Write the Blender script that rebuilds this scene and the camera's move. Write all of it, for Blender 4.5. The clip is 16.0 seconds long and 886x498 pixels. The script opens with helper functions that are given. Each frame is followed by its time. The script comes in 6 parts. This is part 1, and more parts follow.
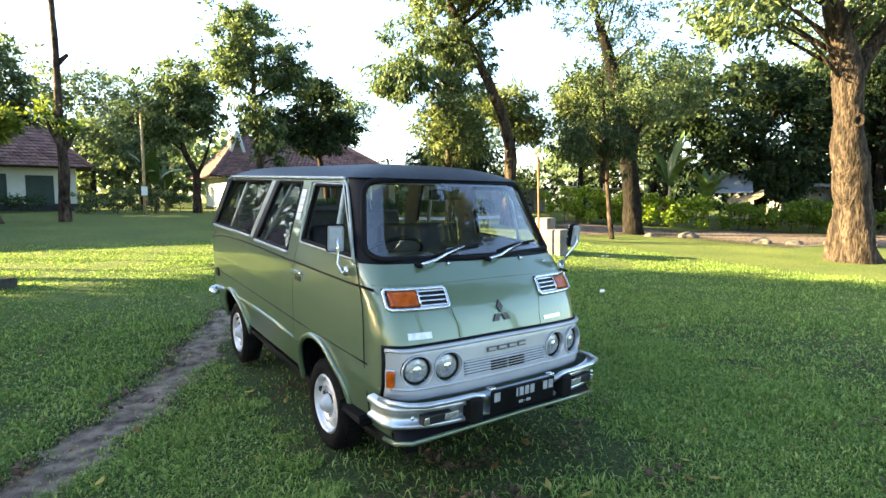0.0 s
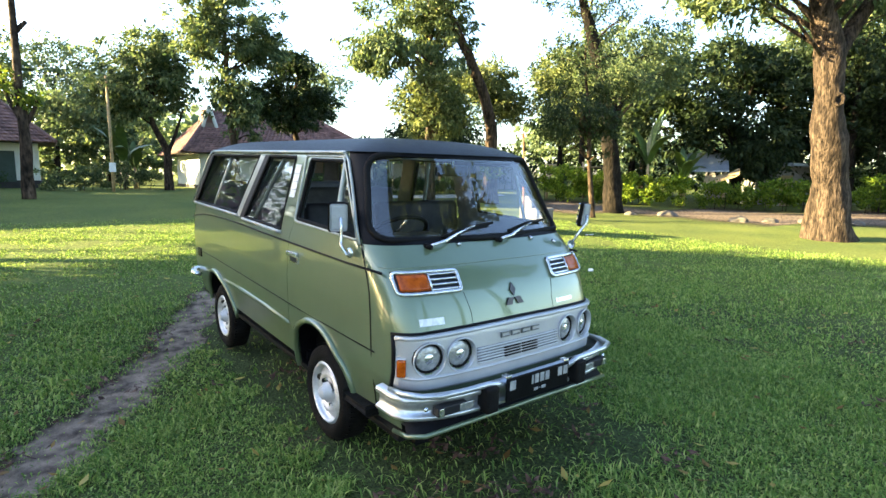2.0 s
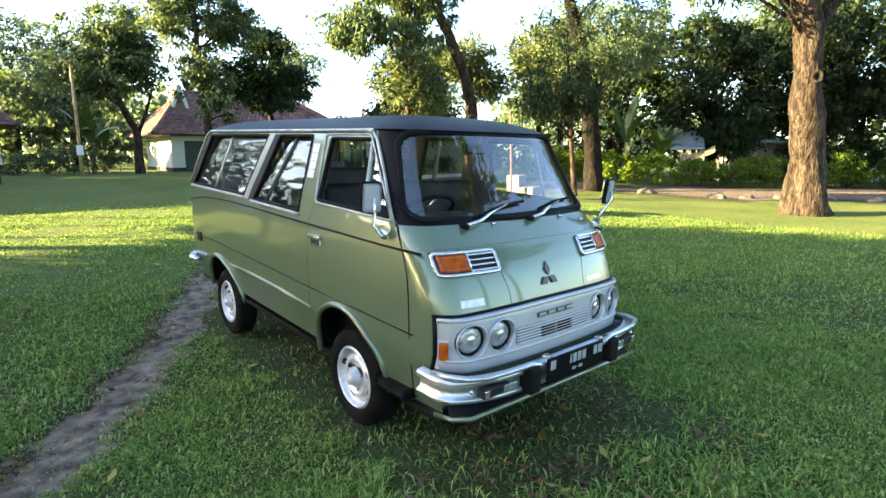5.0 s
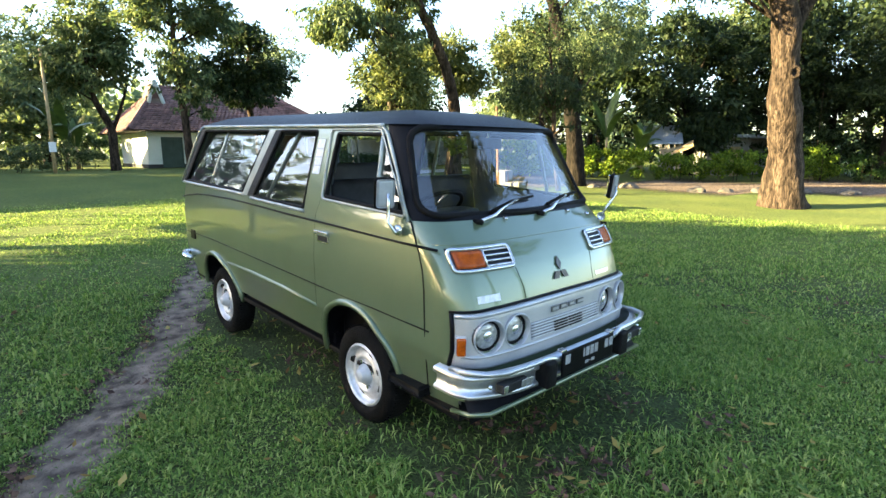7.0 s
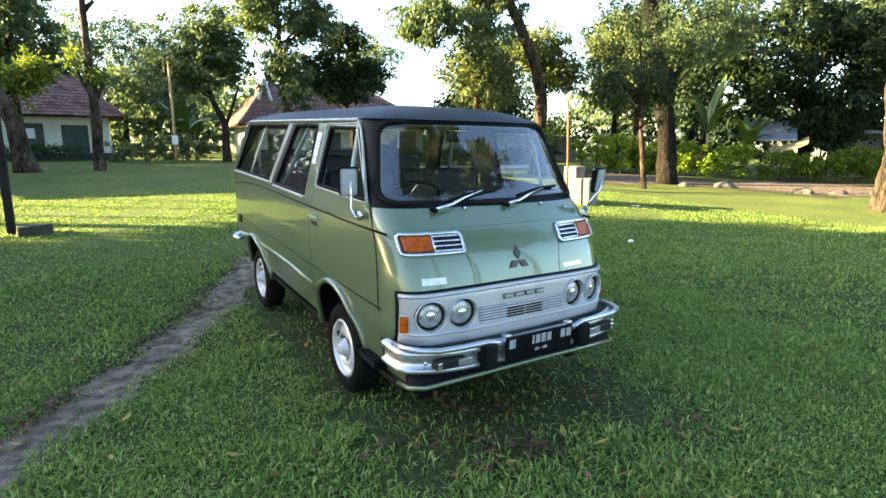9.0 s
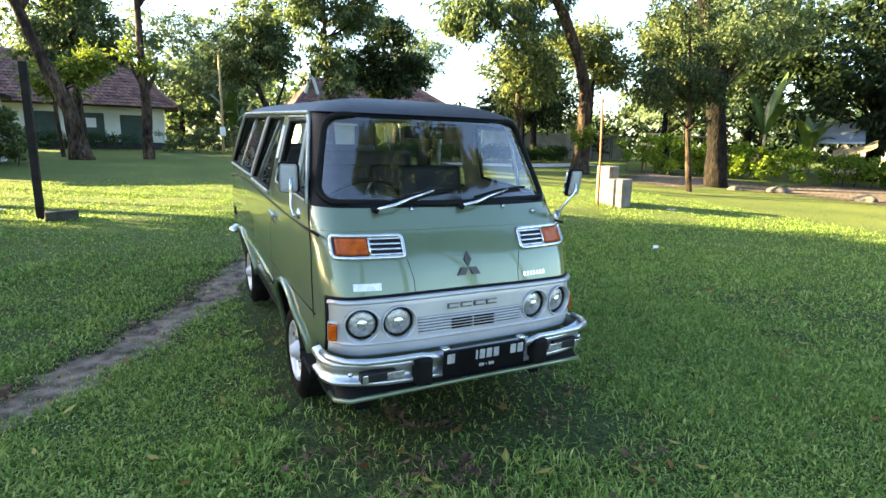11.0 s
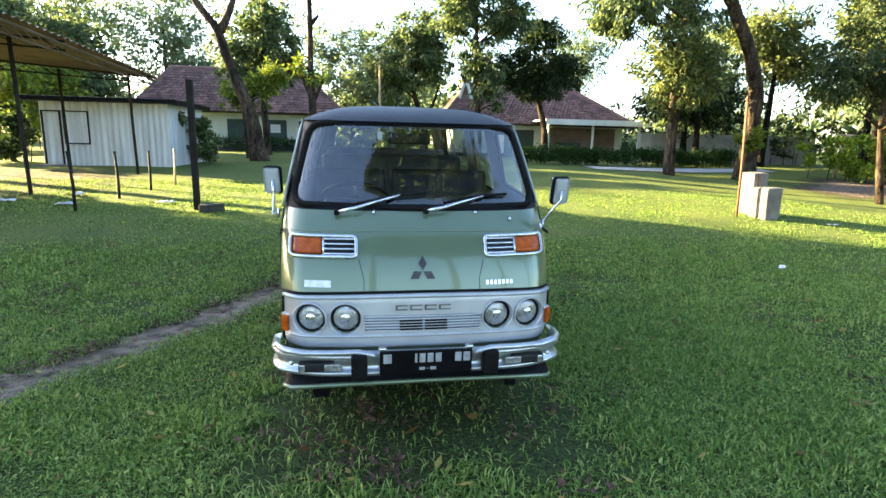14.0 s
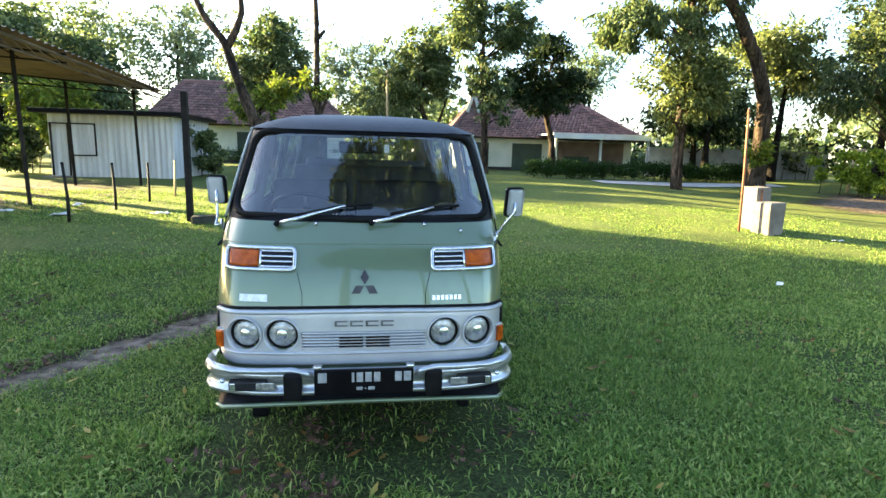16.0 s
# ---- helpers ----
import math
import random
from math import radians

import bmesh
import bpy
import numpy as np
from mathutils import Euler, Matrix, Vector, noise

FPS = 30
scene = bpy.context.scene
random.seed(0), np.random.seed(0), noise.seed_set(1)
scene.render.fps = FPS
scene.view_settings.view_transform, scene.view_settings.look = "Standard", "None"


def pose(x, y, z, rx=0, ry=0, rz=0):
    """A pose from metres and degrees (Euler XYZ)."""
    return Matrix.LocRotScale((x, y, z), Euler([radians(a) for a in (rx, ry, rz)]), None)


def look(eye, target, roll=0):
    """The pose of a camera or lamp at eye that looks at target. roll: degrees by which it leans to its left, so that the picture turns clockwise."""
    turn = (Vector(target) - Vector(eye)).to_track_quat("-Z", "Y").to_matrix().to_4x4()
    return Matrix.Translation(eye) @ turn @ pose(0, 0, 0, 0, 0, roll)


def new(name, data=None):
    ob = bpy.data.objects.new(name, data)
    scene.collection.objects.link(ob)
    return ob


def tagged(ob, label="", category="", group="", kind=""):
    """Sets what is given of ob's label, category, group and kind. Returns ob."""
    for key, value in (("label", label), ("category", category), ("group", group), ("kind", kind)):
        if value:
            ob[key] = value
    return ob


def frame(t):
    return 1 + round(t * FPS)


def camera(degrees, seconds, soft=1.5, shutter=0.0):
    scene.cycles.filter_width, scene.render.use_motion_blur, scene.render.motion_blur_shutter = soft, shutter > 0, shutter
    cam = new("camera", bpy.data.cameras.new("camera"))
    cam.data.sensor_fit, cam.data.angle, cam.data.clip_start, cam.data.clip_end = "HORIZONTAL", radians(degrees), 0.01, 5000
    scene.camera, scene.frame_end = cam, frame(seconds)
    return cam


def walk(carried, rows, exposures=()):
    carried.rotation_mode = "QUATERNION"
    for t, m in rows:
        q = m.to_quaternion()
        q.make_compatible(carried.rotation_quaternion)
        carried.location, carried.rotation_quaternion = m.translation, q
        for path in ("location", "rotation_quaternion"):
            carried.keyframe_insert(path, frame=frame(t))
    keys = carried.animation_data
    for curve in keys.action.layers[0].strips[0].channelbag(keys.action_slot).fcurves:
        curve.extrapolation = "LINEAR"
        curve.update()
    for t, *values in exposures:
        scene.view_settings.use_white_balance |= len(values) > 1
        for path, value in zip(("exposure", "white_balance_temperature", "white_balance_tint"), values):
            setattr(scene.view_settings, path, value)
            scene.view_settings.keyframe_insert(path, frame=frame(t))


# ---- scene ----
cam = camera(78.8, 16.0)

PATH = [
    (0, (-1.943, -2.327, 1.481), (-0.839, -0.669, 1.298), 0.3),
    (0.5, (-1.896, -2.265, 1.471), (-0.842, -0.58, 1.245), 0.4),
    (1, (-1.838, -2.211, 1.467), (-0.843, -0.492, 1.223), -0.1),
    (1.5, (-1.863, -2.16, 1.469), (-0.822, -0.47, 1.22), 0.3),
    (2, (-1.984, -2.068, 1.47), (-0.813, -0.468, 1.208), 0.5),
    (2.5, (-2.063, -1.999, 1.452), (-0.829, -0.459, 1.129), 0.3),
    (3, (-2.07, -1.961, 1.452), (-0.83, -0.426, 1.123), 0.3),
    (3.5, (-2.066, -1.946, 1.461), (-0.81, -0.424, 1.136), 0.6),
    (4, (-2.076, -1.93, 1.461), (-0.845, -0.385, 1.148), 0.4),
    (6.5, (-2.338, -1.699, 1.449), (-1.075, -0.193, 1.08), -0.9),
    (7, (-2.308, -1.714, 1.456), (-1.016, -0.227, 1.107), -0.3),
    (7.5, (-2.217, -1.786, 1.476), (-0.949, -0.278, 1.136), -0.5),
    (8, (-2.036, -1.932, 1.478), (-0.94, -0.288, 1.163), -0.6),
    (8.5, (-1.944, -2.09, 1.454), (-0.915, -0.405, 1.134), -0.0),
    (9, (-1.84, -2.297, 1.44), (-0.839, -0.605, 1.075), 0.2),
    (11.5, (-1.046, -2.362, 1.455), (-0.337, -0.53, 1.079), 2.3),
    (12, (-0.805, -2.372, 1.46), (-0.28, -0.478, 1.09), 1.9),
    (12.5, (-0.681, -2.444, 1.464), (-0.185, -0.541, 1.101), 1.4),
    (13, (-0.61, -2.579, 1.462), (-0.176, -0.664, 1.078), 0.5),
    (13.5, (-0.479, -2.67, 1.473), (-0.091, -0.753, 1.056), 0.2),
    (14, (-0.292, -2.692, 1.49), (-0.007, -0.75, 1.105), 1.3),
    (14.5, (-0.196, -2.694, 1.507), (0.121, -0.746, 1.18), 2.3),
    (15, (-0.166, -2.664, 1.495), (0.222, -0.728, 1.176), 1.4),
    (15.5, (-0.047, -2.622, 1.483), (0.251, -0.673, 1.151), 0.9),
    (16, (0.063, -2.606, 1.473), (0.303, -0.649, 1.136), 1.5),
]
walk(cam, [(t, look(eye, target, roll)) for t, eye, target, roll in PATH], [(0.0, 4.21, 6300, 14), (4.0, 4.17, 6300, 14), (8.0, 4.17, 6300, 14), (11.5, 4.29, 6300, 14), (16.0, 4.29, 6300, 14)])

# ---- light ----
SUN = Vector((-0.87, 0.50, 0.268)).normalized()
world = bpy.data.worlds.new("sky")
scene.world = world
world.use_nodes = True
wn = world.node_tree.nodes
sky = wn.new("ShaderNodeTexSky")
sky.sky_type = "NISHITA"
sky.sun_disc = False
sky.sun_elevation = math.asin(SUN.z)
sky.sun_rotation = math.atan2(SUN.x, SUN.y)
sky.air_density, sky.dust_density, sky.ozone_density = 1.0, 1.2, 1.5
wn["Background"].inputs["Strength"].default_value = 0.05
world.node_tree.links.new(sky.outputs[0], wn["Background"].inputs["Color"])
sun = new("sun", bpy.data.lights.new("sun", "SUN"))
sun.data.energy, sun.data.angle, sun.data.color = 3.5, radians(0.5), (1.0, 0.80, 0.38)
sun.matrix_world = look(SUN * 50, (0, 0, 0))


# ---- materials ----
def nodes_of(m):
    m.use_nodes = True
    return m.node_tree.nodes, m.node_tree.links, m.node_tree.nodes["Principled BSDF"]


def noise_ramp(n, l, scale, c1, c2, lo=0.35, hi=0.65, detail=4.0, coord=None):
    tex = n.new("ShaderNodeTexNoise")
    tex.inputs["Scale"].default_value, tex.inputs["Detail"].default_value = scale, detail
    if coord is not None:
        l.new(coord, tex.inputs["Vector"])
    ramp = n.new("ShaderNodeValToRGB")
    ramp.color_ramp.elements[0].position, ramp.color_ramp.elements[0].color = lo, (*c1, 1)
    ramp.color_ramp.elements[1].position, ramp.color_ramp.elements[1].color = hi, (*c2, 1)
    l.new(tex.outputs["Fac"], ramp.inputs[0])
    return tex, ramp


def surface(name, c1, c2, scale=8.0, rough=0.6, metal=0.0, bump=0.0, bscale=60.0, coat=0.0, vary=0.0, fine=None, spec=0.5, stretch=None, low=0.55):
    """A rough surface: two colours in patches, a finer grain, bump, and a change from piece to piece."""
    m = bpy.data.materials.new(name)
    n, l, b = nodes_of(m)
    coord = n.new("ShaderNodeTexCoord")
    src = coord.outputs["Object"]
    if stretch:
        mp = n.new("ShaderNodeMapping")
        mp.inputs["Scale"].default_value = stretch
        l.new(src, mp.inputs["Vector"])
        src = mp.outputs[0]
    _, ramp = noise_ramp(n, l, scale, c1, c2, coord=src)
    col = ramp.outputs[0]
    t2 = n.new("ShaderNodeTexNoise")
    t2.inputs["Scale"].default_value, t2.inputs["Detail"].default_value = bscale, 6.0
    l.new(src, t2.inputs["Vector"])
    mix = n.new("ShaderNodeMix")
    mix.data_type, mix.blend_type = "RGBA", "MULTIPLY"
    mix.inputs[0].default_value = 0.5 if fine is None else fine
    r2 = n.new("ShaderNodeValToRGB")
    r2.color_ramp.elements[0].position, r2.color_ramp.elements[0].color = 0.3, (low, low, low, 1)
    r2.color_ramp.elements[1].position, r2.color_ramp.elements[1].color = 0.65, (1.15, 1.15, 1.15, 1)
    l.new(t2.outputs["Fac"], r2.inputs[0])
    l.new(col, mix.inputs[6])
    l.new(r2.outputs[0], mix.inputs[7])
    col = mix.outputs[2]
    if vary:
        oi, geo = n.new("ShaderNodeObjectInfo"), n.new("ShaderNodeNewGeometry")
        add = n.new("ShaderNodeMath")
        l.new(oi.outputs["Random"], add.inputs[0])
        l.new(geo.outputs["Random Per Island"], add.inputs[1])
        fr = n.new("ShaderNodeMath")
        fr.operation = "FRACT"
        l.new(add.outputs[0], fr.inputs[0])
        mr = n.new("ShaderNodeMapRange")
        mr.inputs["To Min"].default_value, mr.inputs["To Max"].default_value = 1 - vary, 1 + vary
        l.new(fr.outputs[0], mr.inputs["Value"])
        hsv = n.new("ShaderNodeHueSaturation")
        l.new(mr.outputs[0], hsv.inputs["Value"])
        l.new(col, hsv.inputs["Color"])
        col = hsv.outputs[0]
    l.new(col, b.inputs["Base Color"])
    b.inputs["Roughness"].default_value, b.inputs["Metallic"].default_value = rough, metal
    b.inputs["Coat Weight"].default_value, b.inputs["Coat Roughness"].default_value = coat, 0.04
    b.inputs["Specular IOR Level"].default_value = spec
    if bump:
        bp = n.new("ShaderNodeBump")
        bp.inputs["Strength"].default_value, bp.inputs["Distance"].default_value = bump, 0.06 if bump >= 0.99 else 0.02
        l.new(t2.outputs["Fac"], bp.inputs["Height"])
        l.new(bp.outputs[0], b.inputs["Normal"])
    return m


def leafy(name, c1, c2, c3):
    """Leaves: a colour from leaf to leaf, part of the light passes through."""
    m = bpy.data.materials.new(name)
    n, l, b = nodes_of(m)
    geo = n.new("ShaderNodeNewGeometry")
    ramp = n.new("ShaderNodeValToRGB")
    e = ramp.color_ramp.elements
    e[0].position, e[0].color = 0.0, (*c1, 1)
    e[1].position, e[1].color = 1.0, (*c3, 1)
    mid = e.new(0.55)
    mid.color = (*c2, 1)
    l.new(geo.outputs["Random Per Island"], ramp.inputs[0])
    l.new(ramp.outputs[0], b.inputs["Base Color"])
    b.inputs["Roughness"].default_value, b.inputs["Specular IOR Level"].default_value = 0.55, 0.15
    tr = n.new("ShaderNodeBsdfTranslucent")
    gain = n.new("ShaderNodeMix")
    gain.data_type, gain.blend_type = "RGBA", "MULTIPLY"
    gain.inputs[0].default_value = 1.0
    gain.inputs[7].default_value = (1.27, 1.28, 0.95, 1)
    l.new(ramp.outputs[0], gain.inputs[6])
    l.new(gain.outputs[2], tr.inputs["Color"])
    ms = n.new("ShaderNodeMixShader")
    ms.inputs[0].default_value = 0.38
    l.new(b.outputs[0], ms.inputs[1])
    l.new(tr.outputs[0], ms.inputs[2])
    l.new(ms.outputs[0], n["Material Output"].inputs["Surface"])
    return m


def glass(name, tint, mirror=0.04, wave=0.0):
    """Thin window glass: clear, with a mirror that grows towards grazing angles and bends a little in rolled waves."""
    m = bpy.data.materials.new(name)
    n, l, b = nodes_of(m)
    t, g, f, ms = (n.new("ShaderNodeBsdfTransparent"), n.new("ShaderNodeBsdfGlossy"), n.new("ShaderNodeLayerWeight"), n.new("ShaderNodeMixShader"))
    t.inputs["Color"].default_value = (*tint, 1)
    g.inputs["Roughness"].default_value = 0.0
    f.inputs["Blend"].default_value = 0.5
    power, gain = n.new("ShaderNodeMath"), n.new("ShaderNodeMath")
    power.operation, power.inputs[1].default_value = "POWER", 4.0
    gain.operation, gain.inputs[1].default_value, gain.inputs[2].default_value = "MULTIPLY_ADD", 1 - mirror, mirror
    l.new(f.outputs["Facing"], power.inputs[0])
    l.new(power.outputs[0], gain.inputs[0])
    if wave:
        co, mp, tx, bp = (n.new("ShaderNodeTexCoord"), n.new("ShaderNodeMapping"), n.new("ShaderNodeTexNoise"), n.new("ShaderNodeBump"))
        mp.inputs["Scale"].default_value = (2.0, 1.4, 7.0)
        tx.inputs["Scale"].default_value, tx.inputs["Detail"].default_value = 1.6, 1.0
        bp.inputs["Strength"].default_value, bp.inputs["Distance"].default_value = 1.0, wave
        l.new(co.outputs["Object"], mp.inputs["Vector"])
        l.new(mp.outputs[0], tx.inputs["Vector"])
        l.new(tx.outputs["Fac"], bp.inputs["Height"])
        l.new(bp.outputs[0], g.inputs["Normal"])
    l.new(gain.outputs[0], ms.inputs[0])
    l.new(t.outputs[0], ms.inputs[1])
    l.new(g.outputs[0], ms.inputs[2])
    l.new(ms.outputs[0], n["Material Output"].inputs["Surface"])
    return m


PAINT = surface("green_paint", (0.103, 0.145, 0.084), (0.115, 0.159, 0.094), 3.0, 0.33, 0.34, 0.0, 300.0, coat=1.0, fine=0.06)
GUTTER = surface("pale_satin_metal", (0.26, 0.285, 0.26), (0.38, 0.405, 0.375), 9.0, 0.36, 0.35, 0.0, 60.0, fine=0.2)
# grey with the shade between the grille ribs put into it
GRILLE = surface("grille_shadow_grey", (0.095, 0.102, 0.11), (0.14, 0.148, 0.156), 9.0, 0.5, 0.3, 0.0, 60.0, fine=0.2)
EMBLEM = surface("dark_emblem", (0.022, 0.020, 0.022), (0.040, 0.036, 0.038), 20.0, 0.35, 0.3, fine=0.2)
BUMPER = surface("dull_chrome", (0.40, 0.42, 0.445), (0.53, 0.55, 0.575), 10.0, 0.28, 0.75, 0.03, 90.0, fine=0.2)
VINYL = surface("dark_vinyl", (0.0075, 0.0088, 0.0125), (0.0155, 0.018, 0.024), 5.0, 0.45, 0.0, 0.15, 240.0, fine=0.5, spec=0.12)
SILVER = surface("silver_paint", (0.38, 0.392, 0.412), (0.45, 0.462, 0.482), 6.0, 0.40, 0.45, 0.0, 200.0, fine=0.12)
CHROME = surface("chrome", (0.56, 0.58, 0.61), (0.70, 0.72, 0.74), 12.0, 0.24, 0.88, 0.03, 90.0, fine=0.15)
STEEL_W = surface("painted_wheel", (0.42, 0.43, 0.445), (0.62, 0.63, 0.645), 14.0, 0.38, 0.45, 0.1, 80.0, fine=0.25)
RUBBER = surface("black_rubber", (0.003, 0.003, 0.0035), (0.007, 0.007, 0.007), 14.0, 0.7, 0.0, 0.2, 150.0, spec=0.12)
TYRE = surface("tyre_rubber", (0.003, 0.003, 0.003), (0.009, 0.0085, 0.008), 9.0, 0.8, 0.0, 0.35, 120.0, spec=0.08)
BLACK = surface("black_paint", (0.0025, 0.0025, 0.0034), (0.0055, 0.0055, 0.007), 8.0, 0.45, 0.0, 0.05, 120.0, spec=0.1)
AMBER = surface("amber_lens", (0.27, 0.048, 0.003), (0.42, 0.080, 0.005), 30.0, 0.25, 0.0, 0.1, 120.0, coat=0.1, fine=0.35, spec=0.25)
WHITE_LABEL = surface("white_label", (0.55, 0.58, 0.60), (0.75, 0.77, 0.78), 40.0, 0.5, fine=0.3)
LENS = surface("lamp_lens", (0.24, 0.25, 0.255), (0.46, 0.47, 0.47), 30.0, 0.10, 0.5, 0.35, 70.0, coat=1.0, fine=0.4)
SEAT = surface("seat_vinyl", (0.03, 0.034, 0.04), (0.055, 0.06, 0.066), 6.0, 0.5, 0.0, 0.1, 90.0, fine=0.4, spec=0.2)
TRIM_IN = surface("cabin_trim", (0.11, 0.12, 0.13), (0.15, 0.16, 0.17), 5.0, 0.6, 0.0, 0.05, 70.0, fine=0.3)
DASH = surface("dark_dash", (0.010, 0.011, 0.013), (0.022, 0.023, 0.026), 7.0, 0.55, fine=0.4, spec=0.2)
PLATE_INK = surface("plate_ink", (0.22, 0.23, 0.24), (0.32, 0.33, 0.34), 40.0, 0.5, fine=0.3)
GLASS = glass("window_glass", (0.86, 0.90, 0.90), 0.17, 0.012)
GLASS_FRONT = glass("windscreen_glass", (0.88, 0.93, 0.95), 0.135)
SATIN = surface("satin_grey", (0.34, 0.36, 0.38), (0.42, 0.44, 0.46), 9.0, 0.45, 0.2, 0.0, 60.0, fine=0.15)
MIRROR = surface("mirror_glass", (0.8, 0.82, 0.84), (0.85, 0.86, 0.87), 3.0, 0.03, 1.0, fine=0.05)
BARK = surface("bark", (0.020, 0.014, 0.010), (0.098, 0.068, 0.046), 3.4, 0.9, 0.0, 1.0, 13.0, fine=1.0, stretch=(1.0, 1.0, 0.35), low=0.10, spec=0.15)
# dark bark, its colour lowered further to carry the park tree trunk's shade
BARK_DARK = surface("shaded_dark_bark", (0.006, 0.005, 0.004), (0.026, 0.020, 0.015), 4.0, 0.9, 0.0, 1.0, 14.0, fine=1.0, stretch=(1.0, 1.0, 0.35), low=0.10, spec=0.15)
BARK_PALE = surface("pale_bark", (0.016, 0.011, 0.008), (0.092, 0.066, 0.048), 7.5, 0.9, 0.0, 1.0, 26.0, fine=1.0, stretch=(1.0, 1.0, 0.26), low=0.10, spec=0.15)
STUMP = surface("grey_bark", (0.030, 0.023, 0.017), (0.115, 0.090, 0.068), 4.0, 0.9, 0.0, 1.0, 15.0, fine=1.0, stretch=(1.0, 1.0, 0.35), low=0.25, spec=0.15)
LEAF = leafy("mango_leaf", (0.034, 0.058, 0.027), (0.084, 0.122, 0.054), (0.205, 0.236, 0.105))
LEAF_OLIVE = leafy("olive_leaf", (0.042, 0.064, 0.026), (0.112, 0.140, 0.048), (0.235, 0.250, 0.095))
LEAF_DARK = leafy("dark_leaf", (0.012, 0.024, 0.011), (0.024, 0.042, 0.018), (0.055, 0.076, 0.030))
LEAF_BRIGHT = leafy("young_leaf", (0.055, 0.095, 0.014), (0.120, 0.165, 0.022), (0.22, 0.24, 0.035))
# far leaves: pale haze of distance put into the leaf colour
LEAF_HAZE = leafy("hazed_far_leaf", (0.075, 0.120, 0.066), (0.125, 0.170, 0.088), (0.195, 0.230, 0.110))
HEDGE = leafy("hedge_leaf", (0.036, 0.078, 0.010), (0.098, 0.165, 0.016), (0.20, 0.265, 0.032))
# yellow-green hedge leaf, brightened in colour for the hedge's sunlit stretch
HEDGE_SUNLIT = leafy("sunlit_hedge_leaf", (0.055, 0.110, 0.012), (0.160, 0.235, 0.020), (0.300, 0.360, 0.040))
BANANA = surface("banana_leaf", (0.045, 0.085, 0.016), (0.085, 0.135, 0.026), 5.0, 0.45, 0.0, 0.1, 40.0, fine=0.4, vary=0.3)
HEDGE_DARK = leafy("clipped_hedge_leaf", (0.012, 0.034, 0.010), (0.024, 0.055, 0.014), (0.050, 0.090, 0.020))
GRASS = leafy("grass_blade", (0.058, 0.116, 0.022), (0.165, 0.262, 0.054), (0.345, 0.395, 0.125))
BROWN = surface("brown_leaf", (0.045, 0.022, 0.016), (0.13, 0.075, 0.05), 20.0, 0.8, vary=0.4, spec=0.2)
DRY = leafy("fallen_leaf", (0.12, 0.055, 0.018), (0.25, 0.16, 0.05), (0.45, 0.36, 0.10))
WALL_W = surface("white_plaster", (0.55, 0.60, 0.54), (0.68, 0.71, 0.65), 1.2, 0.85, 0.0, 0.15, 40.0, fine=0.25)
WALL_B = surface("dark_plinth", (0.018, 0.020, 0.020), (0.035, 0.036, 0.034), 2.0, 0.8, 0.0, 0.2, 40.0)
TILE = surface("roof_tile", (0.135, 0.072, 0.060), (0.225, 0.122, 0.100), 1.5, 0.85, 0.0, 0.4, 25.0, vary=0.35)
GREEN_DOOR = surface("green_shutter", (0.018, 0.045, 0.036), (0.030, 0.062, 0.050), 3.0, 0.6, fine=0.4)
TIN = surface("white_tin", (0.40, 0.415, 0.43), (0.60, 0.615, 0.63), 1.4, 0.55, 0.1, 0.15, 30.0, fine=0.35, stretch=(5.0, 5.0, 0.3))
TIN_BROWN = surface("canopy_tin", (0.085, 0.062, 0.040), (0.160, 0.118, 0.078), 2.0, 0.6, 0.2, 0.2, 30.0)
RUST = surface("rusty_steel", (0.16, 0.055, 0.025), (0.26, 0.12, 0.06), 8.0, 0.8, 0.2, 0.4, 60.0)
CONCRETE = surface("concrete", (0.115, 0.10, 0.088), (0.20, 0.178, 0.158), 3.0, 0.9, 0.0, 0.6, 45.0)
POST_DARK = surface("dark_post", (0.007, 0.006, 0.005), (0.020, 0.015, 0.012), 6.0, 0.8, 0.0, 0.3, 60.0, spec=0.2)
BAMBOO = surface("bamboo", (0.28, 0.20, 0.10), (0.42, 0.32, 0.17), 6.0, 0.6, 0.0, 0.2, 50.0)
GREYWALL = surface("grey_wall", (0.22, 0.22, 0.22), (0.34, 0.33, 0.32), 1.5, 0.9, 0.0, 0.2, 40.0)
BLUE_TIN = surface("blue_grey_tin", (0.28, 0.33, 0.40), (0.38, 0.43, 0.50), 2.0, 0.5, 0.3, 0.1, 40.0)
STONE = surface("field_stone", (0.06, 0.053, 0.045), (0.135, 0.12, 0.10), 5.0, 0.9, 0.0, 0.6, 40.0)
MOSS = surface("mossy_stone", (0.018, 0.020, 0.012), (0.050, 0.048, 0.034), 8.0, 0.95, 0.0, 0.6, 40.0)
PORCH = surface("faded_porch_wall", (0.14, 0.10, 0.083), (0.22, 0.165, 0.135), 1.5, 0.9, 0.0, 0.2, 40.0)
WHITE = surface("awning_sunlit_white", (0.66, 0.68, 0.69), (0.80, 0.81, 0.81), 1.5, 0.6, 0.0, 0.05, 40.0, fine=0.2)
BADGE = surface("grey_badge", (0.10, 0.11, 0.115), (0.17, 0.18, 0.185), 20.0, 0.35, 0.5, fine=0.2)
LITTER = surface("pale_paper", (0.55, 0.56, 0.56), (0.72, 0.72, 0.70), 30.0, 0.7, fine=0.3)
PAVE = surface("pale_paving", (0.34, 0.33, 0.32), (0.45, 0.43, 0.41), 2.0, 0.9, 0.0, 0.3, 40.0)


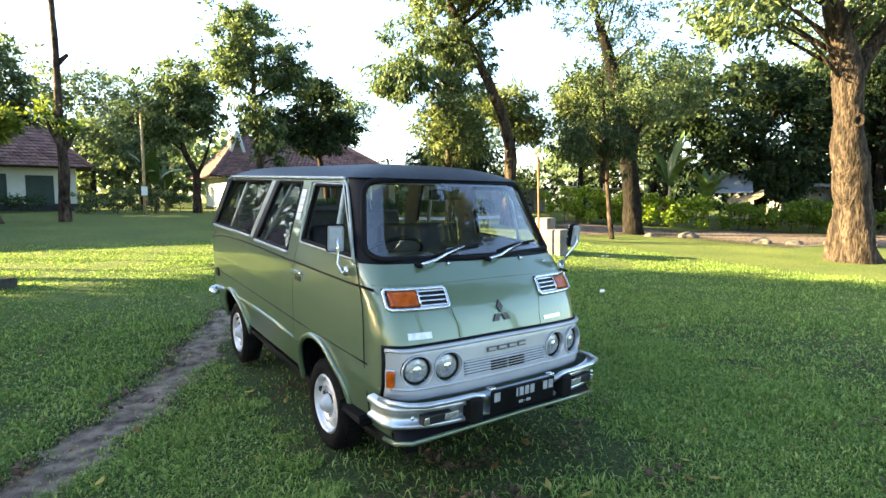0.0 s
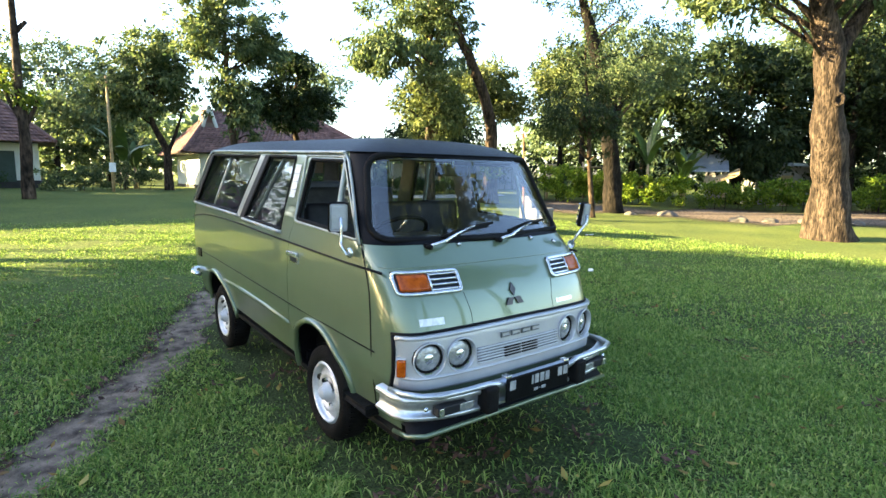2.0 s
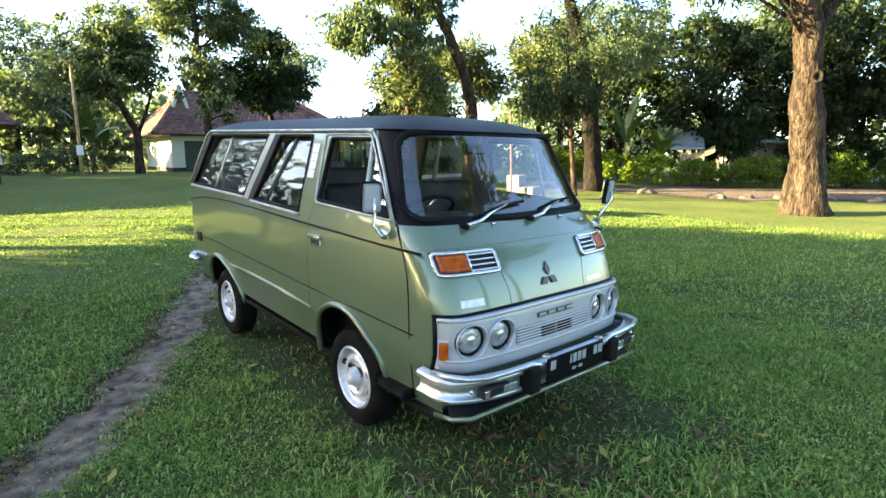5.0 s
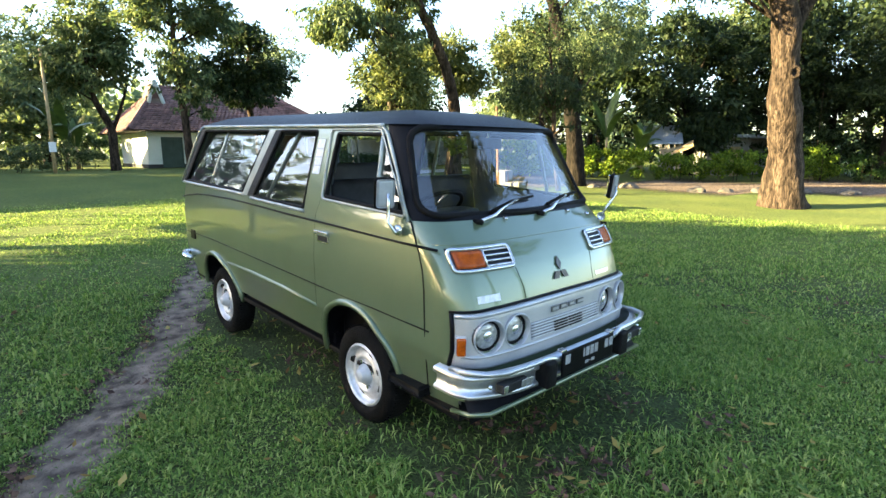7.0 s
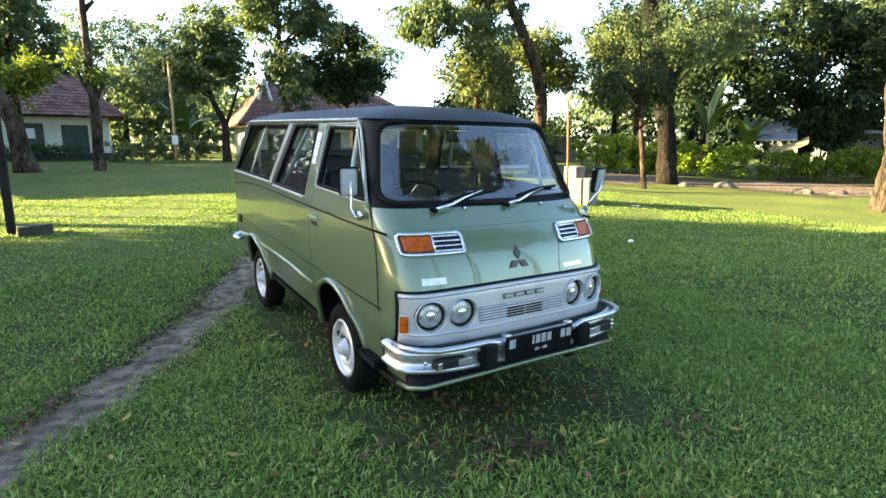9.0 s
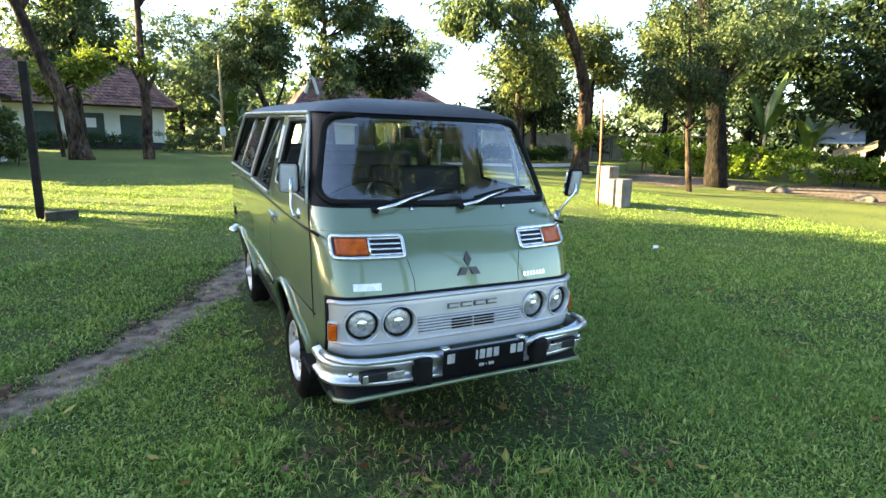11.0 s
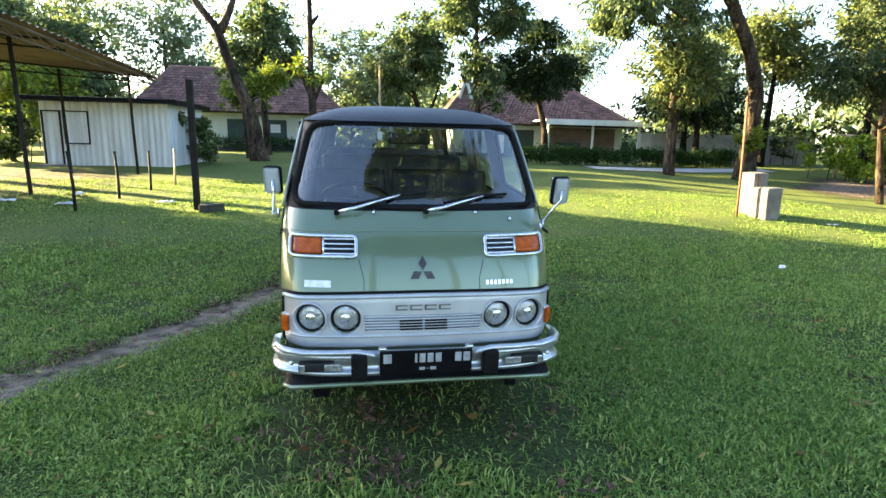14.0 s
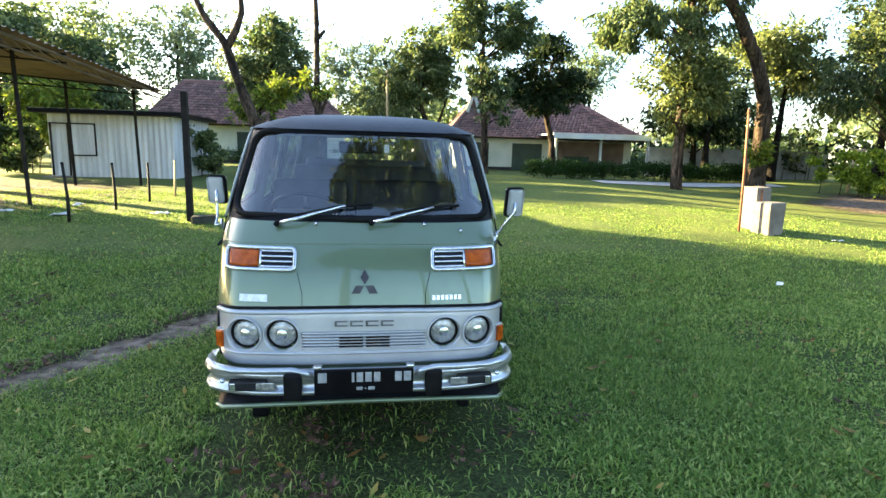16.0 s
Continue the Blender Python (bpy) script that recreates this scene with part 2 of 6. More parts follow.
def ground_material():
    m = bpy.data.materials.new("lawn")
    n, l, b = nodes_of(m)
    geo = n.new("ShaderNodeNewGeometry")
    pos = geo.outputs["Position"]
    _, fine = noise_ramp(n, l, 28.0, (0.034, 0.056, 0.014), (0.148, 0.186, 0.054), 0.3, 0.7, 8.0, pos)
    _, big = noise_ramp(n, l, 0.55, (0.80, 0.85, 0.75), (1.30, 1.15, 0.95), 0.3, 0.72, 5.0, pos)
    mul = n.new("ShaderNodeMix")
    mul.data_type, mul.blend_type = "RGBA", "MULTIPLY"
    mul.inputs[0].default_value = 1.0
    l.new(fine.outputs[0], mul.inputs[6])
    l.new(big.outputs[0], mul.inputs[7])
    _, soil = noise_ramp(n, l, 9.0, (0.052, 0.038, 0.029), (0.305, 0.232, 0.176), 0.3, 0.68, 8.0, pos)
    att = n.new("ShaderNodeAttribute")
    att.attribute_name = "bare"
    t3 = n.new("ShaderNodeTexNoise")
    t3.inputs["Scale"].default_value, t3.inputs["Detail"].default_value = 11.0, 6.0
    l.new(pos, t3.inputs["Vector"])
    add = n.new("ShaderNodeMath")
    l.new(att.outputs["Fac"], add.inputs[0])
    l.new(t3.outputs["Fac"], add.inputs[1])
    step = n.new("ShaderNodeMapRange")
    step.inputs["From Min"].default_value, step.inputs["From Max"].default_value = 0.92, 1.12
    l.new(add.outputs[0], step.inputs["Value"])
    mix = n.new("ShaderNodeMix")
    mix.data_type = "RGBA"
    l.new(step.outputs[0], mix.inputs[0])
    # dark thatch colour for gaps between near blades and shade under the van
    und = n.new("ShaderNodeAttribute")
    und.attribute_name = "thatch_shade"
    _, thatch_shade = noise_ramp(n, l, 60.0, (0.018, 0.024, 0.008), (0.075, 0.100, 0.030), 0.35, 0.7, 6.0, pos)
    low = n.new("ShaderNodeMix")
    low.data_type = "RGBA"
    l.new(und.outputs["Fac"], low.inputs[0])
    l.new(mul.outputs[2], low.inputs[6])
    l.new(thatch_shade.outputs[0], low.inputs[7])
    rim = n.new("ShaderNodeMapRange")
    rim.inputs["From Min"].default_value, rim.inputs["From Max"].default_value = 0.70, 0.92
    l.new(add.outputs[0], rim.inputs["Value"])
    edge = n.new("ShaderNodeMix")
    edge.data_type = "RGBA"
    edge.inputs[7].default_value = (0.035, 0.026, 0.018, 1)
    l.new(rim.outputs[0], edge.inputs[0])
    l.new(low.outputs[2], edge.inputs[6])
    l.new(edge.outputs[2], mix.inputs[6])
    l.new(soil.outputs[0], mix.inputs[7])
    l.new(mix.outputs[2], b.inputs["Base Color"])
    b.inputs["Roughness"].default_value, b.inputs["Specular IOR Level"].default_value = 0.95, 0.15
    bn = n.new("ShaderNodeTexNoise")
    bn.inputs["Scale"].default_value, bn.inputs["Detail"].default_value = 45.0, 5.0
    l.new(pos, bn.inputs["Vector"])
    bp = n.new("ShaderNodeBump")
    bp.inputs["Strength"].default_value, bp.inputs["Distance"].default_value = 0.9, 0.03
    l.new(bn.outputs["Fac"], bp.inputs["Height"])
    l.new(bp.outputs[0], b.inputs["Normal"])
    return m


LAWN = ground_material()


# ---- mesh helpers ----
def mesh(name, verts, faces, mat, smooth=False):
    me = bpy.data.meshes.new(name)
    me.from_pydata([tuple(v) for v in verts], [], faces)
    me.materials.append(mat)
    if smooth:
        me.polygons.foreach_set("use_smooth", [True] * len(me.polygons))
    me.update()
    return me


def from_bm(name, bm, mat, smooth=False):
    me = bpy.data.meshes.new(name)
    bmesh.ops.recalc_face_normals(bm, faces=bm.faces)
    bm.to_mesh(me)
    bm.free()
    me.materials.append(mat)
    if smooth:
        me.polygons.foreach_set("use_smooth", [True] * len(me.polygons))
    return me


def part(name, bm, mat, parent, label="", smooth=False):
    me = from_bm(name, bm, mat, smooth) if isinstance(bm, bmesh.types.BMesh) else bm
    ob = new(name, me)
    ob.parent = parent
    if label:
        ob["label"] = label
    return ob


def thing(name, label, category, m=None, group="", kind="", data=None):
    ob = new(name, data)
    if m is not None:
        ob.matrix_basis = m
    return tagged(ob, label, category, group, kind)


def box(bm, lo, hi, bevel=0.0, seg=2, m=None):
    lo, hi = Vector(lo), Vector(hi)
    r = bmesh.ops.create_cube(bm, size=1.0)
    vs = r["verts"]
    for v in vs:
        v.co = Vector([(lo[i] + hi[i]) / 2 + v.co[i] * (hi[i] - lo[i]) for i in range(3)])
    if bevel:
        es = list({e for v in vs for e in v.link_edges})
        out = bmesh.ops.bevel(bm, geom=es, offset=bevel, segments=seg, affect="EDGES", profile=0.6)
        vs = list({v for f in out["faces"] for v in f.verts} | {v for v in vs if v.is_valid})
    if m is not None:
        bmesh.ops.transform(bm, matrix=m, verts=[v for v in vs if v.is_valid])
    return bm


def slab(lo, hi, bevel=0.0, seg=2, m=None):
    return box(bmesh.new(), lo, hi, bevel, seg, m)


def tube(points, radius, sides=8, closed=False, flat=1.0, up=None, caps=True):
    """A round bar along points; radius a number or a list; flat squeezes it along its second axis."""
    pts = [Vector(p) for p in points]
    n = len(pts)
    rad = radius if isinstance(radius, (list, tuple)) else [radius] * n
    vs, fs = [], []
    side = None
    for i, p in enumerate(pts):
        a = pts[i - 1] if (i or closed) else p
        b = pts[(i + 1) % n] if (i < n - 1 or closed) else p
        d = (b - a).normalized()
        if side is None:
            ref = Vector(up) if up else (Vector((0, 0, 1)) if abs(d.z) < 0.9 else Vector((1, 0, 0)))
            side = d.cross(ref).normalized()
        else:
            side = (side - d * side.dot(d)).normalized()
        other = d.cross(side)
        for k in range(sides):
            t = 2 * math.pi * k / sides
            vs.append(p + side * (math.cos(t) * rad[i]) + other * (math.sin(t) * rad[i] * flat))
    rings = n if closed else n - 1
    for i in range(rings):
        for k in range(sides):
            a, b = i * sides + k, i * sides + (k + 1) % sides
            c, d2 = ((i + 1) % n) * sides + (k + 1) % sides, ((i + 1) % n) * sides + k
            fs.append((a, b, c, d2))
    if caps and not closed:
        fs.append(tuple(range(sides))[::-1])
        fs.append(tuple((n - 1) * sides + k for k in range(sides)))
    return vs, fs


def join(*pairs):
    vs, fs = [], []
    for v, f in pairs:
        o = len(vs)
        vs += list(v)
        fs += [tuple(i + o for i in q) for q in f]
    return vs, fs


def lathe(profile, sides=32, m=None):
    """A turned body from (radius, height) round z, then posed by m."""
    vs, fs = [], []
    for r, h in profile:
        for k in range(sides):
            t = 2 * math.pi * k / sides
            v = Vector((r * math.cos(t), r * math.sin(t), h))
            vs.append(m @ v if m is not None else v)
    for i in range(len(profile) - 1):
        for k in range(sides):
            fs.append((i * sides + k, i * sides + (k + 1) % sides, (i + 1) * sides + (k + 1) % sides, (i + 1) * sides + k))
    return vs, fs


def lerp(x, xs, ys):
    return float(np.interp(x, xs, ys))


def rounded(poly, r, n=5):
    """A closed polygon with its corners rounded."""
    out = []
    k = len(poly)
    for i in range(k):
        p, a, b = (np.array(poly[j % k], float) for j in (i, i - 1, i + 1))
        da, db = a - p, b - p
        ra = min(r, np.linalg.norm(da) * 0.45)
        rb = min(r, np.linalg.norm(db) * 0.45)
        s, e = p + da / np.linalg.norm(da) * ra, p + db / np.linalg.norm(db) * rb
        for j in range(n + 1):
            t = j / n
            out.append(tuple((1 - t) ** 2 * s + 2 * t * (1 - t) * p + t * t * e))
    return out


def inside(p, poly):
    c, j = False, len(poly) - 1
    for i in range(len(poly)):
        (xi, yi), (xj, yj) = poly[i], poly[j]
        if (yi > p[1]) != (yj > p[1]) and p[0] < (xj - xi) * (p[1] - yi) / (yj - yi) + xi:
            c = not c
        j = i
    return c


def nearest(p, poly):
    best, at = 1e9, p
    q = np.array(p, float)
    for i in range(len(poly)):
        a, b = np.array(poly[i - 1], float), np.array(poly[i], float)
        d = b - a
        t = min(1.0, max(0.0, float((q - a) @ d / max(d @ d, 1e-12))))
        c = a + d * t
        if (dist := float(np.linalg.norm(c - q))) < best:
            best, at = dist, tuple(c)
    return at


# ---- ground ----
TRACK = [(-7.4, -6.6), (-4.6, -2.6), (-3.1, -0.1), (-2.41, 1.0), (-2.0, 1.68), (-1.22, 3.15), (-0.57, 4.63), (0.1, 6.1), (0.6, 7.4)]


def to_line(x, y, line):
    p, best = np.array((x, y), float), 1e9
    for a, b in zip(line, line[1:]):
        a, d = np.array(a, float), np.subtract(b, a).astype(float)
        t = min(1.0, max(0.0, float((p - a) @ d / (d @ d))))
        best = min(best, float(np.linalg.norm(a + d * t - p)))
    return best


LAND_Y, LAND_Z = [-30, -2, 0.5, 3.2, 7.3, 18, 30, 60], [-0.1, -0.04, -0.075, -0.10, 0.2, 0.58, 0.74, 0.9]


def land(x, y):
    """The lie of the land: level under the van, then a gentle rise, less so towards the yard."""
    return np.interp(y, LAND_Y, LAND_Z) - np.interp(x, [8, 14], [0, 1]) * np.interp(y, [3.2, 7.3, 11, 18, 24], [0, 0.2, 0.28, 0.25, 0])


YARD = [(15.41, 12.2), (17.0, 8.99), (18.34, 6.46), (20.66, 2.56), (36.89, -4.4), (40.55, 0.48), (27.13, 8.41), (23.47, 10.24), (21.76, 14.39), (19.07, 18.3), (16.88, 20.0), (15.66, 16.34)]


def wobble(x, y):
    """How far the trodden edge strays from its line."""
    return 0.045 * np.sin(x * 9 + y * 4) * np.sin(y * 2.1) + 0.04 * np.sin(y * 13 - x * 6) + 0.022 * np.sin(y * 31 + x * 17)


def bare(x, y):
    d = to_line(x, y, TRACK) + wobble(x, y) if -5 < x < 2 and -4 < y < 9 else 9.0
    v = 0.85 * min(1.0, max(0.0, (0.31 - d) / 0.17)) * lerp(y, [4.6, 7.0], [1.0, 0.0])
    if x > 11 and inside((x, y), YARD):
        v = max(v, 0.62)
    if y > 7 and x < -5.5:
        v = max(v, 0.52 * lerp(math.hypot(x + 9.5, (y - 11.0)), [2.5, 5.0], [1, 0]))
    return v


def grid_lines(lo, hi, fine, far):
    core = list(np.arange(lo, hi + 1e-6, fine))
    step, a = fine, lo
    left = []
    while a > -far:
        step *= 1.35
        a -= step
        left.append(a)
    step, b = fine, hi
    right = []
    while b < far:
        step *= 1.35
        b += step
        right.append(b)
    return left[::-1] + core + right


gx, gy = grid_lines(-6.0, 7.0, 0.085, 420.0), grid_lines(-3.6, 8.0, 0.085, 420.0)
gv, gb = [], []
for y in gy:
    for x in gx:
        b = bare(x, y)
        z = land(x, y) + 0.02 * noise.noise(Vector((x * 0.7, y * 0.7, 0))) + 0.008 * noise.noise(Vector((x * 5, y * 5, 3)))
        z -= 0.03 * min(1.0, b * 1.4) if y < 8 and x < 3 else 0.0
        gv.append((x, y, z))
        gb.append(b)
nx = len(gx)
gf = [(j * nx + i, j * nx + i + 1, (j + 1) * nx + i + 1, (j + 1) * nx + i) for j in range(len(gy) - 1) for i in range(nx - 1)]
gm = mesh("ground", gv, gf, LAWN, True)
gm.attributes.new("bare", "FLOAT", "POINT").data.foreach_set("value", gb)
# the second, van-sized term paints the van's shade onto the lawn
gm.attributes.new("thatch_shade", "FLOAT", "POINT").data.foreach_set("value", [max(lerp(x, [-6.0, -4.5, 4.5, 7.0], [0, 0.9, 0.9, 0]) * lerp(y, [-4, -2.5, 2.5, 6.5], [0, 1, 1, 0]), lerp(abs(x), [0.8, 1.05], [1, 0]) * lerp(y, [-1.0, -0.5, 3.7, 4.0], [0, 1, 1, 0])) for x, y, _ in gv])
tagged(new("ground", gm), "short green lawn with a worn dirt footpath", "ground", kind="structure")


# ---- leaves and trees ----
def leaf_cloud(rng, centres, count, spread, size, droop=0.5, aspect=0.42, heart=None):
    """count leaves in sprays about the given centres, pointing out from the heart of the crown; each leaf is a folded blade."""
    k = rng.integers(0, len(centres), count)
    tight = rng.uniform(0.55, 1.25, len(centres))[k][:, None]
    p = centres[k] + rng.normal(0, 1, (count, 3)) * (1.0, 1.0, 0.7) * spread * tight
    d = rng.normal(0, 1, (count, 3))
    if heart is not None:
        o = p - heart
        d += 0.9 * o / np.maximum(np.linalg.norm(o, axis=1, keepdims=True), 1e-6)
    d[:, 2] -= droop
    d /= np.linalg.norm(d, axis=1, keepdims=True)
    s = np.cross(d, rng.normal(0, 1, (count, 3)) + (0, 0, 0.8))
    s /= np.linalg.norm(s, axis=1, keepdims=True)
    n = np.cross(d, s)
    ln = size * rng.uniform(0.6, 1.3, (count, 1))
    v = np.stack([p, p + d * ln * 0.45 + s * ln * aspect * 0.5, p + d * ln + n * ln * 0.12, p + d * ln * 0.45 - s * ln * aspect * 0.5], 1)
    return v.reshape(-1, 3)


def quads(name, verts, mat, per=4):
    me = bpy.data.meshes.new(name)
    n = len(verts)
    k = n // per
    me.vertices.add(n)
    me.vertices.foreach_set("co", np.ascontiguousarray(verts, np.float32).ravel())
    me.loops.add(n)
    me.loops.foreach_set("vertex_index", np.arange(n, dtype=np.int32))
    me.polygons.add(k)
    me.polygons.foreach_set("loop_start", np.arange(0, n, per, dtype=np.int32))
    me.materials.append(mat)
    me.update(calc_edges=True)
    me.validate()
    return me


def clumps(rng, blobs, per):
    """Ends of twigs in the blobs (x, y, z, rx, ry, rz): lumpy outside, thinner within, some far out."""
    out = []
    for x, y, z, rx, ry, rz in blobs:
        u = rng.normal(0, 1, (per, 3))
        u /= np.linalg.norm(u, axis=1, keepdims=True)
        q = rng.uniform(-9, 9, 3)
        lump = np.array([noise.noise(Vector(v * 1.9 + q)) for v in u])[:, None]
        u *= rng.uniform(0.2, 1.0, (per, 1)) ** 0.5 * (1 + 0.6 * lump)
        far = rng.random((per, 1)) < 0.14
        u *= np.where(far, rng.uniform(1.05, 1.5, (per, 1)), 1.0)
        out.append(np.array((x, y, z)) + u * (rx * 1.1, ry * 1.1, rz * 1.1))
    return np.concatenate(out)


def trunk_mesh(rng, path, radii, sides=22, rough=0.10):
    """A tapered, knobbly trunk along a bent path."""
    pts, rad = [], []
    for i in range(len(path) - 1):
        n = max(2, int((Vector(path[i + 1]) - Vector(path[i])).length / 0.18))
        for k in range(n):
            t = k / n
            pts.append(Vector(path[i]).lerp(Vector(path[i + 1]), t))
            rad.append(radii[i] * (1 - t) + radii[i + 1] * t)
    pts.append(Vector(path[-1]))
    rad.append(radii[-1])
    for _ in range(2):
        pts = [pts[0]] + [(pts[i - 1] + pts[i] * 2 + pts[i + 1]) / 4 for i in range(1, len(pts) - 1)] + [pts[-1]]
    vs, fs = tube(pts, rad, sides)
    axis = [p for p in pts for _ in range(sides)]
    for i, v in enumerate(vs):
        a = axis[i]
        vs[i] = a + (v - a) * (1 + rough * 2.0 * noise.noise(Vector((v.x * 2.2, v.y * 2.2, v.z * 0.9))) + rough * 0.8 * noise.noise(v * 6) + rough * 0.9 * noise.noise(Vector((v.x * 9, v.y * 9, v.z * 1.3))))
    return vs, fs


def limbs_to(rng, spine, centres, n, r0):
    """Limbs that leave the trunk below their leaves and bend up and out to them."""
    out = []
    for c in centres[rng.choice(len(centres), min(n, len(centres)), replace=False)]:
        e = Vector(c)
        s = min(spine, key=lambda p: abs(e.z - 0.55 * math.hypot(e.x - p.x, e.y - p.y) - p.z))
        m = s.lerp(e, 0.5) + Vector((0, 0, 0.10 * (e - s).length))
        out.append(tube([s, s.lerp(m, 0.55), m, m.lerp(e, 0.6), e], [r0, r0 * 0.75, r0 * 0.5, r0 * 0.3, r0 * 0.12], 6))
    return out


def tree(name, label, path, radii, blobs, leaves, size=0.22, spread=0.35, leaf=None, bark=None, seed=1, per=26, limbs=14, limb_r=0.06, droop=0.6, extra=()):
    """A tree: trunk with limbs and a crown of many leaves in clumps."""
    rng = np.random.default_rng(seed)
    bx, by = path[0][0], path[0][1]
    z0 = land(bx, by) - 0.08
    root = thing(name, label, "tree", pose(bx, by, z0))
    loc = [(x - bx, y - by, (z - z0) if i else 0.0) for i, (x, y, z) in enumerate(path)]
    bl = [(x - bx, y - by, z - z0, a, b, c) for x, y, z, a, b, c in blobs]
    pieces = [trunk_mesh(rng, loc, radii)]
    for p2, r2 in extra:
        pieces.append(trunk_mesh(rng, [(x - bx, y - by, z - z0) for x, y, z in p2], r2, 8))
    if bl:
        cs = clumps(rng, bl, int(per * 2.6))
        spine = [Vector(p).lerp(Vector(q), t) for p, q in zip(loc[1:], loc[2:]) for t in (0.0, 0.25, 0.5, 0.75)] + [Vector(loc[-1])]
        pieces += limbs_to(rng, spine, cs, int(limbs * 1.7), limb_r)
        heart = np.average([b[:3] for b in bl], axis=0, weights=[b[3] for b in bl])
        part("crown", quads("crown", leaf_cloud(rng, cs, leaves, spread * 0.62, size, droop, 0.42, heart), leaf or LEAF), None, root)
    part("trunk", mesh("trunk", *join(*pieces), bark or BARK, True), None, root)
    return root


# trees of the park, from near to far
big = tree("large_tree", "old park tree with a thick flaking trunk", [(14.94, 3.45, 0), (14.75, 3.45, 0.55), (14.62, 3.45, 1.3), (14.06, 3.5, 3.47), (13.87, 3.5, 4.6), (13.2, 3.6, 6.0), (12.6, 3.8, 7.5)],
     [0.66, 0.50, 0.43, 0.34, 0.32, 0.24, 0.15], [(13.0, 4.0, 6.6, 1.9, 1.6, 1.0), (12.0, 5.2, 6.2, 1.2, 1.2, 0.7), (15.6, 2.6, 6.4, 1.8, 1.6, 1.1), (15.0, 4.0, 8.6, 2.6, 2.4, 1.6)], 9500, 0.19, 0.34, LEAF, BARK_PALE, 11, extra=[([(13.95, 3.5, 4.3), (14.5, 3.3, 5.2), (15.4, 2.9, 6.6)], [0.26, 0.2, 0.09])])
kz = 3.45 - (land(14.94, 3.45) - 0.08)
kn = Matrix.Translation((13.86 - 14.94, 3.20 - 3.45, kz)) @ Vector((-0.78, -0.62, 0.0)).to_track_quat("Z", "Y").to_matrix().to_4x4()
part("knot", mesh("knot", *tube([kn @ Vector((0.10 * math.cos(a * 0.3927), 0.13 * math.sin(a * 0.3927), 0.012 * (a % 3))) for a in range(16)], 0.045, 8, True), BARK_PALE, True), None, big)
part("hollow", mesh("hollow", *lathe([(0.0, -0.01), (0.06, -0.005), (0.09, 0.01), (0.10, -0.06)], 16, kn), POST_DARK, True), None, big, "dark knot hole in the trunk")
tree("young_tree", "slim young tree with dark drooping leaves", [(14.2, 10.7, 0), (13.89, 10.63, 1.15), (13.74, 10.63, 2.11), (13.66, 10.63, 3.69), (13.46, 10.75, 5.26), (13.46, 10.75, 6.23)],
     [0.11, 0.085, 0.075, 0.06, 0.04, 0.02], [(13.07, 10.87, 4.07, 1.49, 1.42, 0.99), (12.34, 10.87, 3.34, 0.78, 0.78, 0.57), (13.92, 10.5, 3.59, 0.78, 0.78, 0.81), (13.31, 10.75, 5.28, 1.26, 1.26, 0.9)], 9000, 0.13, 0.22, LEAF_DARK, BARK, 12, 20, 16, 0.03, 1.2)
tree("park_tree", "tall tree with a dark, shade-toned rugged trunk and feathery crown", [(17.14, 11.96, 0), (16.75, 11.96, 2.23), (16.37, 11.96, 4.53), (15.52, 12.08, 6.71), (14.79, 12.2, 8.41)],
     [0.43, 0.32, 0.29, 0.24, 0.15], [(17.94, 12.08, 7.2, 2.66, 1.94, 1.09), (15.16, 12.08, 8.89, 2.18, 1.94, 1.21), (20.12, 12.56, 6.23, 1.81, 1.45, 0.73), (16.24, 11.59, 5.26, 1.45, 1.21, 0.6)], 14000, 0.15, 0.36, LEAF, BARK_DARK, 13, 22, 18, 0.05, 1.0, extra=[([(16.61, 11.96, 3.2), (17.58, 12.08, 5.02), (19.15, 12.32, 6.23)], [0.16, 0.11, 0.05])])
# its unseen upper crown is widened to shade the yard trees
tree("leaning_tree", "leaning tree with a bent brown trunk", [(14.77, 17.15, 0), (14.82, 17.15, 1.74), (14.8, 17.15, 3.75), (14.28, 17.15, 5.28), (13.45, 17.15, 6.7), (12.62, 17.15, 7.88), (11.33, 17.27, 9.89)],
     [0.47, 0.29, 0.265, 0.24, 0.21, 0.19, 0.12], [(11.0, 17.4, 11.2, 2.6, 2.4, 1.3), (13.6, 17.2, 11.4, 2.4, 2.2, 1.2), (12.0, 14.6, 10.6, 2.0, 2.0, 1.0), (14.6, 14.8, 11.2, 2.0, 1.8, 1.0)], 10000, 0.30, 0.45, LEAF, BARK, 14)
tree("tree_stump", "pale broken stump sprouting young leaves beside a trunk", [(14.39, 16.68, 0), (14.43, 16.68, 0.68), (14.49, 16.74, 1.33), (14.45, 16.74, 1.63)], [0.32, 0.23, 0.19, 0.07],
     [(14.33, 16.56, 1.92, 0.33, 0.33, 0.4)], 700, 0.2, 0.12, LEAF_BRIGHT, STUMP, 27, 8, 8, 0.02)
tree("mango_tree", "leafy mango tree with a straight pale trunk", [(12.1, 18.2, 0), (12.02, 18.2, 1.8), (12.0, 18.2, 3.3), (12.15, 18.2, 5.9), (12.05, 18.2, 8.0), (12.0, 18.2, 10.0)],
     [0.26, 0.17, 0.155, 0.13, 0.1, 0.05], [(10.9, 18.2, 7.6, 1.9, 1.6, 1.3), (12.6, 18.2, 7.8, 1.3, 1.5, 1.5), (9.6, 18.2, 6.6, 1.1, 1.0, 0.8), (11.6, 18.3, 9.6, 2.2, 2.0, 1.3)], 14000, 0.23, 0.30, LEAF, STUMP, 15, 24, 18, 0.05, 1.3)
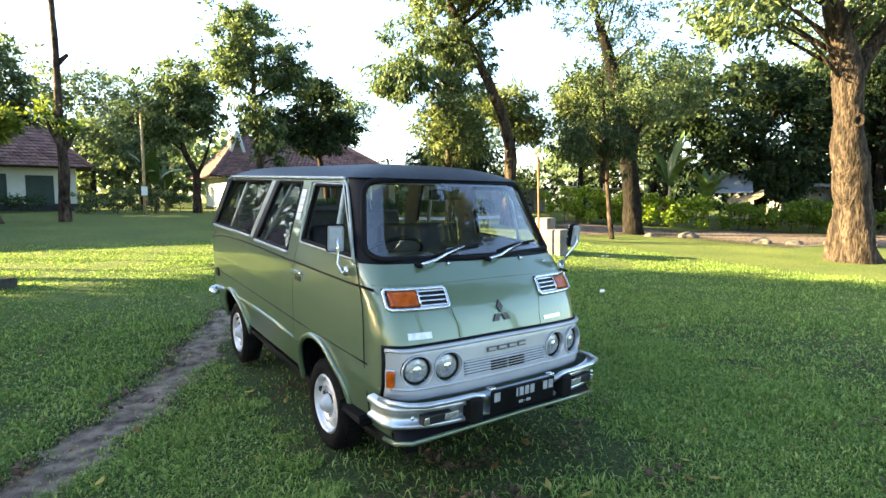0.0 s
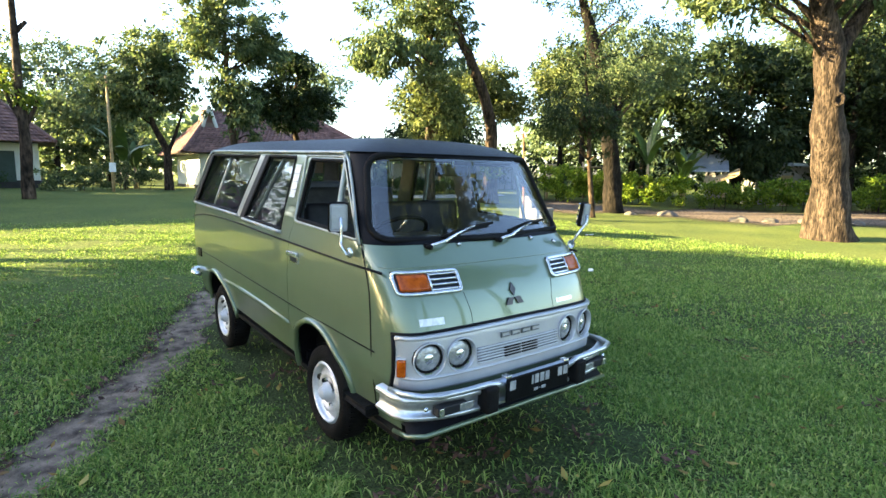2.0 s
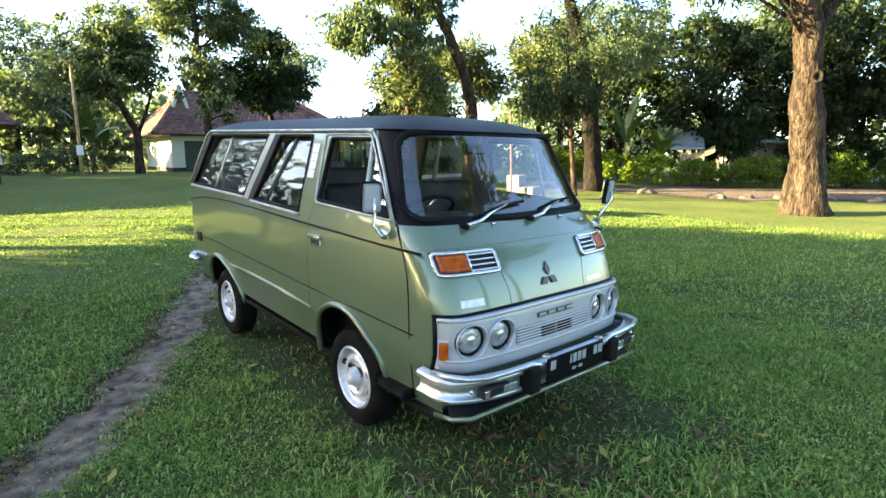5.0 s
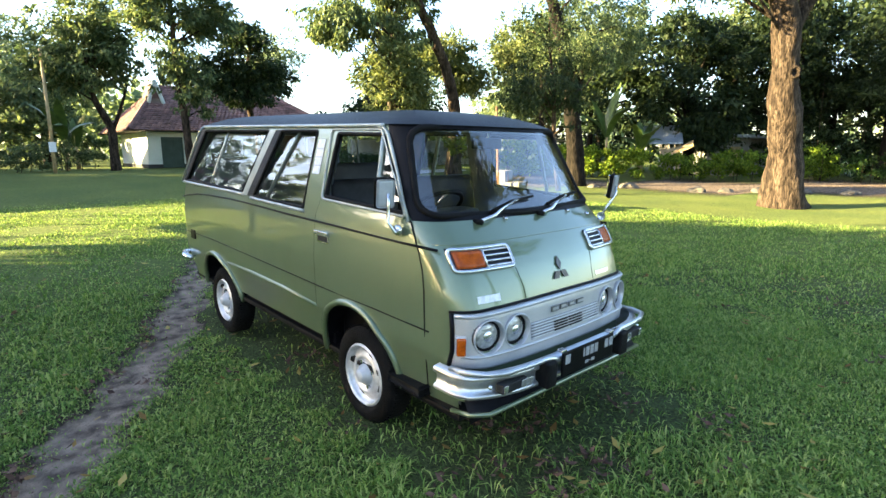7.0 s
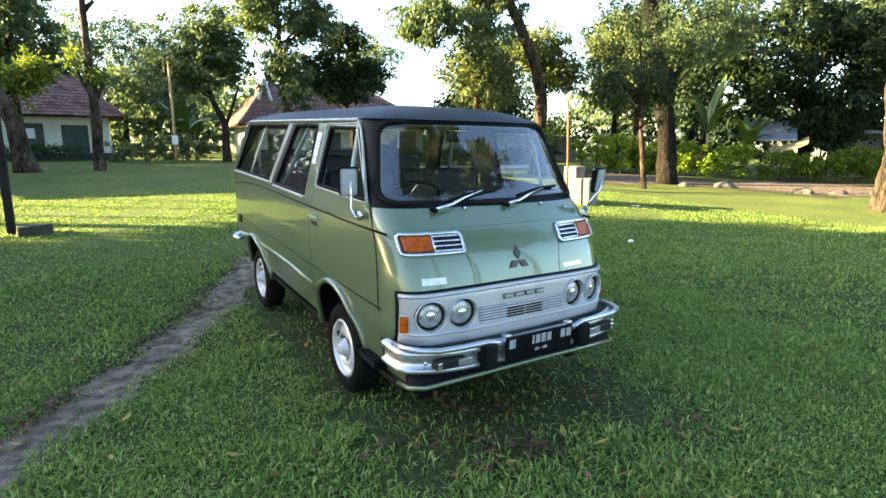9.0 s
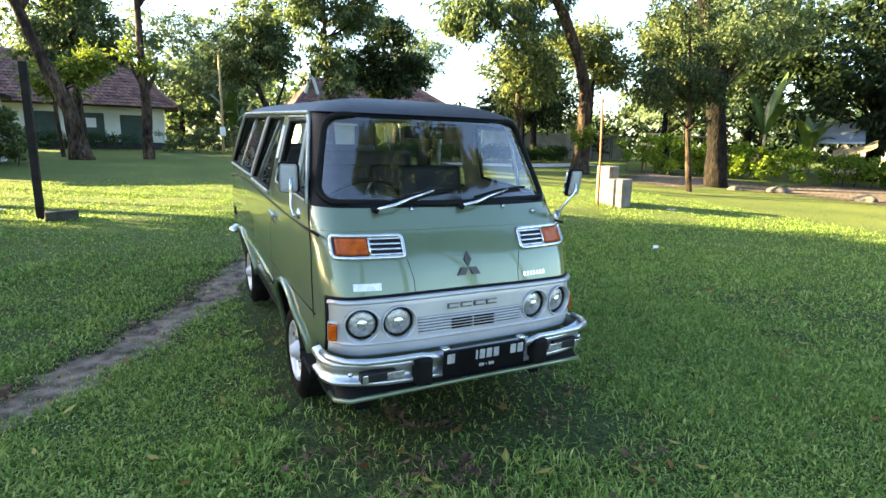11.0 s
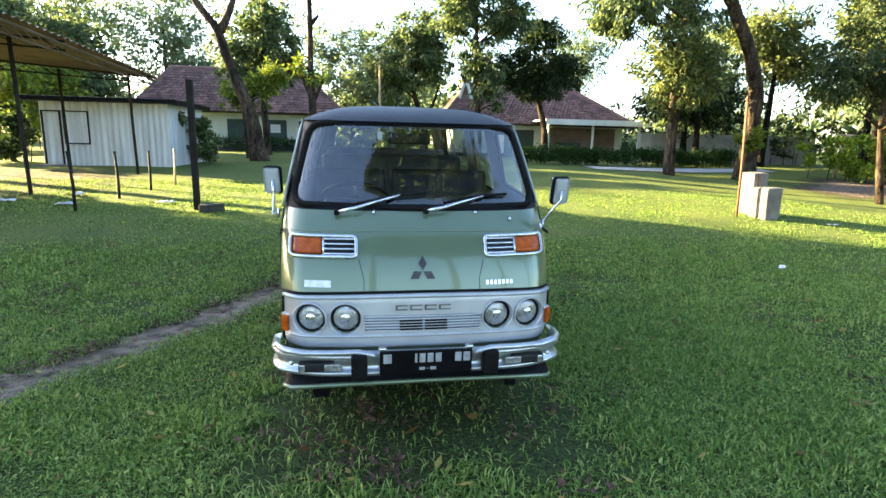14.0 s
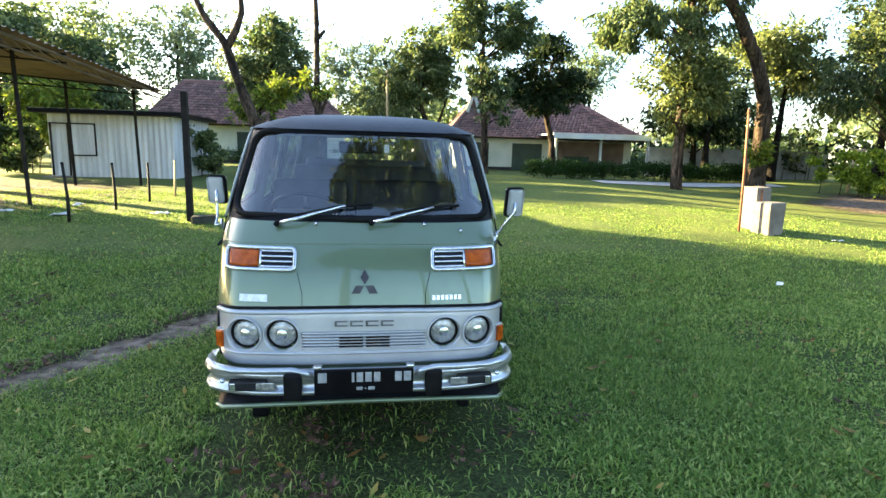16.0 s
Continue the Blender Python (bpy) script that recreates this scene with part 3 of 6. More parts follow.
tree("fruit_tree", "low bright leafy tree beside a taller trunk", [(12.08, 17.9, 0), (12.0, 17.9, 1.9), (11.9, 17.6, 3.4), (11.8, 17.5, 4.6)],
     [0.10, 0.08, 0.07, 0.04], [(11.6, 17.4, 4.1, 1.5, 0.8, 1.0), (11.3, 17.3, 5.2, 1.2, 0.8, 0.8), (12.5, 17.4, 4.3, 0.8, 0.6, 0.9)], 6500, 0.20, 0.30, LEAF_OLIVE, BARK, 16)
tree("forked_tree", "forked tree with a dark bent trunk and bare upper limbs", [(-4.56, 20.6, 0), (-4.62, 20.6, 1.2), (-4.77, 20.6, 2.3), (-5.29, 20.6, 3.65), (-5.7, 20.6, 4.8), (-5.97, 20.6, 5.7), (-6.7, 20.6, 6.6), (-7.4, 20.6, 8.2)],
     [0.44, 0.30, 0.24, 0.20, 0.175, 0.165, 0.12, 0.08], [(-6.6, 20.8, 9.6, 2.4, 2.0, 1.0), (-4.9, 20.5, 9.4, 1.6, 1.6, 0.9)], 6500, 0.2, 0.4, LEAF, BARK, 17, extra=[([(-5.9, 20.6, 5.5), (-5.55, 20.6, 6.1), (-5.28, 20.6, 6.8), (-5.4, 20.6, 8.4)], [0.17, 0.14, 0.12, 0.07])])
tree("pruned_tree", "tall pruned tree, bare but for a few yellow sprouts", [(-2.51, 21.3, 0), (-2.44, 21.3, 2.7), (-2.5, 21.3, 3.8), (-2.5, 21.3, 5.8), (-2.49, 21.3, 7.0), (-2.6, 21.3, 10.0)],
     [0.21, 0.155, 0.14, 0.11, 0.10, 0.07], [(-2.95, 21.2, 4.5, 0.32, 0.3, 0.4), (-2.2, 21.2, 4.0, 0.3, 0.3, 0.25)], 420, 0.2, 0.12, LEAF_BRIGHT, BARK, 18, 8, 8, 0.035, extra=[([(-2.47, 21.3, 3.2), (-2.85, 21.3, 4.0), (-2.95, 21.3, 4.9)], [0.09, 0.06, 0.03]), ([(-2.47, 21.3, 3.0), (-2.1, 21.3, 3.7), (-2.0, 21.3, 4.1)], [0.09, 0.06, 0.04]), ([(-2.5, 21.3, 6.1), (-2.15, 21.3, 6.5)], [0.1, 0.06])])
tree("round_tree", "round leafy tree with young yellow-green lower leaves", [(-5.3, 27.0, 0), (-5.4, 27.0, 3.0), (-5.4, 27.0, 5.5)],
     [0.2, 0.16, 0.08], [(-5.5, 27.0, 6.2, 1.7, 1.6, 1.6), (-6.3, 26.8, 5.4, 1.1, 1.0, 1.0), (-4.5, 27.0, 5.6, 1.1, 1.0, 1.3), (-5.2, 27.0, 7.3, 1.1, 1.1, 0.9)], 11000, 0.24, 0.28, LEAF, BARK, 19)
tree("sprouting_shrub", "small tree with glowing yellow-green leaves", [(-5.4, 22.5, 0), (-5.5, 22.5, 2.4), (-5.5, 22.5, 3.4)],
     [0.08, 0.06, 0.03], [(-5.6, 22.3, 3.5, 0.75, 0.6, 0.6), (-4.7, 22.3, 3.7, 0.6, 0.5, 0.55), (-4.2, 22.3, 4.2, 0.4, 0.4, 0.4)], 2600, 0.2, 0.2, LEAF_BRIGHT, BARK, 20)
tree("shade_tree", "broad dark tree with a pale forked trunk", [(3.04, 28.4, 0), (3.07, 28.4, 2.7), (2.5, 28.4, 3.9), (2.3, 28.4, 5.0)],
     [0.24, 0.17, 0.13, 0.07], [(2.35, 28.4, 5.9, 1.7, 1.5, 1.5), (0.9, 28.4, 5.4, 1.4, 1.2, 1.3), (3.3, 28.4, 6.2, 1.1, 1.1, 1.0), (2.6, 28.4, 7.5, 1.5, 1.3, 1.0)], 13500, 0.24, 0.30, LEAF, BARK_PALE, 21, extra=[([(3.05, 28.4, 2.5), (3.5, 28.4, 3.6), (3.9, 28.4, 4.8)], [0.1, 0.08, 0.05])])
tree("tall_tree", "tall leafy tree with upright limbs", [(5.5, 25.0, 0), (5.4, 25.0, 3.1), (5.2, 25.0, 5.5), (5.2, 25.0, 8.5)],
     [0.2, 0.16, 0.12, 0.05], [(5.3, 25.0, 6.6, 1.6, 1.4, 1.7), (5.8, 25.0, 8.8, 1.8, 1.5, 1.3), (4.2, 25.0, 7.9, 1.0, 1.0, 0.9), (5.75, 25.0, 4.7, 0.95, 0.9, 1.1), (6.9, 25.0, 7.6, 1.0, 0.9, 0.9), (4.6, 25.0, 9.6, 1.2, 1.1, 0.9)], 16000, 0.24, 0.27, LEAF, BARK, 22)
tree("dark_round_tree", "dense dark-green round tree", [(9.9, 27.5, 0), (9.8, 27.5, 2.4), (9.2, 27.3, 4.2), (9.3, 27.3, 6.0)],
     [0.24, 0.17, 0.12, 0.05], [(9.2, 27.2, 6.2, 1.5, 1.4, 1.4), (10.5, 27.2, 5.4, 0.9, 1.0, 0.9), (8.0, 27.2, 5.6, 0.9, 1.0, 0.9), (9.3, 27.2, 7.4, 0.9, 0.9, 0.7), (9.0, 27.2, 4.6, 1.4, 1.2, 0.6)], 13000, 0.24, 0.28, LEAF_DARK, BARK, 23)
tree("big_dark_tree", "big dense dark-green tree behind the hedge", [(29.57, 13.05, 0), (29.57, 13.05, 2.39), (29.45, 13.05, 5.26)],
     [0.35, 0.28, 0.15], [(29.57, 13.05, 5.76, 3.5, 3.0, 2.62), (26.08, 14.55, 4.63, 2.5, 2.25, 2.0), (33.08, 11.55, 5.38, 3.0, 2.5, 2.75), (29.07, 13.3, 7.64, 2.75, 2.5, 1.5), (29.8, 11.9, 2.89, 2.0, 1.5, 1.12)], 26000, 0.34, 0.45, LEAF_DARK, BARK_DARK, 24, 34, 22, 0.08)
back = [
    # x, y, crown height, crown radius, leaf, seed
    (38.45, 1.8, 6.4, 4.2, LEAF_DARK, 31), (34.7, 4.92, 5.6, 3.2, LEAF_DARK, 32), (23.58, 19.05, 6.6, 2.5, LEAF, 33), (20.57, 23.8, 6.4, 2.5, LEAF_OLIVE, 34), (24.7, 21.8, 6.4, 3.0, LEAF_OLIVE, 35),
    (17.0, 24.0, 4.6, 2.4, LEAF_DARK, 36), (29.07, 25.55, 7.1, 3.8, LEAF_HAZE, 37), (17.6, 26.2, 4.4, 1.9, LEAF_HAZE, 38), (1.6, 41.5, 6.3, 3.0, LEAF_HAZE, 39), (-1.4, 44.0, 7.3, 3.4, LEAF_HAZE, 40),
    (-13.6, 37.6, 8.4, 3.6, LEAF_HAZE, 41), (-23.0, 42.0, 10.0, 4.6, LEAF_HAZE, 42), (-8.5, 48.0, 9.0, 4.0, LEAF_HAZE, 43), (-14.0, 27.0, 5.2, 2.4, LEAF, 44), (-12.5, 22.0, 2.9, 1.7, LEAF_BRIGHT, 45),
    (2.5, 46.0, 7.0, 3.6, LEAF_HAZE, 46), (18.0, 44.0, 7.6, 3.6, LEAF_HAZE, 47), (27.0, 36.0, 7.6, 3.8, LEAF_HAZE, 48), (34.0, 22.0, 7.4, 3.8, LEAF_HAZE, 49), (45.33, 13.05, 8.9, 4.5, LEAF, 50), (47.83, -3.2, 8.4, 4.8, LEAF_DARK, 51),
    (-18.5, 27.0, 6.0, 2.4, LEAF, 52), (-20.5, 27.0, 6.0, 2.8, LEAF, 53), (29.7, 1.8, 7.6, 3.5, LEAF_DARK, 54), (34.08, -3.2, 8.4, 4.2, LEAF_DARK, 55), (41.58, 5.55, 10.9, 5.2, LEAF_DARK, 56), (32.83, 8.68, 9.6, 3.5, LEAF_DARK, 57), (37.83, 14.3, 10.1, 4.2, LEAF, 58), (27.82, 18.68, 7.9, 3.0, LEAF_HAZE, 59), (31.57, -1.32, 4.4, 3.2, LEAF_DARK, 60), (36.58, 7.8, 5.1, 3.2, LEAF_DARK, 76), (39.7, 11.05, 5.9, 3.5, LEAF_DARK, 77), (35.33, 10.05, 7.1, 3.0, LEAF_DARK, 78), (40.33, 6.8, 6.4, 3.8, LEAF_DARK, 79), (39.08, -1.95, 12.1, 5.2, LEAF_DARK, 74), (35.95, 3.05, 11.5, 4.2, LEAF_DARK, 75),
]
for x, y, h, r, lf, sd in back:
    k = random.Random(sd)
    bl = [(x + k.uniform(-0.75, 0.75) * r, y + k.uniform(-0.5, 0.5) * r, h + k.uniform(-0.55, 0.6) * r, r * k.uniform(0.4, 0.62), r * k.uniform(0.4, 0.6), r * k.uniform(0.33, 0.5)) for _ in range(6)]
    tree("distant_tree", "leafy tree of uneven outline beyond the lawn", [(x, y, 0), (x + k.uniform(-0.2, 0.2), y, h * 0.45), (x + k.uniform(-0.4, 0.4), y, h)], [0.11 * r ** 0.5 + 0.08, 0.15, 0.08],
         bl, 7000, 0.13 + 0.05 * r ** 0.7 + 0.05, 0.13 * r + 0.05, lf, BARK_DARK, sd, 16, 12, 0.05)
# added trees, mostly unseen, that shade the van, and those its windscreen mirrors across the lawn
shade = [(-18.2, 32.6, 5.4, 2.6, 80), (-18.0, 16.8, 6.9, 1.1, 78), (-18.5, 10.6, 6.0, 2.8, 62), (-18.0, 6.6, 5.4, 2.8, 63), (-18.5, 2.6, 5.2, 2.8, 64), (-18.0, -1.6, 5.2, 2.8, 65), (-22.5, 16.4, 7.6, 2.4, 66), (-22.5, 12.4, 7.4, 3.0, 67), (-22.5, 7.6, 6.8, 3.0, 72), (-22.5, 2.6, 6.8, 3.0, 73),
         (-0.6, -15.2, 17.6, 2.9, 68), (4.0, -15.2, 18.6, 4.0, 69), (9.8, -16.4, 18.6, 3.6, 70), (14.0, -14.6, 16.0, 3.9, 94)]
for x, y, h, r, sd in shade:
    k = random.Random(sd)
    bl = [(x + k.uniform(-0.8, 0.8) * r, y + k.uniform(-0.8, 0.8) * r, h + (k.uniform(-0.7, 0.55) if y < 9 or y > 20 else k.uniform(-0.35, 0.4)) * r, r * k.uniform(0.45, 0.65), r * k.uniform(0.45, 0.65), r * k.uniform(0.35, 0.5)) for _ in range(9)]
    tree("shade_grove_tree", "dense leafy tree added at the lawn's edge for shade and reflections", [(x, y, 0), (x, y, h * 0.5), (x, y, h)], [0.3, 0.22, 0.1], bl, 6500 if x < -9 else 14000, 0.66 if x < -9 else 0.52, 0.6 if x < -9 else 0.55, LEAF_DARK, BARK_DARK, sd, 22, 14, 0.07)


# another added tree, its crown shaped to bound the sunlit strip of lawn
tree("shade_grove_tree", "dense leafy tree added at the lawn's edge for shade and reflections", [(-18.0, 13.0, 0), (-18.0, 13.0, 3.0), (-18.0, 13.2, 6.5)], [0.3, 0.22, 0.1],
     [(-18.0, 13.9, 3.7, 1.2, 1.1, 0.9), (-18.0, 13.9, 5.2, 1.2, 1.1, 1.0), (-18.0, 13.8, 6.9, 1.3, 1.5, 1.0), (-18.3, 11.9, 4.4, 1.3, 1.5, 1.3), (-18.3, 11.6, 6.4, 1.3, 1.5, 1.2), (-18.0, 12.6, 7.6, 1.2, 1.6, 0.7)], 6500, 0.6, 0.4, LEAF_DARK, BARK_DARK, 61, 22, 12, 0.07)


# ---- far woods ----
rng = np.random.default_rng(99)
cs = []
for i in range(900):
    a = rng.uniform(-0.95, 1.55)
    dist = rng.uniform(52, 74)
    cs.append((math.sin(a) * dist, math.cos(a) * dist - 2, 0.9 + rng.uniform(0, 1) ** 0.8 * (5.0 + 3.0 * math.sin(a * 9) + 1.8 * math.sin(a * 23 + 1))))
tagged(new("far_woods", quads("far_woods", leaf_cloud(rng, np.array(cs), 26000, 1.0, 0.9, 0.3, 0.6), LEAF_HAZE)), "line of far woods with haze put into the leaf colour", "woods", kind="stuff")


# ---- hedges, bananas ----
def hedge(label, line, width, height, leaves, size, leaf, seed, lumpy=0.25):
    rng = np.random.default_rng(seed)
    pts = []
    for (ax, ay), (bx, by) in zip(line, line[1:]):
        n = max(2, int(math.hypot(bx - ax, by - ay) / 0.3))
        for i in range(n):
            t = i / n
            x, y = ax + (bx - ax) * t, ay + (by - ay) * t
            hh = height * (1 + lumpy * noise.noise(Vector((x * 0.9, y * 0.9, seed))) * 1.5)
            for _ in range(5):
                pts.append((x + rng.uniform(-0.5, 0.5) * width, y + rng.uniform(-0.5, 0.5) * width, land(x, y) + hh * rng.uniform(0.08, 1.0) ** 0.7))
    ob = thing("hedge", label, "hedge")
    part("foliage", quads("foliage", leaf_cloud(rng, np.array(pts), leaves, 0.13, size, -0.3, 0.5), leaf), None, ob)
    stems = []
    for i in range(0, len(pts), 9):
        x, y, z = pts[i]
        stems.append(tube([(x, y, land(x, y) - 0.05), (x + 0.05, y, (z + land(x, y)) / 2), (x, y, z)], [0.02, 0.014, 0.006], 5))
    part("brushwood", mesh("brushwood", *join(*stems), BARK), None, ob)["kind"] = "stuff"
    return ob


hedge("yellow-green garden hedge beside the yard, sunlight put into its leaf colour", [(19.07, 18.05), (21.39, 15.37), (22.49, 13.78), (23.34, 12.2)], 1.34, 1.52, 18000, 0.155, HEDGE_SUNLIT, 81)
hedge("uneven green shrub hedge in half shade", [(23.71, 11.71), (25.42, 9.76), (27.61, 8.05), (30.79, 5.61)], 1.34, 1.28, 14500, 0.15, HEDGE, 82, 0.4)
hedge("low clipped dark green hedge by the wall", [(30.79, 5.36), (33.84, 1.09), (36.89, -3.18)], 0.98, 1.22, 9000, 0.14, HEDGE_DARK, 83, 0.1)
hedge("clipped dark hedge along the drive before the house", [(6.9, 21.8), (12.1, 22.2)], 0.7, 0.75, 11000, 0.11, HEDGE_DARK, 84, 0.08)
hedge("low clipped hedge along the far drive", [(12.6, 22.3), (18.6, 23.0)], 0.7, 0.75, 12000, 0.11, HEDGE_DARK, 85, 0.08)
hedge("clipped dark hedge before the white house", [(-8.6, 30.8), (-3.6, 31.0)], 0.7, 0.8, 4500, 0.10, HEDGE_DARK, 86, 0.1)
hedge("wild shrubs at the edge of the lawn", [(-1.9, 29.0), (-0.6, 28.6), (1.2, 29.6), (3.0, 30.6)], 1.0, 0.9, 5000, 0.14, LEAF, 87, 0.6)
hedge("dense undergrowth below tall trees", [(-3.0, 40.0), (4.0, 40.0)], 2.4, 3.4, 9000, 0.3, LEAF, 88, 0.4)
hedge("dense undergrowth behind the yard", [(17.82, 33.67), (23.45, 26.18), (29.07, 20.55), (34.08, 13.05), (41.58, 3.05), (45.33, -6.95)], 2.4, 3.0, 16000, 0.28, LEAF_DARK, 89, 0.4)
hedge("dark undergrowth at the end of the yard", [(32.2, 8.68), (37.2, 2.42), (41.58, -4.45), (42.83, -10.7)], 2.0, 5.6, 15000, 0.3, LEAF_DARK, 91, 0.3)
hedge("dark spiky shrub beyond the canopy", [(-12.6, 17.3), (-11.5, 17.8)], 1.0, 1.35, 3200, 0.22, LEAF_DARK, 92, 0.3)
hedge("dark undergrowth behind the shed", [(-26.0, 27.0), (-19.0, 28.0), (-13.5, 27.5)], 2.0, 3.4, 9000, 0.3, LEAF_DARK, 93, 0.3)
hedge("leafy shrub beside the tin shed", [(-6.1, 17.6), (-5.6, 18.2)], 0.9, 1.7, 3200, 0.17, LEAF, 90, 0.3)


def banana(x, y, height, seed, leaf=None):
    rng = random.Random(seed)
    z0 = land(x, y) - 0.05
    root = thing("banana_plant", "banana plant with long arching torn leaves", "plant", pose(x, y, z0))
    part("stem", mesh("stem", *tube([(0, 0, 0), (0.03, 0, height * 0.25), (0, 0, height * 0.5)], [0.11, 0.09, 0.05], 8), BAMBOO, True), None, root)
    for i in range(8):
        a, lean = rng.uniform(0, 6.28), rng.uniform(0.25, 1.2)
        ln, wd = height * rng.uniform(0.55, 0.75), rng.uniform(0.18, 0.27)
        vs, fs, n = [], [], 12
        d = Vector((math.cos(a), math.sin(a), 0))
        s = Vector((-math.sin(a), math.cos(a), 0))
        p = Vector((0, 0, height * 0.45))
        for k in range(n + 1):
            t = k / n
            tilt = lean * (0.25 + 1.5 * t)
            p = p + (d * math.sin(tilt) + Vector((0, 0, math.cos(tilt)))) * (ln / n)
            w = wd * math.sin(math.pi * min(1, 0.06 + t * 0.94)) ** 0.6 + 0.01
            sag = Vector((0, 0, -0.35 * w))
            vs += [p - s * w + sag * rng.uniform(0.6, 1.5), p, p + s * w + sag * rng.uniform(0.6, 1.5)]
        for k in range(n):
            o = 3 * k
            fs += [(o, o + 1, o + 4, o + 3), (o + 1, o + 2, o + 5, o + 4)]
        part("leaf", mesh("leaf", vs, fs, leaf or BANANA, True), None, root)
    return root


for x, y, h, sd in ((23.47, 14.64, 4.2, 1), (24.35, 13.1, 3.0, 2), (1.3, 30.0, 3.0, 3), (1.9, 31.2, 2.4, 4), (32.83, 3.55, 5.4, 5), (35.33, 1.05, 5.0, 6)):
    banana(x, y, h, sd)


# ---- buildings ----
def hip_roof(parent, x0, x1, y0, y1, z, ridge_x0, ridge_x1, ridge_z, seed):
    """Four slopes laid with rows of clay tiles, and ridge tiles."""
    rng = random.Random(seed)
    ym = (y0 + y1) / 2
    slopes = [((x0, y0), (x1, y0), (ridge_x0, ym), (ridge_x1, ym)), ((x1, y1), (x0, y1), (ridge_x1, ym), (ridge_x0, ym)),
              ((x0, y1), (x0, y0), (ridge_x0, ym), (ridge_x0, ym)), ((x1, y0), (x1, y1), (ridge_x1, ym), (ridge_x1, ym))]
    vs, fs = [], []
    for a, b, c, d in slopes:
        A, B, C2, D = (Vector((*p, q)) for p, q in ((a, z), (b, z), (c, ridge_z), (d, ridge_z)))
        rows = max(6, int((C2 - A).length / 0.24))
        n = (B - A).cross(C2 - A).normalized()
        for r in range(rows):
            s, t = r / rows, (r + 1.18) / rows
            p0, p1, q0, q1 = A.lerp(C2, s), B.lerp(D, s), A.lerp(C2, min(1, t)), B.lerp(D, min(1, t))
            cols = max(2, int((p1 - p0).length / 0.24))
            for k in range(cols):
                u, v = k / cols, (k + 0.96) / cols
                lift = n * (0.055 + rng.uniform(-0.012, 0.02))
                e = [p0.lerp(p1, u) + lift, p0.lerp(p1, v) + lift, q0.lerp(q1, v) + n * 0.01, q0.lerp(q1, u) + n * 0.01]
                mid0, mid1 = (e[0] + e[1]) / 2 + n * 0.035, (e[2] + e[3]) / 2 + n * 0.035
                o = len(vs)
                vs += [e[0], mid0, e[1], e[2], mid1, e[3], e[0] - n * 0.05, e[1] - n * 0.05]
                fs += [(o, o + 1, o + 4, o + 5), (o + 1, o + 2, o + 3, o + 4), (o + 6, o + 7, o + 2, o + 1, o)]
    tiles = part("tiles", mesh("tiles", vs, fs, TILE), None, parent, "weathered red-brown clay tiles")
    tiles["kind"] = "stuff"
    bm = bmesh.new()
    base = [bm.verts.new((x, y, q)) for x, y, q in ((x0, y0, z - 0.02), (x1, y0, z - 0.02), (x1, y1, z - 0.02), (x0, y1, z - 0.02), (ridge_x0, ym, ridge_z - 0.03), (ridge_x1, ym, ridge_z - 0.03))]
    for f in ((0, 1, 5, 4), (1, 2, 5), (2, 3, 4, 5), (3, 0, 4), (0, 3, 2, 1)):
        bm.faces.new([base[i] for i in f])
    part("roof", bm, POST_DARK, parent)
    ridges = [tube([p, Vector(p).lerp(Vector(q), 0.5), q], 0.11, 8) for p, q in (((ridge_x0, ym, ridge_z + 0.05), (ridge_x1, ym, ridge_z + 0.05)), ((x0, y0, z + 0.06), (ridge_x0, ym, ridge_z + 0.05)), ((x1, y0, z + 0.06), (ridge_x1, ym, ridge_z + 0.05)))]
    part("ridge_tiles", mesh("ridge_tiles", *join(*ridges), TILE), None, parent)


def shutter(parent, x0, x1, z0, z1, y, mat, name="window", panes=2):
    """A framed, panelled shutter or door set into the wall, on the side of low y."""
    w = part(name, slab((x0, y - 0.03, z0), (x1, y + 0.06, z1), 0.01), mat, parent)
    bm = bmesh.new()
    for a, b in (((x0 - 0.07, z0 - 0.07), (x1 + 0.07, z0)), ((x0 - 0.07, z1), (x1 + 0.07, z1 + 0.07)), ((x0 - 0.07, z0), (x0, z1)), ((x1, z0), (x1 + 0.07, z1))):
        box(bm, (a[0], y - 0.07, a[1]), (b[0], y + 0.05, b[1]))
    part("frame", bm, mat, w)
    for i in range(panes):
        a, b = x0 + (x1 - x0) * i / panes + 0.06, x0 + (x1 - x0) * (i + 1) / panes - 0.06
        for zz0, zz1 in ((z0 + 0.08, (z0 + z1) / 2 - 0.05), ((z0 + z1) / 2 + 0.05, z1 - 0.08)):
            part("panel", slab((a, y - 0.05, zz0), (b, y - 0.02, zz1), 0.012), mat, w)
    return w


house = thing("white_house", "white plastered house with green shutters and a red tiled roof", "house")
part("wall", slab((-13.0, 33.0, 0.4), (-2.2, 35.6, 3.15)), WALL_W, house)
part("plinth", slab((-13.05, 32.95, 0.4), (-2.15, 35.65, 1.15)), WALL_B, house)
hip_roof(house, -13.9, -1.45, 31.9, 36.6, 3.05, -12.1, -4.3, 5.70, 5)
for x0, x1, z0, z1 in ((-4.3, -3.25, 1.15, 2.55), (-6.4, -5.2, 1.25, 2.6), (-8.6, -7.4, 1.25, 2.6)):
    shutter(house, x0, x1, z0, z1, 32.98, GREEN_DOOR)
part("window_pane", slab((-6.1, 32.88, 1.9), (-5.5, 32.93, 2.4)), WHITE_LABEL, house)

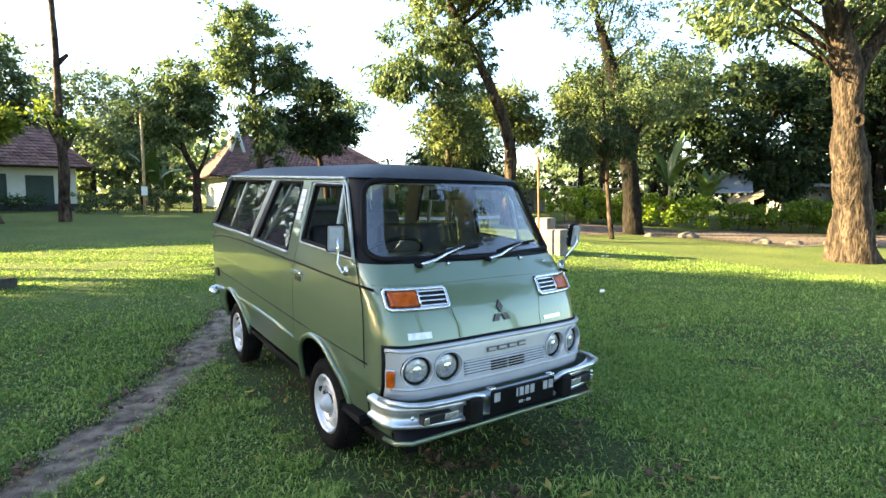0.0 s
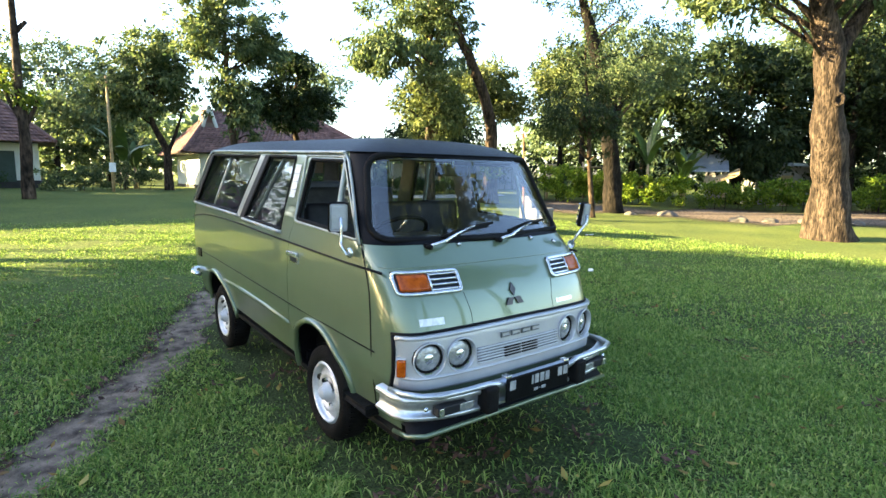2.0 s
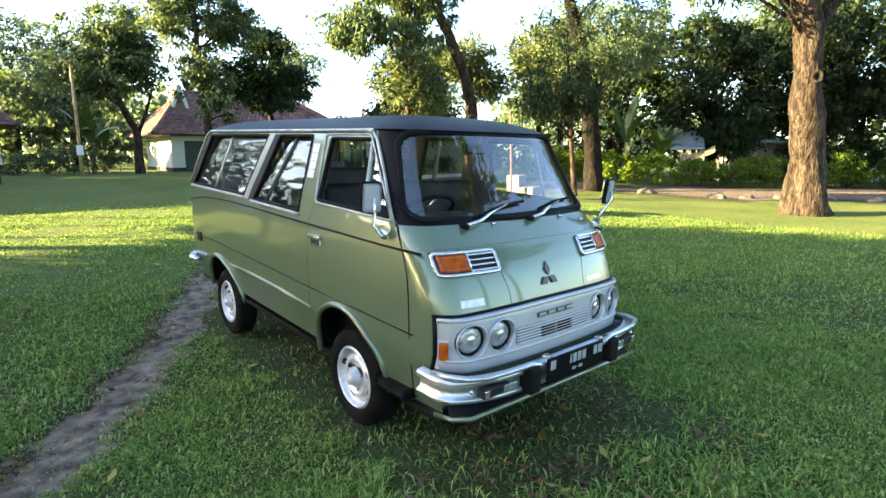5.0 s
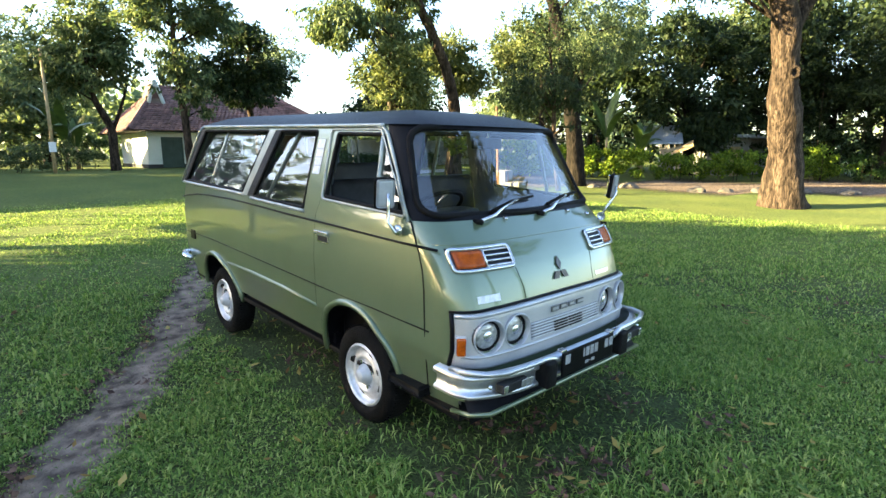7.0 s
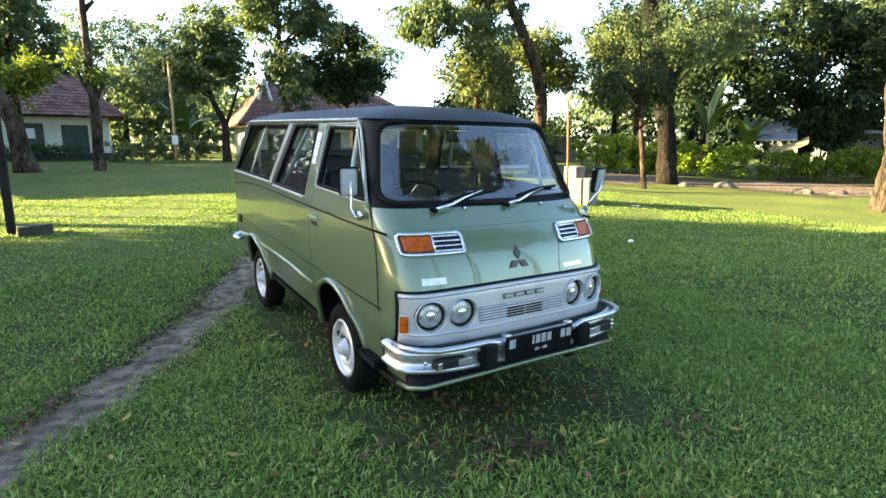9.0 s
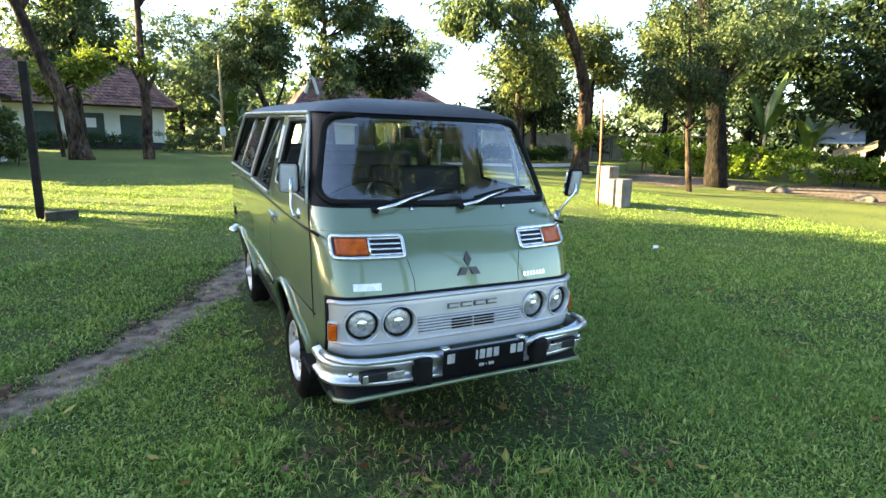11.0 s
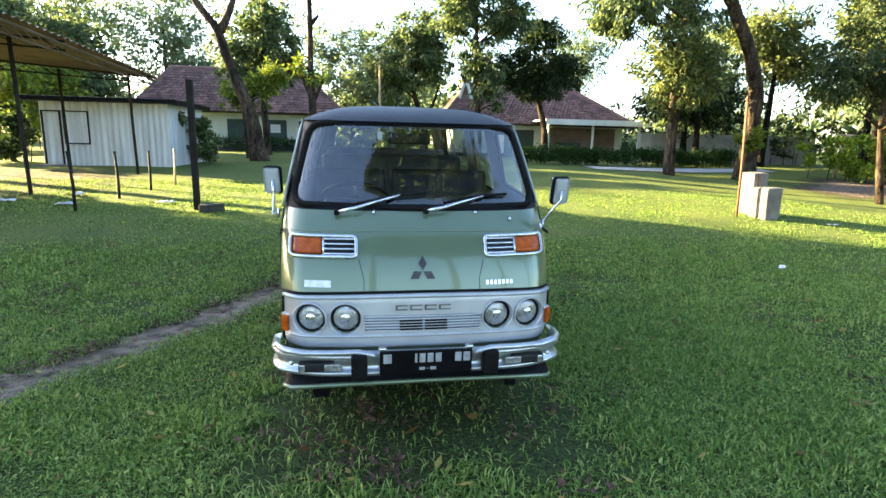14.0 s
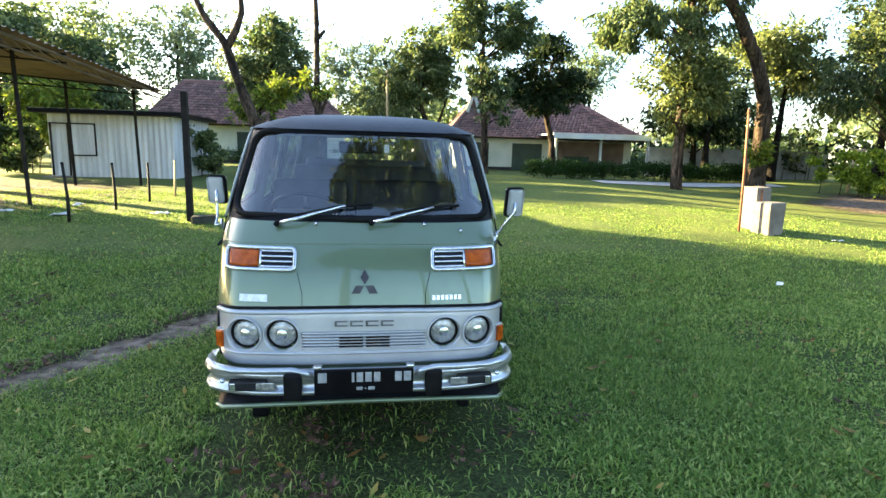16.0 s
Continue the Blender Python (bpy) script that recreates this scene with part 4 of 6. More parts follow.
house = thing("long_house", "long white house with a tiled roof and a porch awning", "house")
part("wall", slab((5.1, 31.0, 0.4), (16.2, 37.5, 2.85)), WALL_W, house)
part("plinth", slab((5.06, 30.96, 0.4), (16.24, 37.54, 0.95)), WALL_B, house)
hip_roof(house, 4.1, 16.9, 30.2, 38.6, 2.72, 6.6, 13.5, 5.40, 6)
bm = bmesh.new()
g = [bm.verts.new(p) for p in ((5.66, 32.7, 4.05), (6.58, 32.7, 4.05), (6.12, 32.7, 5.50), (5.66, 34.6, 4.05), (6.58, 34.6, 4.05), (6.12, 34.6, 5.50))]
for f in ((0, 1, 2), (0, 2, 5, 3), (1, 4, 5, 2), (3, 5, 4)):
    bm.faces.new([g[i] for i in f])
gablet = part("gablet", bm, TILE, house, "small tiled gable on the roof")
for sx in (-1, 1):
    part("barge_board", mesh("barge_board", *tube([(6.12, 32.64, 5.60), (6.12 + sx * 0.25, 32.64, 4.80), (6.12 + sx * 0.50, 32.64, 4.0)], 0.10, 6, False, 0.35, (0, 1, 0)), WALL_W), None, gablet, "white barge board")
part("gable_infill", slab((5.86, 32.66, 4.1), (6.38, 32.70, 4.6), 0.0), PORCH, gablet)
shutter(house, 5.85, 6.8, 0.85, 2.35, 30.98, GREEN_DOOR, "door")
shutter(house, 8.45, 10.2, 0.75, 2.35, 30.98, GREEN_DOOR, "door", 3)
part("porch_wall", slab((11.3, 30.8, 0.6), (15.6, 30.97, 2.6)), PORCH, house, "faded pinkish porch wall")
part("porch_opening", slab((11.6, 30.72, 0.7), (13.3, 30.79, 1.7)), GREEN_DOOR, house)
part("awning", slab((9.9, 27.7, 2.90), (16.2, 31.0, 2.98), 0.0), TIN, house, "white sheet-metal awning")
# added white board gives the brightness of the sunlit awning sheet
part("awning_lit_front", slab((9.9, 27.62, 2.68), (16.4, 27.69, 2.99), 0.01), WHITE, house, "white board standing in for the awning's sunlit sheet")
for x in (10.2, 12.9, 15.8):
    part("post", slab((x, 28.1, 0.6), (x + 0.12, 28.22, 2.90)), WALL_W, house)

shed = thing("tin_shed", "white corrugated tin shed with a flat dark roof edge", "shed")
for (ax, ay), (bx, by), nm in (((-10.45, 16.45), (-6.57, 16.3), "front_sheet"), ((-6.57, 16.3), (-6.4, 19.5), "side_sheet"), ((-6.4, 19.5), (-10.4, 19.6), "back_sheet"), ((-10.4, 19.6), (-10.45, 16.45), "side_sheet")):
    d = Vector((bx - ax, by - ay, 0))
    n = Vector((d.y, -d.x, 0)).normalized()
    cols = int(d.length / 0.045)
    vs, fs = [], []
    for k in range(cols + 1):
        p = Vector((ax, ay, 0)) + d * (k / cols) + n * 0.012 * math.sin(k * 1.5708)
        vs += [(p.x, p.y, 0.52), (p.x, p.y, 2.55)]
    fs = [(2 * k, 2 * k + 2, 2 * k + 3, 2 * k + 1) for k in range(cols)]
    part(nm, mesh(nm, vs, fs, TIN), None, shed)
part("roof", slab((-10.75, 15.95, 2.52), (-6.2, 19.9, 2.66), 0.02), BLACK, shed, "dark flat roof with a thick edge")
bm = bmesh.new()
for a, b in (((-9.75, 1.2), (-9.0, 1.24)), ((-9.75, 2.2), (-9.0, 2.24)), ((-9.75, 1.2), (-9.71, 2.24)), ((-9.04, 1.2), (-9.0, 2.24))):
    box(bm, (a[0], 16.36, a[1]), (b[0], 16.41, b[1]))
for x in (-10.38, -9.86):
    box(bm, (x, 16.36, 0.56), (x + 0.04, 16.41, 2.24))
box(bm, (-10.34, 16.36, 2.20), (-9.82, 16.41, 2.24))
part("hatch_frame", bm, POST_DARK, shed)
part("door_step", slab((-10.5, 15.95, 0.46), (-9.7, 16.34, 0.56), 0.02), CONCRETE, shed)
part("hatch", slab((-9.71, 16.37, 1.24), (-9.04, 16.42, 2.2)), TIN, shed)

canopy = thing("canopy", "brown corrugated sheet canopy on thin steel posts", "canopy")
vs, fs = [], []
n = 124
for k in range(n + 1):
    t = k / n
    y = 7.4 + 7.1 * t
    dz = 0.02 * math.sin(k * 1.5708) + lerp(y, [6, 9.4, 14.6], [0.22, 0.1, -0.13])
    vs += [(-10.6, y, 3.60 + dz), (-6.1, y, 3.25 + dz)]
fs = [(2 * k, 2 * k + 1, 2 * k + 3, 2 * k + 2) for k in range(n)]
part("roof_sheet", mesh("roof_sheet", vs, fs, TIN_BROWN), None, canopy)
for x, y, z in ((-7.04, 9.4, 3.33), (-6.7, 13.9, 3.12), (-8.3, 13.6, 3.2), (-10.6, 13.6, 3.4), (-10.6, 9.4, 3.55)):
    part("post", mesh("post", *tube([(x, y, land(x, y) - 0.1), (x - 0.03, y, 1.8), (x - 0.05, y, z)], 0.04, 8), POST_DARK), None, canopy)
for y0 in (7.5, 9.4, 13.7):
    dz = lerp(y0, [6, 9.4, 14.6], [0.22, 0.1, -0.13])
    bars = [tube([(-10.5, y0, 3.51 + dz), (-6.1, y0, 3.18 + dz)], 0.025, 6), tube([(-10.5, y0, 3.28 + dz), (-6.1, y0, 3.02 + dz)], 0.02, 6)]
    for k in range(5, 16):
        xa, xb = -12.4 + k * 0.39, -12.4 + (k + 1) * 0.39
        za, zb = 3.66 + dz - (xa + 12.4) * 0.076, 3.40 + dz - (xb + 12.4) * 0.06
        bars.append(tube([(xa, y0, za), (xb, y0, zb)], 0.012, 5))
    part("truss", mesh("truss", *join(*bars), POST_DARK), None, canopy)
edgebars = [tube([(-6.2, 7.4, 3.33), (-6.2, 14.5, 3.05)], 0.03, 6), tube([(-6.25, 7.4, 3.14), (-6.25, 14.5, 2.93)], 0.02, 6)]
for k in range(4, 22):
    ya, yb = 6.0 + k * 0.386, 6.0 + (k + 1) * 0.386
    edgebars.append(tube([(-6.22, ya, 3.36 - (ya - 6) * 0.038), (-6.22, yb, 3.18 - (yb - 6) * 0.03)], 0.011, 5))
part("edge_truss", mesh("edge_truss", *join(*edgebars), TIN_BROWN), None, canopy)

for i, (x, y, h, c) in enumerate(((-5.24, 7.36, 1.0, POST_DARK), (-5.12, 8.8, 0.92, POST_DARK), (-5.03, 10.2, 0.86, POST_DARK), (-4.9, 11.4, 0.85, BAMBOO))):
    z = land(x, y)
    ob = thing("fence_peg", "thin weathered fence stake in the grass", "stake", pose(x, y, z - 0.1), "row of stakes")
    part("stake", mesh("stake", *tube([(0, 0, 0), (0.01, 0, h * 0.5), (-0.03 + 0.02 * i, 0, h + 0.1)], [0.028, 0.026, 0.022], 7), c, True), None, ob)
    part("cap", mesh("cap", *tube([(-0.03 + 0.02 * i, 0, h + 0.08), (-0.03 + 0.02 * i, 0, h + 0.12)], [0.03, 0.02], 7), c), None, ob)

ob = thing("dark_post", "dark squared wooden post standing in the lawn", "post", pose(-3.28, 7.5, land(-3.28, 7.5) - 0.1))
part("shaft", slab((-0.05, -0.05, 0), (0.05, 0.05, 2.36), 0.008), POST_DARK, ob)
for i in range(6):
    part("band", slab((-0.055, -0.055, 0.3 + i * 0.35), (0.055, 0.055, 0.32 + i * 0.35), 0.004), POST_DARK, ob)
ob = thing("stone_block", "low dark mossy stone block beside a post", "block", pose(-3.0, 7.35, land(-3, 7.35) - 0.03, 0, 0, 12))
bm = slab((-0.2, -0.12, 0), (0.22, 0.12, 0.17), 0.03, 3)
for v in bm.verts:
    v.co += Vector((noise.noise(v.co * 9), noise.noise(v.co * 9 + Vector((5, 0, 0))), noise.noise(v.co * 9 + Vector((0, 5, 0))))) * 0.02
part("block", bm, MOSS, ob)

ob = thing("concrete_block", "tall rough concrete block with a rusty stain", "block", pose(7.57, 7.42, land(7.4, 7.4) - 0.06, 0, 0, 10))
bm = slab((-0.14, -0.18, 0), (0.22, 0.18, 0.90), 0.03, 3)
for v in bm.verts:
    v.co += Vector((noise.noise(v.co * 5), noise.noise(v.co * 5 + Vector((5, 0, 0))), noise.noise(v.co * 5 + Vector((0, 5, 0))))) * 0.02
part("block", bm, CONCRETE, ob)
part("edge_strip", slab((-0.05, -0.195, 0.0), (-0.015, -0.16, 0.86), 0.008), RUST, ob, "rust-stained strip")
ob = thing("concrete_block", "low rough concrete block beside a taller one", "block", pose(7.47, 6.92, land(7.8, 7.0) - 0.06, 0, 0, 16))
bm = slab((-0.14, -0.2, 0), (0.27, 0.2, 0.66), 0.035, 3)
for v in bm.verts:
    v.co += Vector((noise.noise(v.co * 5), noise.noise(v.co * 5 + Vector((7, 0, 0))), noise.noise(v.co * 5 + Vector((0, 7, 0))))) * 0.025
part("block", bm, CONCRETE, ob)
part("chipped_corner", slab((0.25, -0.12, 0.02), (0.31, 0.1, 0.2), 0.03, 2), MOSS, ob)
ob = thing("rusty_pole", "rusty steel pole leaning beside concrete blocks", "pole", pose(7.01, 7.05, land(7.1, 7.1) - 0.1))
part("shaft", mesh("shaft", *tube([(0.03, 0, 0), (0, 0, 1.2), (-0.04, 0.02, 2.36)], 0.024, 8), RUST, True), None, ob)
part("cap", mesh("cap", *tube([(-0.04, 0.02, 2.34), (-0.04, 0.02, 2.42)], [0.032, 0.02], 8), RUST), None, ob)
ob = thing("bamboo_pole", "tall thin bamboo pole with a small sign box", "pole", pose(0.5, 27.0, 0.6))
part("shaft", mesh("shaft", *tube([(0, 0, 0), (0.02, 0, 2.6), (0.0, 0, 5.25)], [0.07, 0.065, 0.05], 8), BAMBOO, True), None, ob)
part("sign_box", slab((-0.12, -0.1, 1.0), (0.14, -0.05, 1.42), 0.01), WHITE_LABEL, ob)
for i in range(9):
    part("knot", mesh("knot", *tube([(0.01, 0, 0.5 + i * 0.55), (0.01, 0, 0.53 + i * 0.55)], 0.078, 8), BAMBOO), None, ob)

frame_ = thing("trellis", "rough bamboo trellis with a hanging cover sheet", "trellis")
for a, b, r in (((20.41, 18.86, 0.08), (20.61, 18.86, 2.14), 0.065), ((22.88, 18.34, 0.08), (22.82, 18.34, 2.42), 0.065), ((20.28, 18.86, 2.06), (25.35, 17.82, 2.16), 0.052), ((20.48, 18.86, 1.51), (21.45, 18.73, 2.1), 0.039), ((21.71, 20.16, 0.08), (21.84, 20.16, 2.29), 0.058), ((20.41, 18.86, 2.1), (21.84, 20.42, 2.29), 0.046)):
    part("pole", mesh("pole", *tube([a, ((a[0] + b[0]) / 2, a[1], (a[2] + b[2]) / 2 + 0.03), b], r, 7), BAMBOO, True), None, frame_)
vs, fs = [], []
for i in range(15):
    for j in range(7):
        u, v = i / 14, j / 6
        vs.append((24.85 + 0.7 * u + 0.75 * v, 12.35 - 1.4 * u + 0.35 * v, 1.25 + 0.34 * v - 0.10 * math.sin(math.pi * u) + 0.04 * noise.noise(Vector((u * 5, v * 5, 0))) + 0.48 * u))
fs = [(i * 7 + j, (i + 1) * 7 + j, (i + 1) * 7 + j + 1, i * 7 + j + 1) for i in range(14) for j in range(6)]
part("cover_sheet", mesh("cover_sheet", vs, fs, BAMBOO, True), None, frame_, "sagging tan cover sheet")

hut = thing("grey_hut", "grey yard hut with blue-grey tin roof behind the hedge", "hut")
part("wall", slab((30.95, 11.3, -0.36), (37.2, 15.55, 2.26)), GREYWALL, hut)
part("roof_sheet", slab((29.83, 10.3, 2.26), (37.83, 16.05, 2.41), 0.0, 2), BLUE_TIN, hut)
part("boarding", slab((31.1, 11.18, -0.11), (32.3, 11.29, 1.76)), BAMBOO, hut)
hut = thing("small_shelter", "small open shelter with a blue-grey tin roof", "shelter")
bm = bmesh.new()
r = [bm.verts.new(p) for p in ((25.65, 14.15, 1.98), (26.75, 12.05, 1.98), (28.6, 13.1, 2.98), (27.4, 15.2, 2.98), (25.65, 14.15, 1.90), (26.75, 12.05, 1.90), (28.6, 13.1, 2.90), (27.4, 15.2, 2.90))]
for f in ((0, 1, 2, 3), (7, 6, 5, 4), (0, 4, 5, 1), (1, 5, 6, 2), (2, 6, 7, 3), (3, 7, 4, 0)):
    bm.faces.new([r[i] for i in f])
part("roof_sheet", bm, BLUE_TIN, hut)
for x, y, z in ((25.85, 14.1, 1.96), (26.8, 12.25, 1.96), (28.4, 13.15, 2.83), (27.35, 14.95, 2.83)):
    part("post", mesh("post", *tube([(x, y, -0.2), (x, y, z)], 0.06, 6), BAMBOO), None, hut)
thing("garden_wall", "long low grey garden wall beyond the drive", "wall", kind="structure", data=from_bm("garden_wall", slab((15.0, 26.3, 0.4), (26.0, 26.55, 2.3)), GREYWALL))
pc = [[Vector((9.3, 18.9, 0)).lerp(Vector((19.0, 20.6, 0)), i / 12).lerp(Vector((9.5, 20.9, 0)).lerp(Vector((19.2, 22.0, 0)), i / 12), j / 3) for i in range(13)] for j in range(4)]
pv = mesh("paving", [(p.x, p.y, land(p.x, p.y) + 0.035) for row in pc for p in row], [(j * 13 + i, j * 13 + i + 1, (j + 1) * 13 + i + 1, (j + 1) * 13 + i) for j in range(3) for i in range(12)], PAVE)
tagged(new("pavement", pv), "pale paved drive along the hedges", "pavement", kind="structure")

for i, (x, y, s) in enumerate(((17.79, 9.88, 0.39), (17.98, 7.25, 0.34), (18.83, 6.58, 0.27), (19.81, 5.61, 0.37), (20.9, 4.63, 0.29), (16.88, 10.98, 0.24), (21.76, 3.41, 0.3))):
    bm = bmesh.new()
    bmesh.ops.create_icosphere(bm, subdivisions=3, radius=s)
    for v in bm.verts:
        v.co *= 1 + 0.35 * noise.noise(v.co / s * 1.1 + Vector((i * 7, 0, 0))) + 0.08 * noise.noise(v.co / s * 4)
        v.co.z *= 0.55
    ob = thing("stone", "half-buried pale field stone at the yard's edge", "stone", pose(x, y, land(x, y) + 0.02), "stones along the yard", data=from_bm("stone", bm, STONE))


# ---- the van ----
# Built level, nose towards -y, front at y = 0; it stands a little nose-down, turned by about one degree.
van = thing("van", "green metallic vintage minibus with a dark vinyl roof and silver nose", "van", pose(0, 0, 0, 2.0, 0, 1.15))
CORNER = 0.13
LAMP_X, LAMP_Z, LAMP_R = (0.571, 0.394), 0.610, 0.082


def half_width(z):
    return lerp(z, [0.18, 0.30, 0.42, 0.50, 0.62, 0.80, 0.97, 1.06, 1.12, 1.2, 1.54, 1.60], [0.690, 0.716, 0.742, 0.766, 0.771, 0.776, 0.767, 0.758, 0.748, 0.731, 0.648, 0.630])


def slim(y):
    u = min(max((1.1 - y) / 0.8, 0), 1.6)
    return 1 - 0.045 * u * u


def nose_y(z):
    return lerp(z, [0.18, 0.27, 0.36, 0.48, 0.60, 0.70, 0.74, 0.78, 0.84, 0.90, 0.96, 1.02, 1.08, 1.13, 1.2, 1.62], [-0.07, -0.075, -0.045, -0.035, -0.022, -0.012, -0.002, 0.010, 0.029, 0.053, 0.086, 0.126, 0.178, 0.226, 0.276, 0.510])


def bow(z):
    return lerp(z, [0.2, 0.6, 1.0, 1.155, 1.6], [0.06, 0.06, 0.08, 0.11, 0.10])


def tail_y(z):
    return lerp(z, [0.2, 0.45, 1.0, 1.1, 1.58], [3.74, 3.78, 3.76, 3.73, 3.47])


def front_at(x, z, off=0.0):
    """A point of the nose, off metres outside it."""
    w = half_width(z)
    y = 0.1
    for _ in range(6):
        u = min(abs(x) / slim(y), w * 0.9999)
        t = max(0.0, (u - (w - CORNER)) / CORNER)
        y = nose_y(z) + bow(z) * (u / w) ** 3 + CORNER * (1 - math.sqrt(1 - t * t))
    return Vector((x, y - off, z))


def side_at(y, z, s=-1, off=0.0):
    """A point of the side (s: -1 or 1), off metres outside it."""
    return Vector((s * (half_width(z) * slim(y) + off), y, z))


def ring(z, inset=0.0):
    """Half the body's outline at a height, from the middle of the nose round to the middle of the tail: points with their zone."""
    w, c, k, yt = half_width(z), nose_y(z), bow(z), tail_y(z)
    out = []
    for i in range(21):
        x = (w - CORNER) * i / 20
        out.append((x, c + k * (x / w) ** 3, 0))
    for i in range(1, 13):
        a = math.pi / 2 * i / 12
        x = w - CORNER + CORNER * math.sin(a)
        out.append((x, c + k * (x / w) ** 3 + CORNER * (1 - math.cos(a)), 1 if i < 12 else 2))
    y0, y1 = c + k + CORNER, yt - 0.14
    for i in range(1, 121):
        out.append((w, y0 + (y1 - y0) * i / 120, 2))
    for i in range(1, 9):
        a = math.pi / 2 * i / 8
        out.append((w - 0.14 + 0.14 * math.cos(a), y1 + 0.14 * math.sin(a), 3))
    for i in range(1, 11):
        out.append(((w - 0.14) * (1 - i / 10), yt, 3))
    return [(max(0.0, x * slim(y) - inset * (0 if z0 == 0 and x < 0.3 else 1)), y + (inset if z0 < 2 else (-inset if z0 == 3 else 0)), z0) for x, y, z0 in out]


CORNERS = {
    "rear": [(3.33, 1.545), (2.07, 1.548), (2.34, 1.105), (3.60, 1.105)],
    "middle": [(1.875, 1.547), (1.39, 1.547), (1.405, 1.082), (2.15, 1.09)],
    "door": [(1.15, 1.533), (0.715, 1.531), (0.445, 1.150), (1.17, 1.172)],
}
HOLES = {key: rounded(c, 0.018) for key, c in CORNERS.items()}
SCREEN = rounded([(-0.575, 1.562), (0.575, 1.562), (0.672, 1.155), (-0.672, 1.155)], 0.09, 7)
BACK = rounded([(-0.52, 1.525), (0.52, 1.525), (0.58, 1.20), (-0.58, 1.20)], 0.07)
ARCHES = [(0.875, 0.215, 0.375, 0.385), (2.975, 0.165, 0.40, 0.365)]
DOOR = [(0.315, 1.56), (0.285, 0.90), (0.268, 0.61), (0.29, 0.20), (1.25, 0.20), (1.25, 1.02), (1.21, 1.56)]


def hole_at(zone, x, y, z):
    """The opening that this place of the shell lies in: its outline, or None."""
    if zone in (0, 1) and z > 1.08:
        if inside((x, z), SCREEN):
            return SCREEN, (x, z)
    if zone in (1, 2):
        for h in HOLES.values():
            if inside((y, z), h):
                return h, (y, z)
    if zone == 3 and inside((x, z), BACK):
        return BACK, (x, z)
    return None


def shell(inset):
    """The quads of the body's shell, sorted by what they belong to."""
    zs = [0.20 + 0.02 * i for i in range(10)] + [0.4 + 0.0233 * i for i in range(51)]
    zs = [z for z in zs if z < 1.585] + [1.585]
    rows = [ring(z, inset) for z in zs]
    n = len(rows[0])
    keep = {"body": [], "surround": [], "door": []}
    pts = {}
    for sgn in (-1, 1):
        for j, z in enumerate(zs):
            for i, (x, y, zone) in enumerate(rows[j]):
                pts[sgn, j, i] = [sgn * x, y, z, zone]
    for sgn in (-1, 1):
        for j in range(len(zs) - 1):
            for i in range(n - 1):
                q = [pts[sgn, j, i], pts[sgn, j, i + 1], pts[sgn, j + 1, i + 1], pts[sgn, j + 1, i]]
                cx, cy, cz = (sum(p[k] for p in q) / 4 for k in range(3))
                zone = q[1][3]
                if hole_at(zone, cx, cy, cz):
                    continue
                if zone in (1, 2) and any(((cy - a) / ry) ** 2 + ((cz - b) / rz) ** 2 < 1 for a, b, ry, rz in ARCHES):
                    continue
                if zone < 2 and any(math.hypot(abs(cx) - lx, cz - LAMP_Z) < 0.075 for lx in LAMP_X):
                    continue
                if (zone < 2 and cz < 0.275 and cy < 0.16) or (zone == 2 and cz < 0.28 and 1.2 < cy < 2.7):
                    continue
                if zone < 2 and cz > 1.125 + 0.10 * max(0.0, abs(cx) - 0.62):
                    keep["surround"].append((sgn, j, i))
                elif zone in (1, 2) and inside((cy, cz), DOOR) and inset == 0:
                    keep["door"].append((sgn, j, i))
                else:
                    keep["body"].append((sgn, j, i))
    # draw the rims of the openings onto their outlines
    used = {(s, j + a, i + b) for ks in keep.values() for s, j, i in ks for a in (0, 1) for b in (0, 1)}
    for key in used:
        x, y, z, zone = pts[key]
        h = hole_at(zone, x, y, z)
        if h:
            u, v = nearest(h[1], h[0])
            if h[0] in (SCREEN, BACK):
                pts[key][0], pts[key][2] = u, v
                if h[0] is SCREEN:
                    pts[key][1] = front_at(u, v).y + inset
            else:
                pts[key][0], pts[key][1], pts[key][2] = key[0] * (half_width(v) * slim(u) - inset), u, v
        elif zone in (1, 2):
            for a, b, ry, rz in ARCHES:
                d = math.hypot((y - a) / ry, (z - b) / rz)
                if d < 1 and d > 0.2:
                    y2, z2 = a + (y - a) / d, max(0.2, b + (z - b) / d)
                    pts[key][0], pts[key][1], pts[key][2] = key[0] * (half_width(z2) * slim(y2) - inset), y2, z2
    out = {}
    for name, ks in keep.items():
        for sgn in (-1, 1) if name == "door" else (0,):
            idx, vs, fs = {}, [], []
            for s, j, i in ks:
                if sgn and s != sgn:
                    continue
                q = [(s, j, i), (s, j, i + 1), (s, j + 1, i + 1), (s, j + 1, i)]
                q = q if s < 0 else q[::-1]
                f = []
                for kk in q:
                    c = tuple(round(v, 5) for v in pts[kk][:3])
                    if c not in idx:
                        idx[c] = len(vs)
                        vs.append(c)
                    if idx[c] not in f:
                        f.append(idx[c])
                if len(f) > 2:
                    fs.append(tuple(f[::-1]))
            out[name, sgn] = (vs, fs)
    return out


outer, inner = shell(0.0), shell(0.035)
part("body", mesh("body", *outer["body", 0], PAINT, True), None, van, "green metallic body shell")
part("windscreen_surround", mesh("windscreen_surround", *outer["surround", 0], BLACK, True), None, van, "dark painted pillars round the windscreen")
part("cabin_lining", mesh("cabin_lining", *join(inner["body", 0], inner["surround", 0]), TRIM_IN, True), None, van, "pale grey cabin lining")
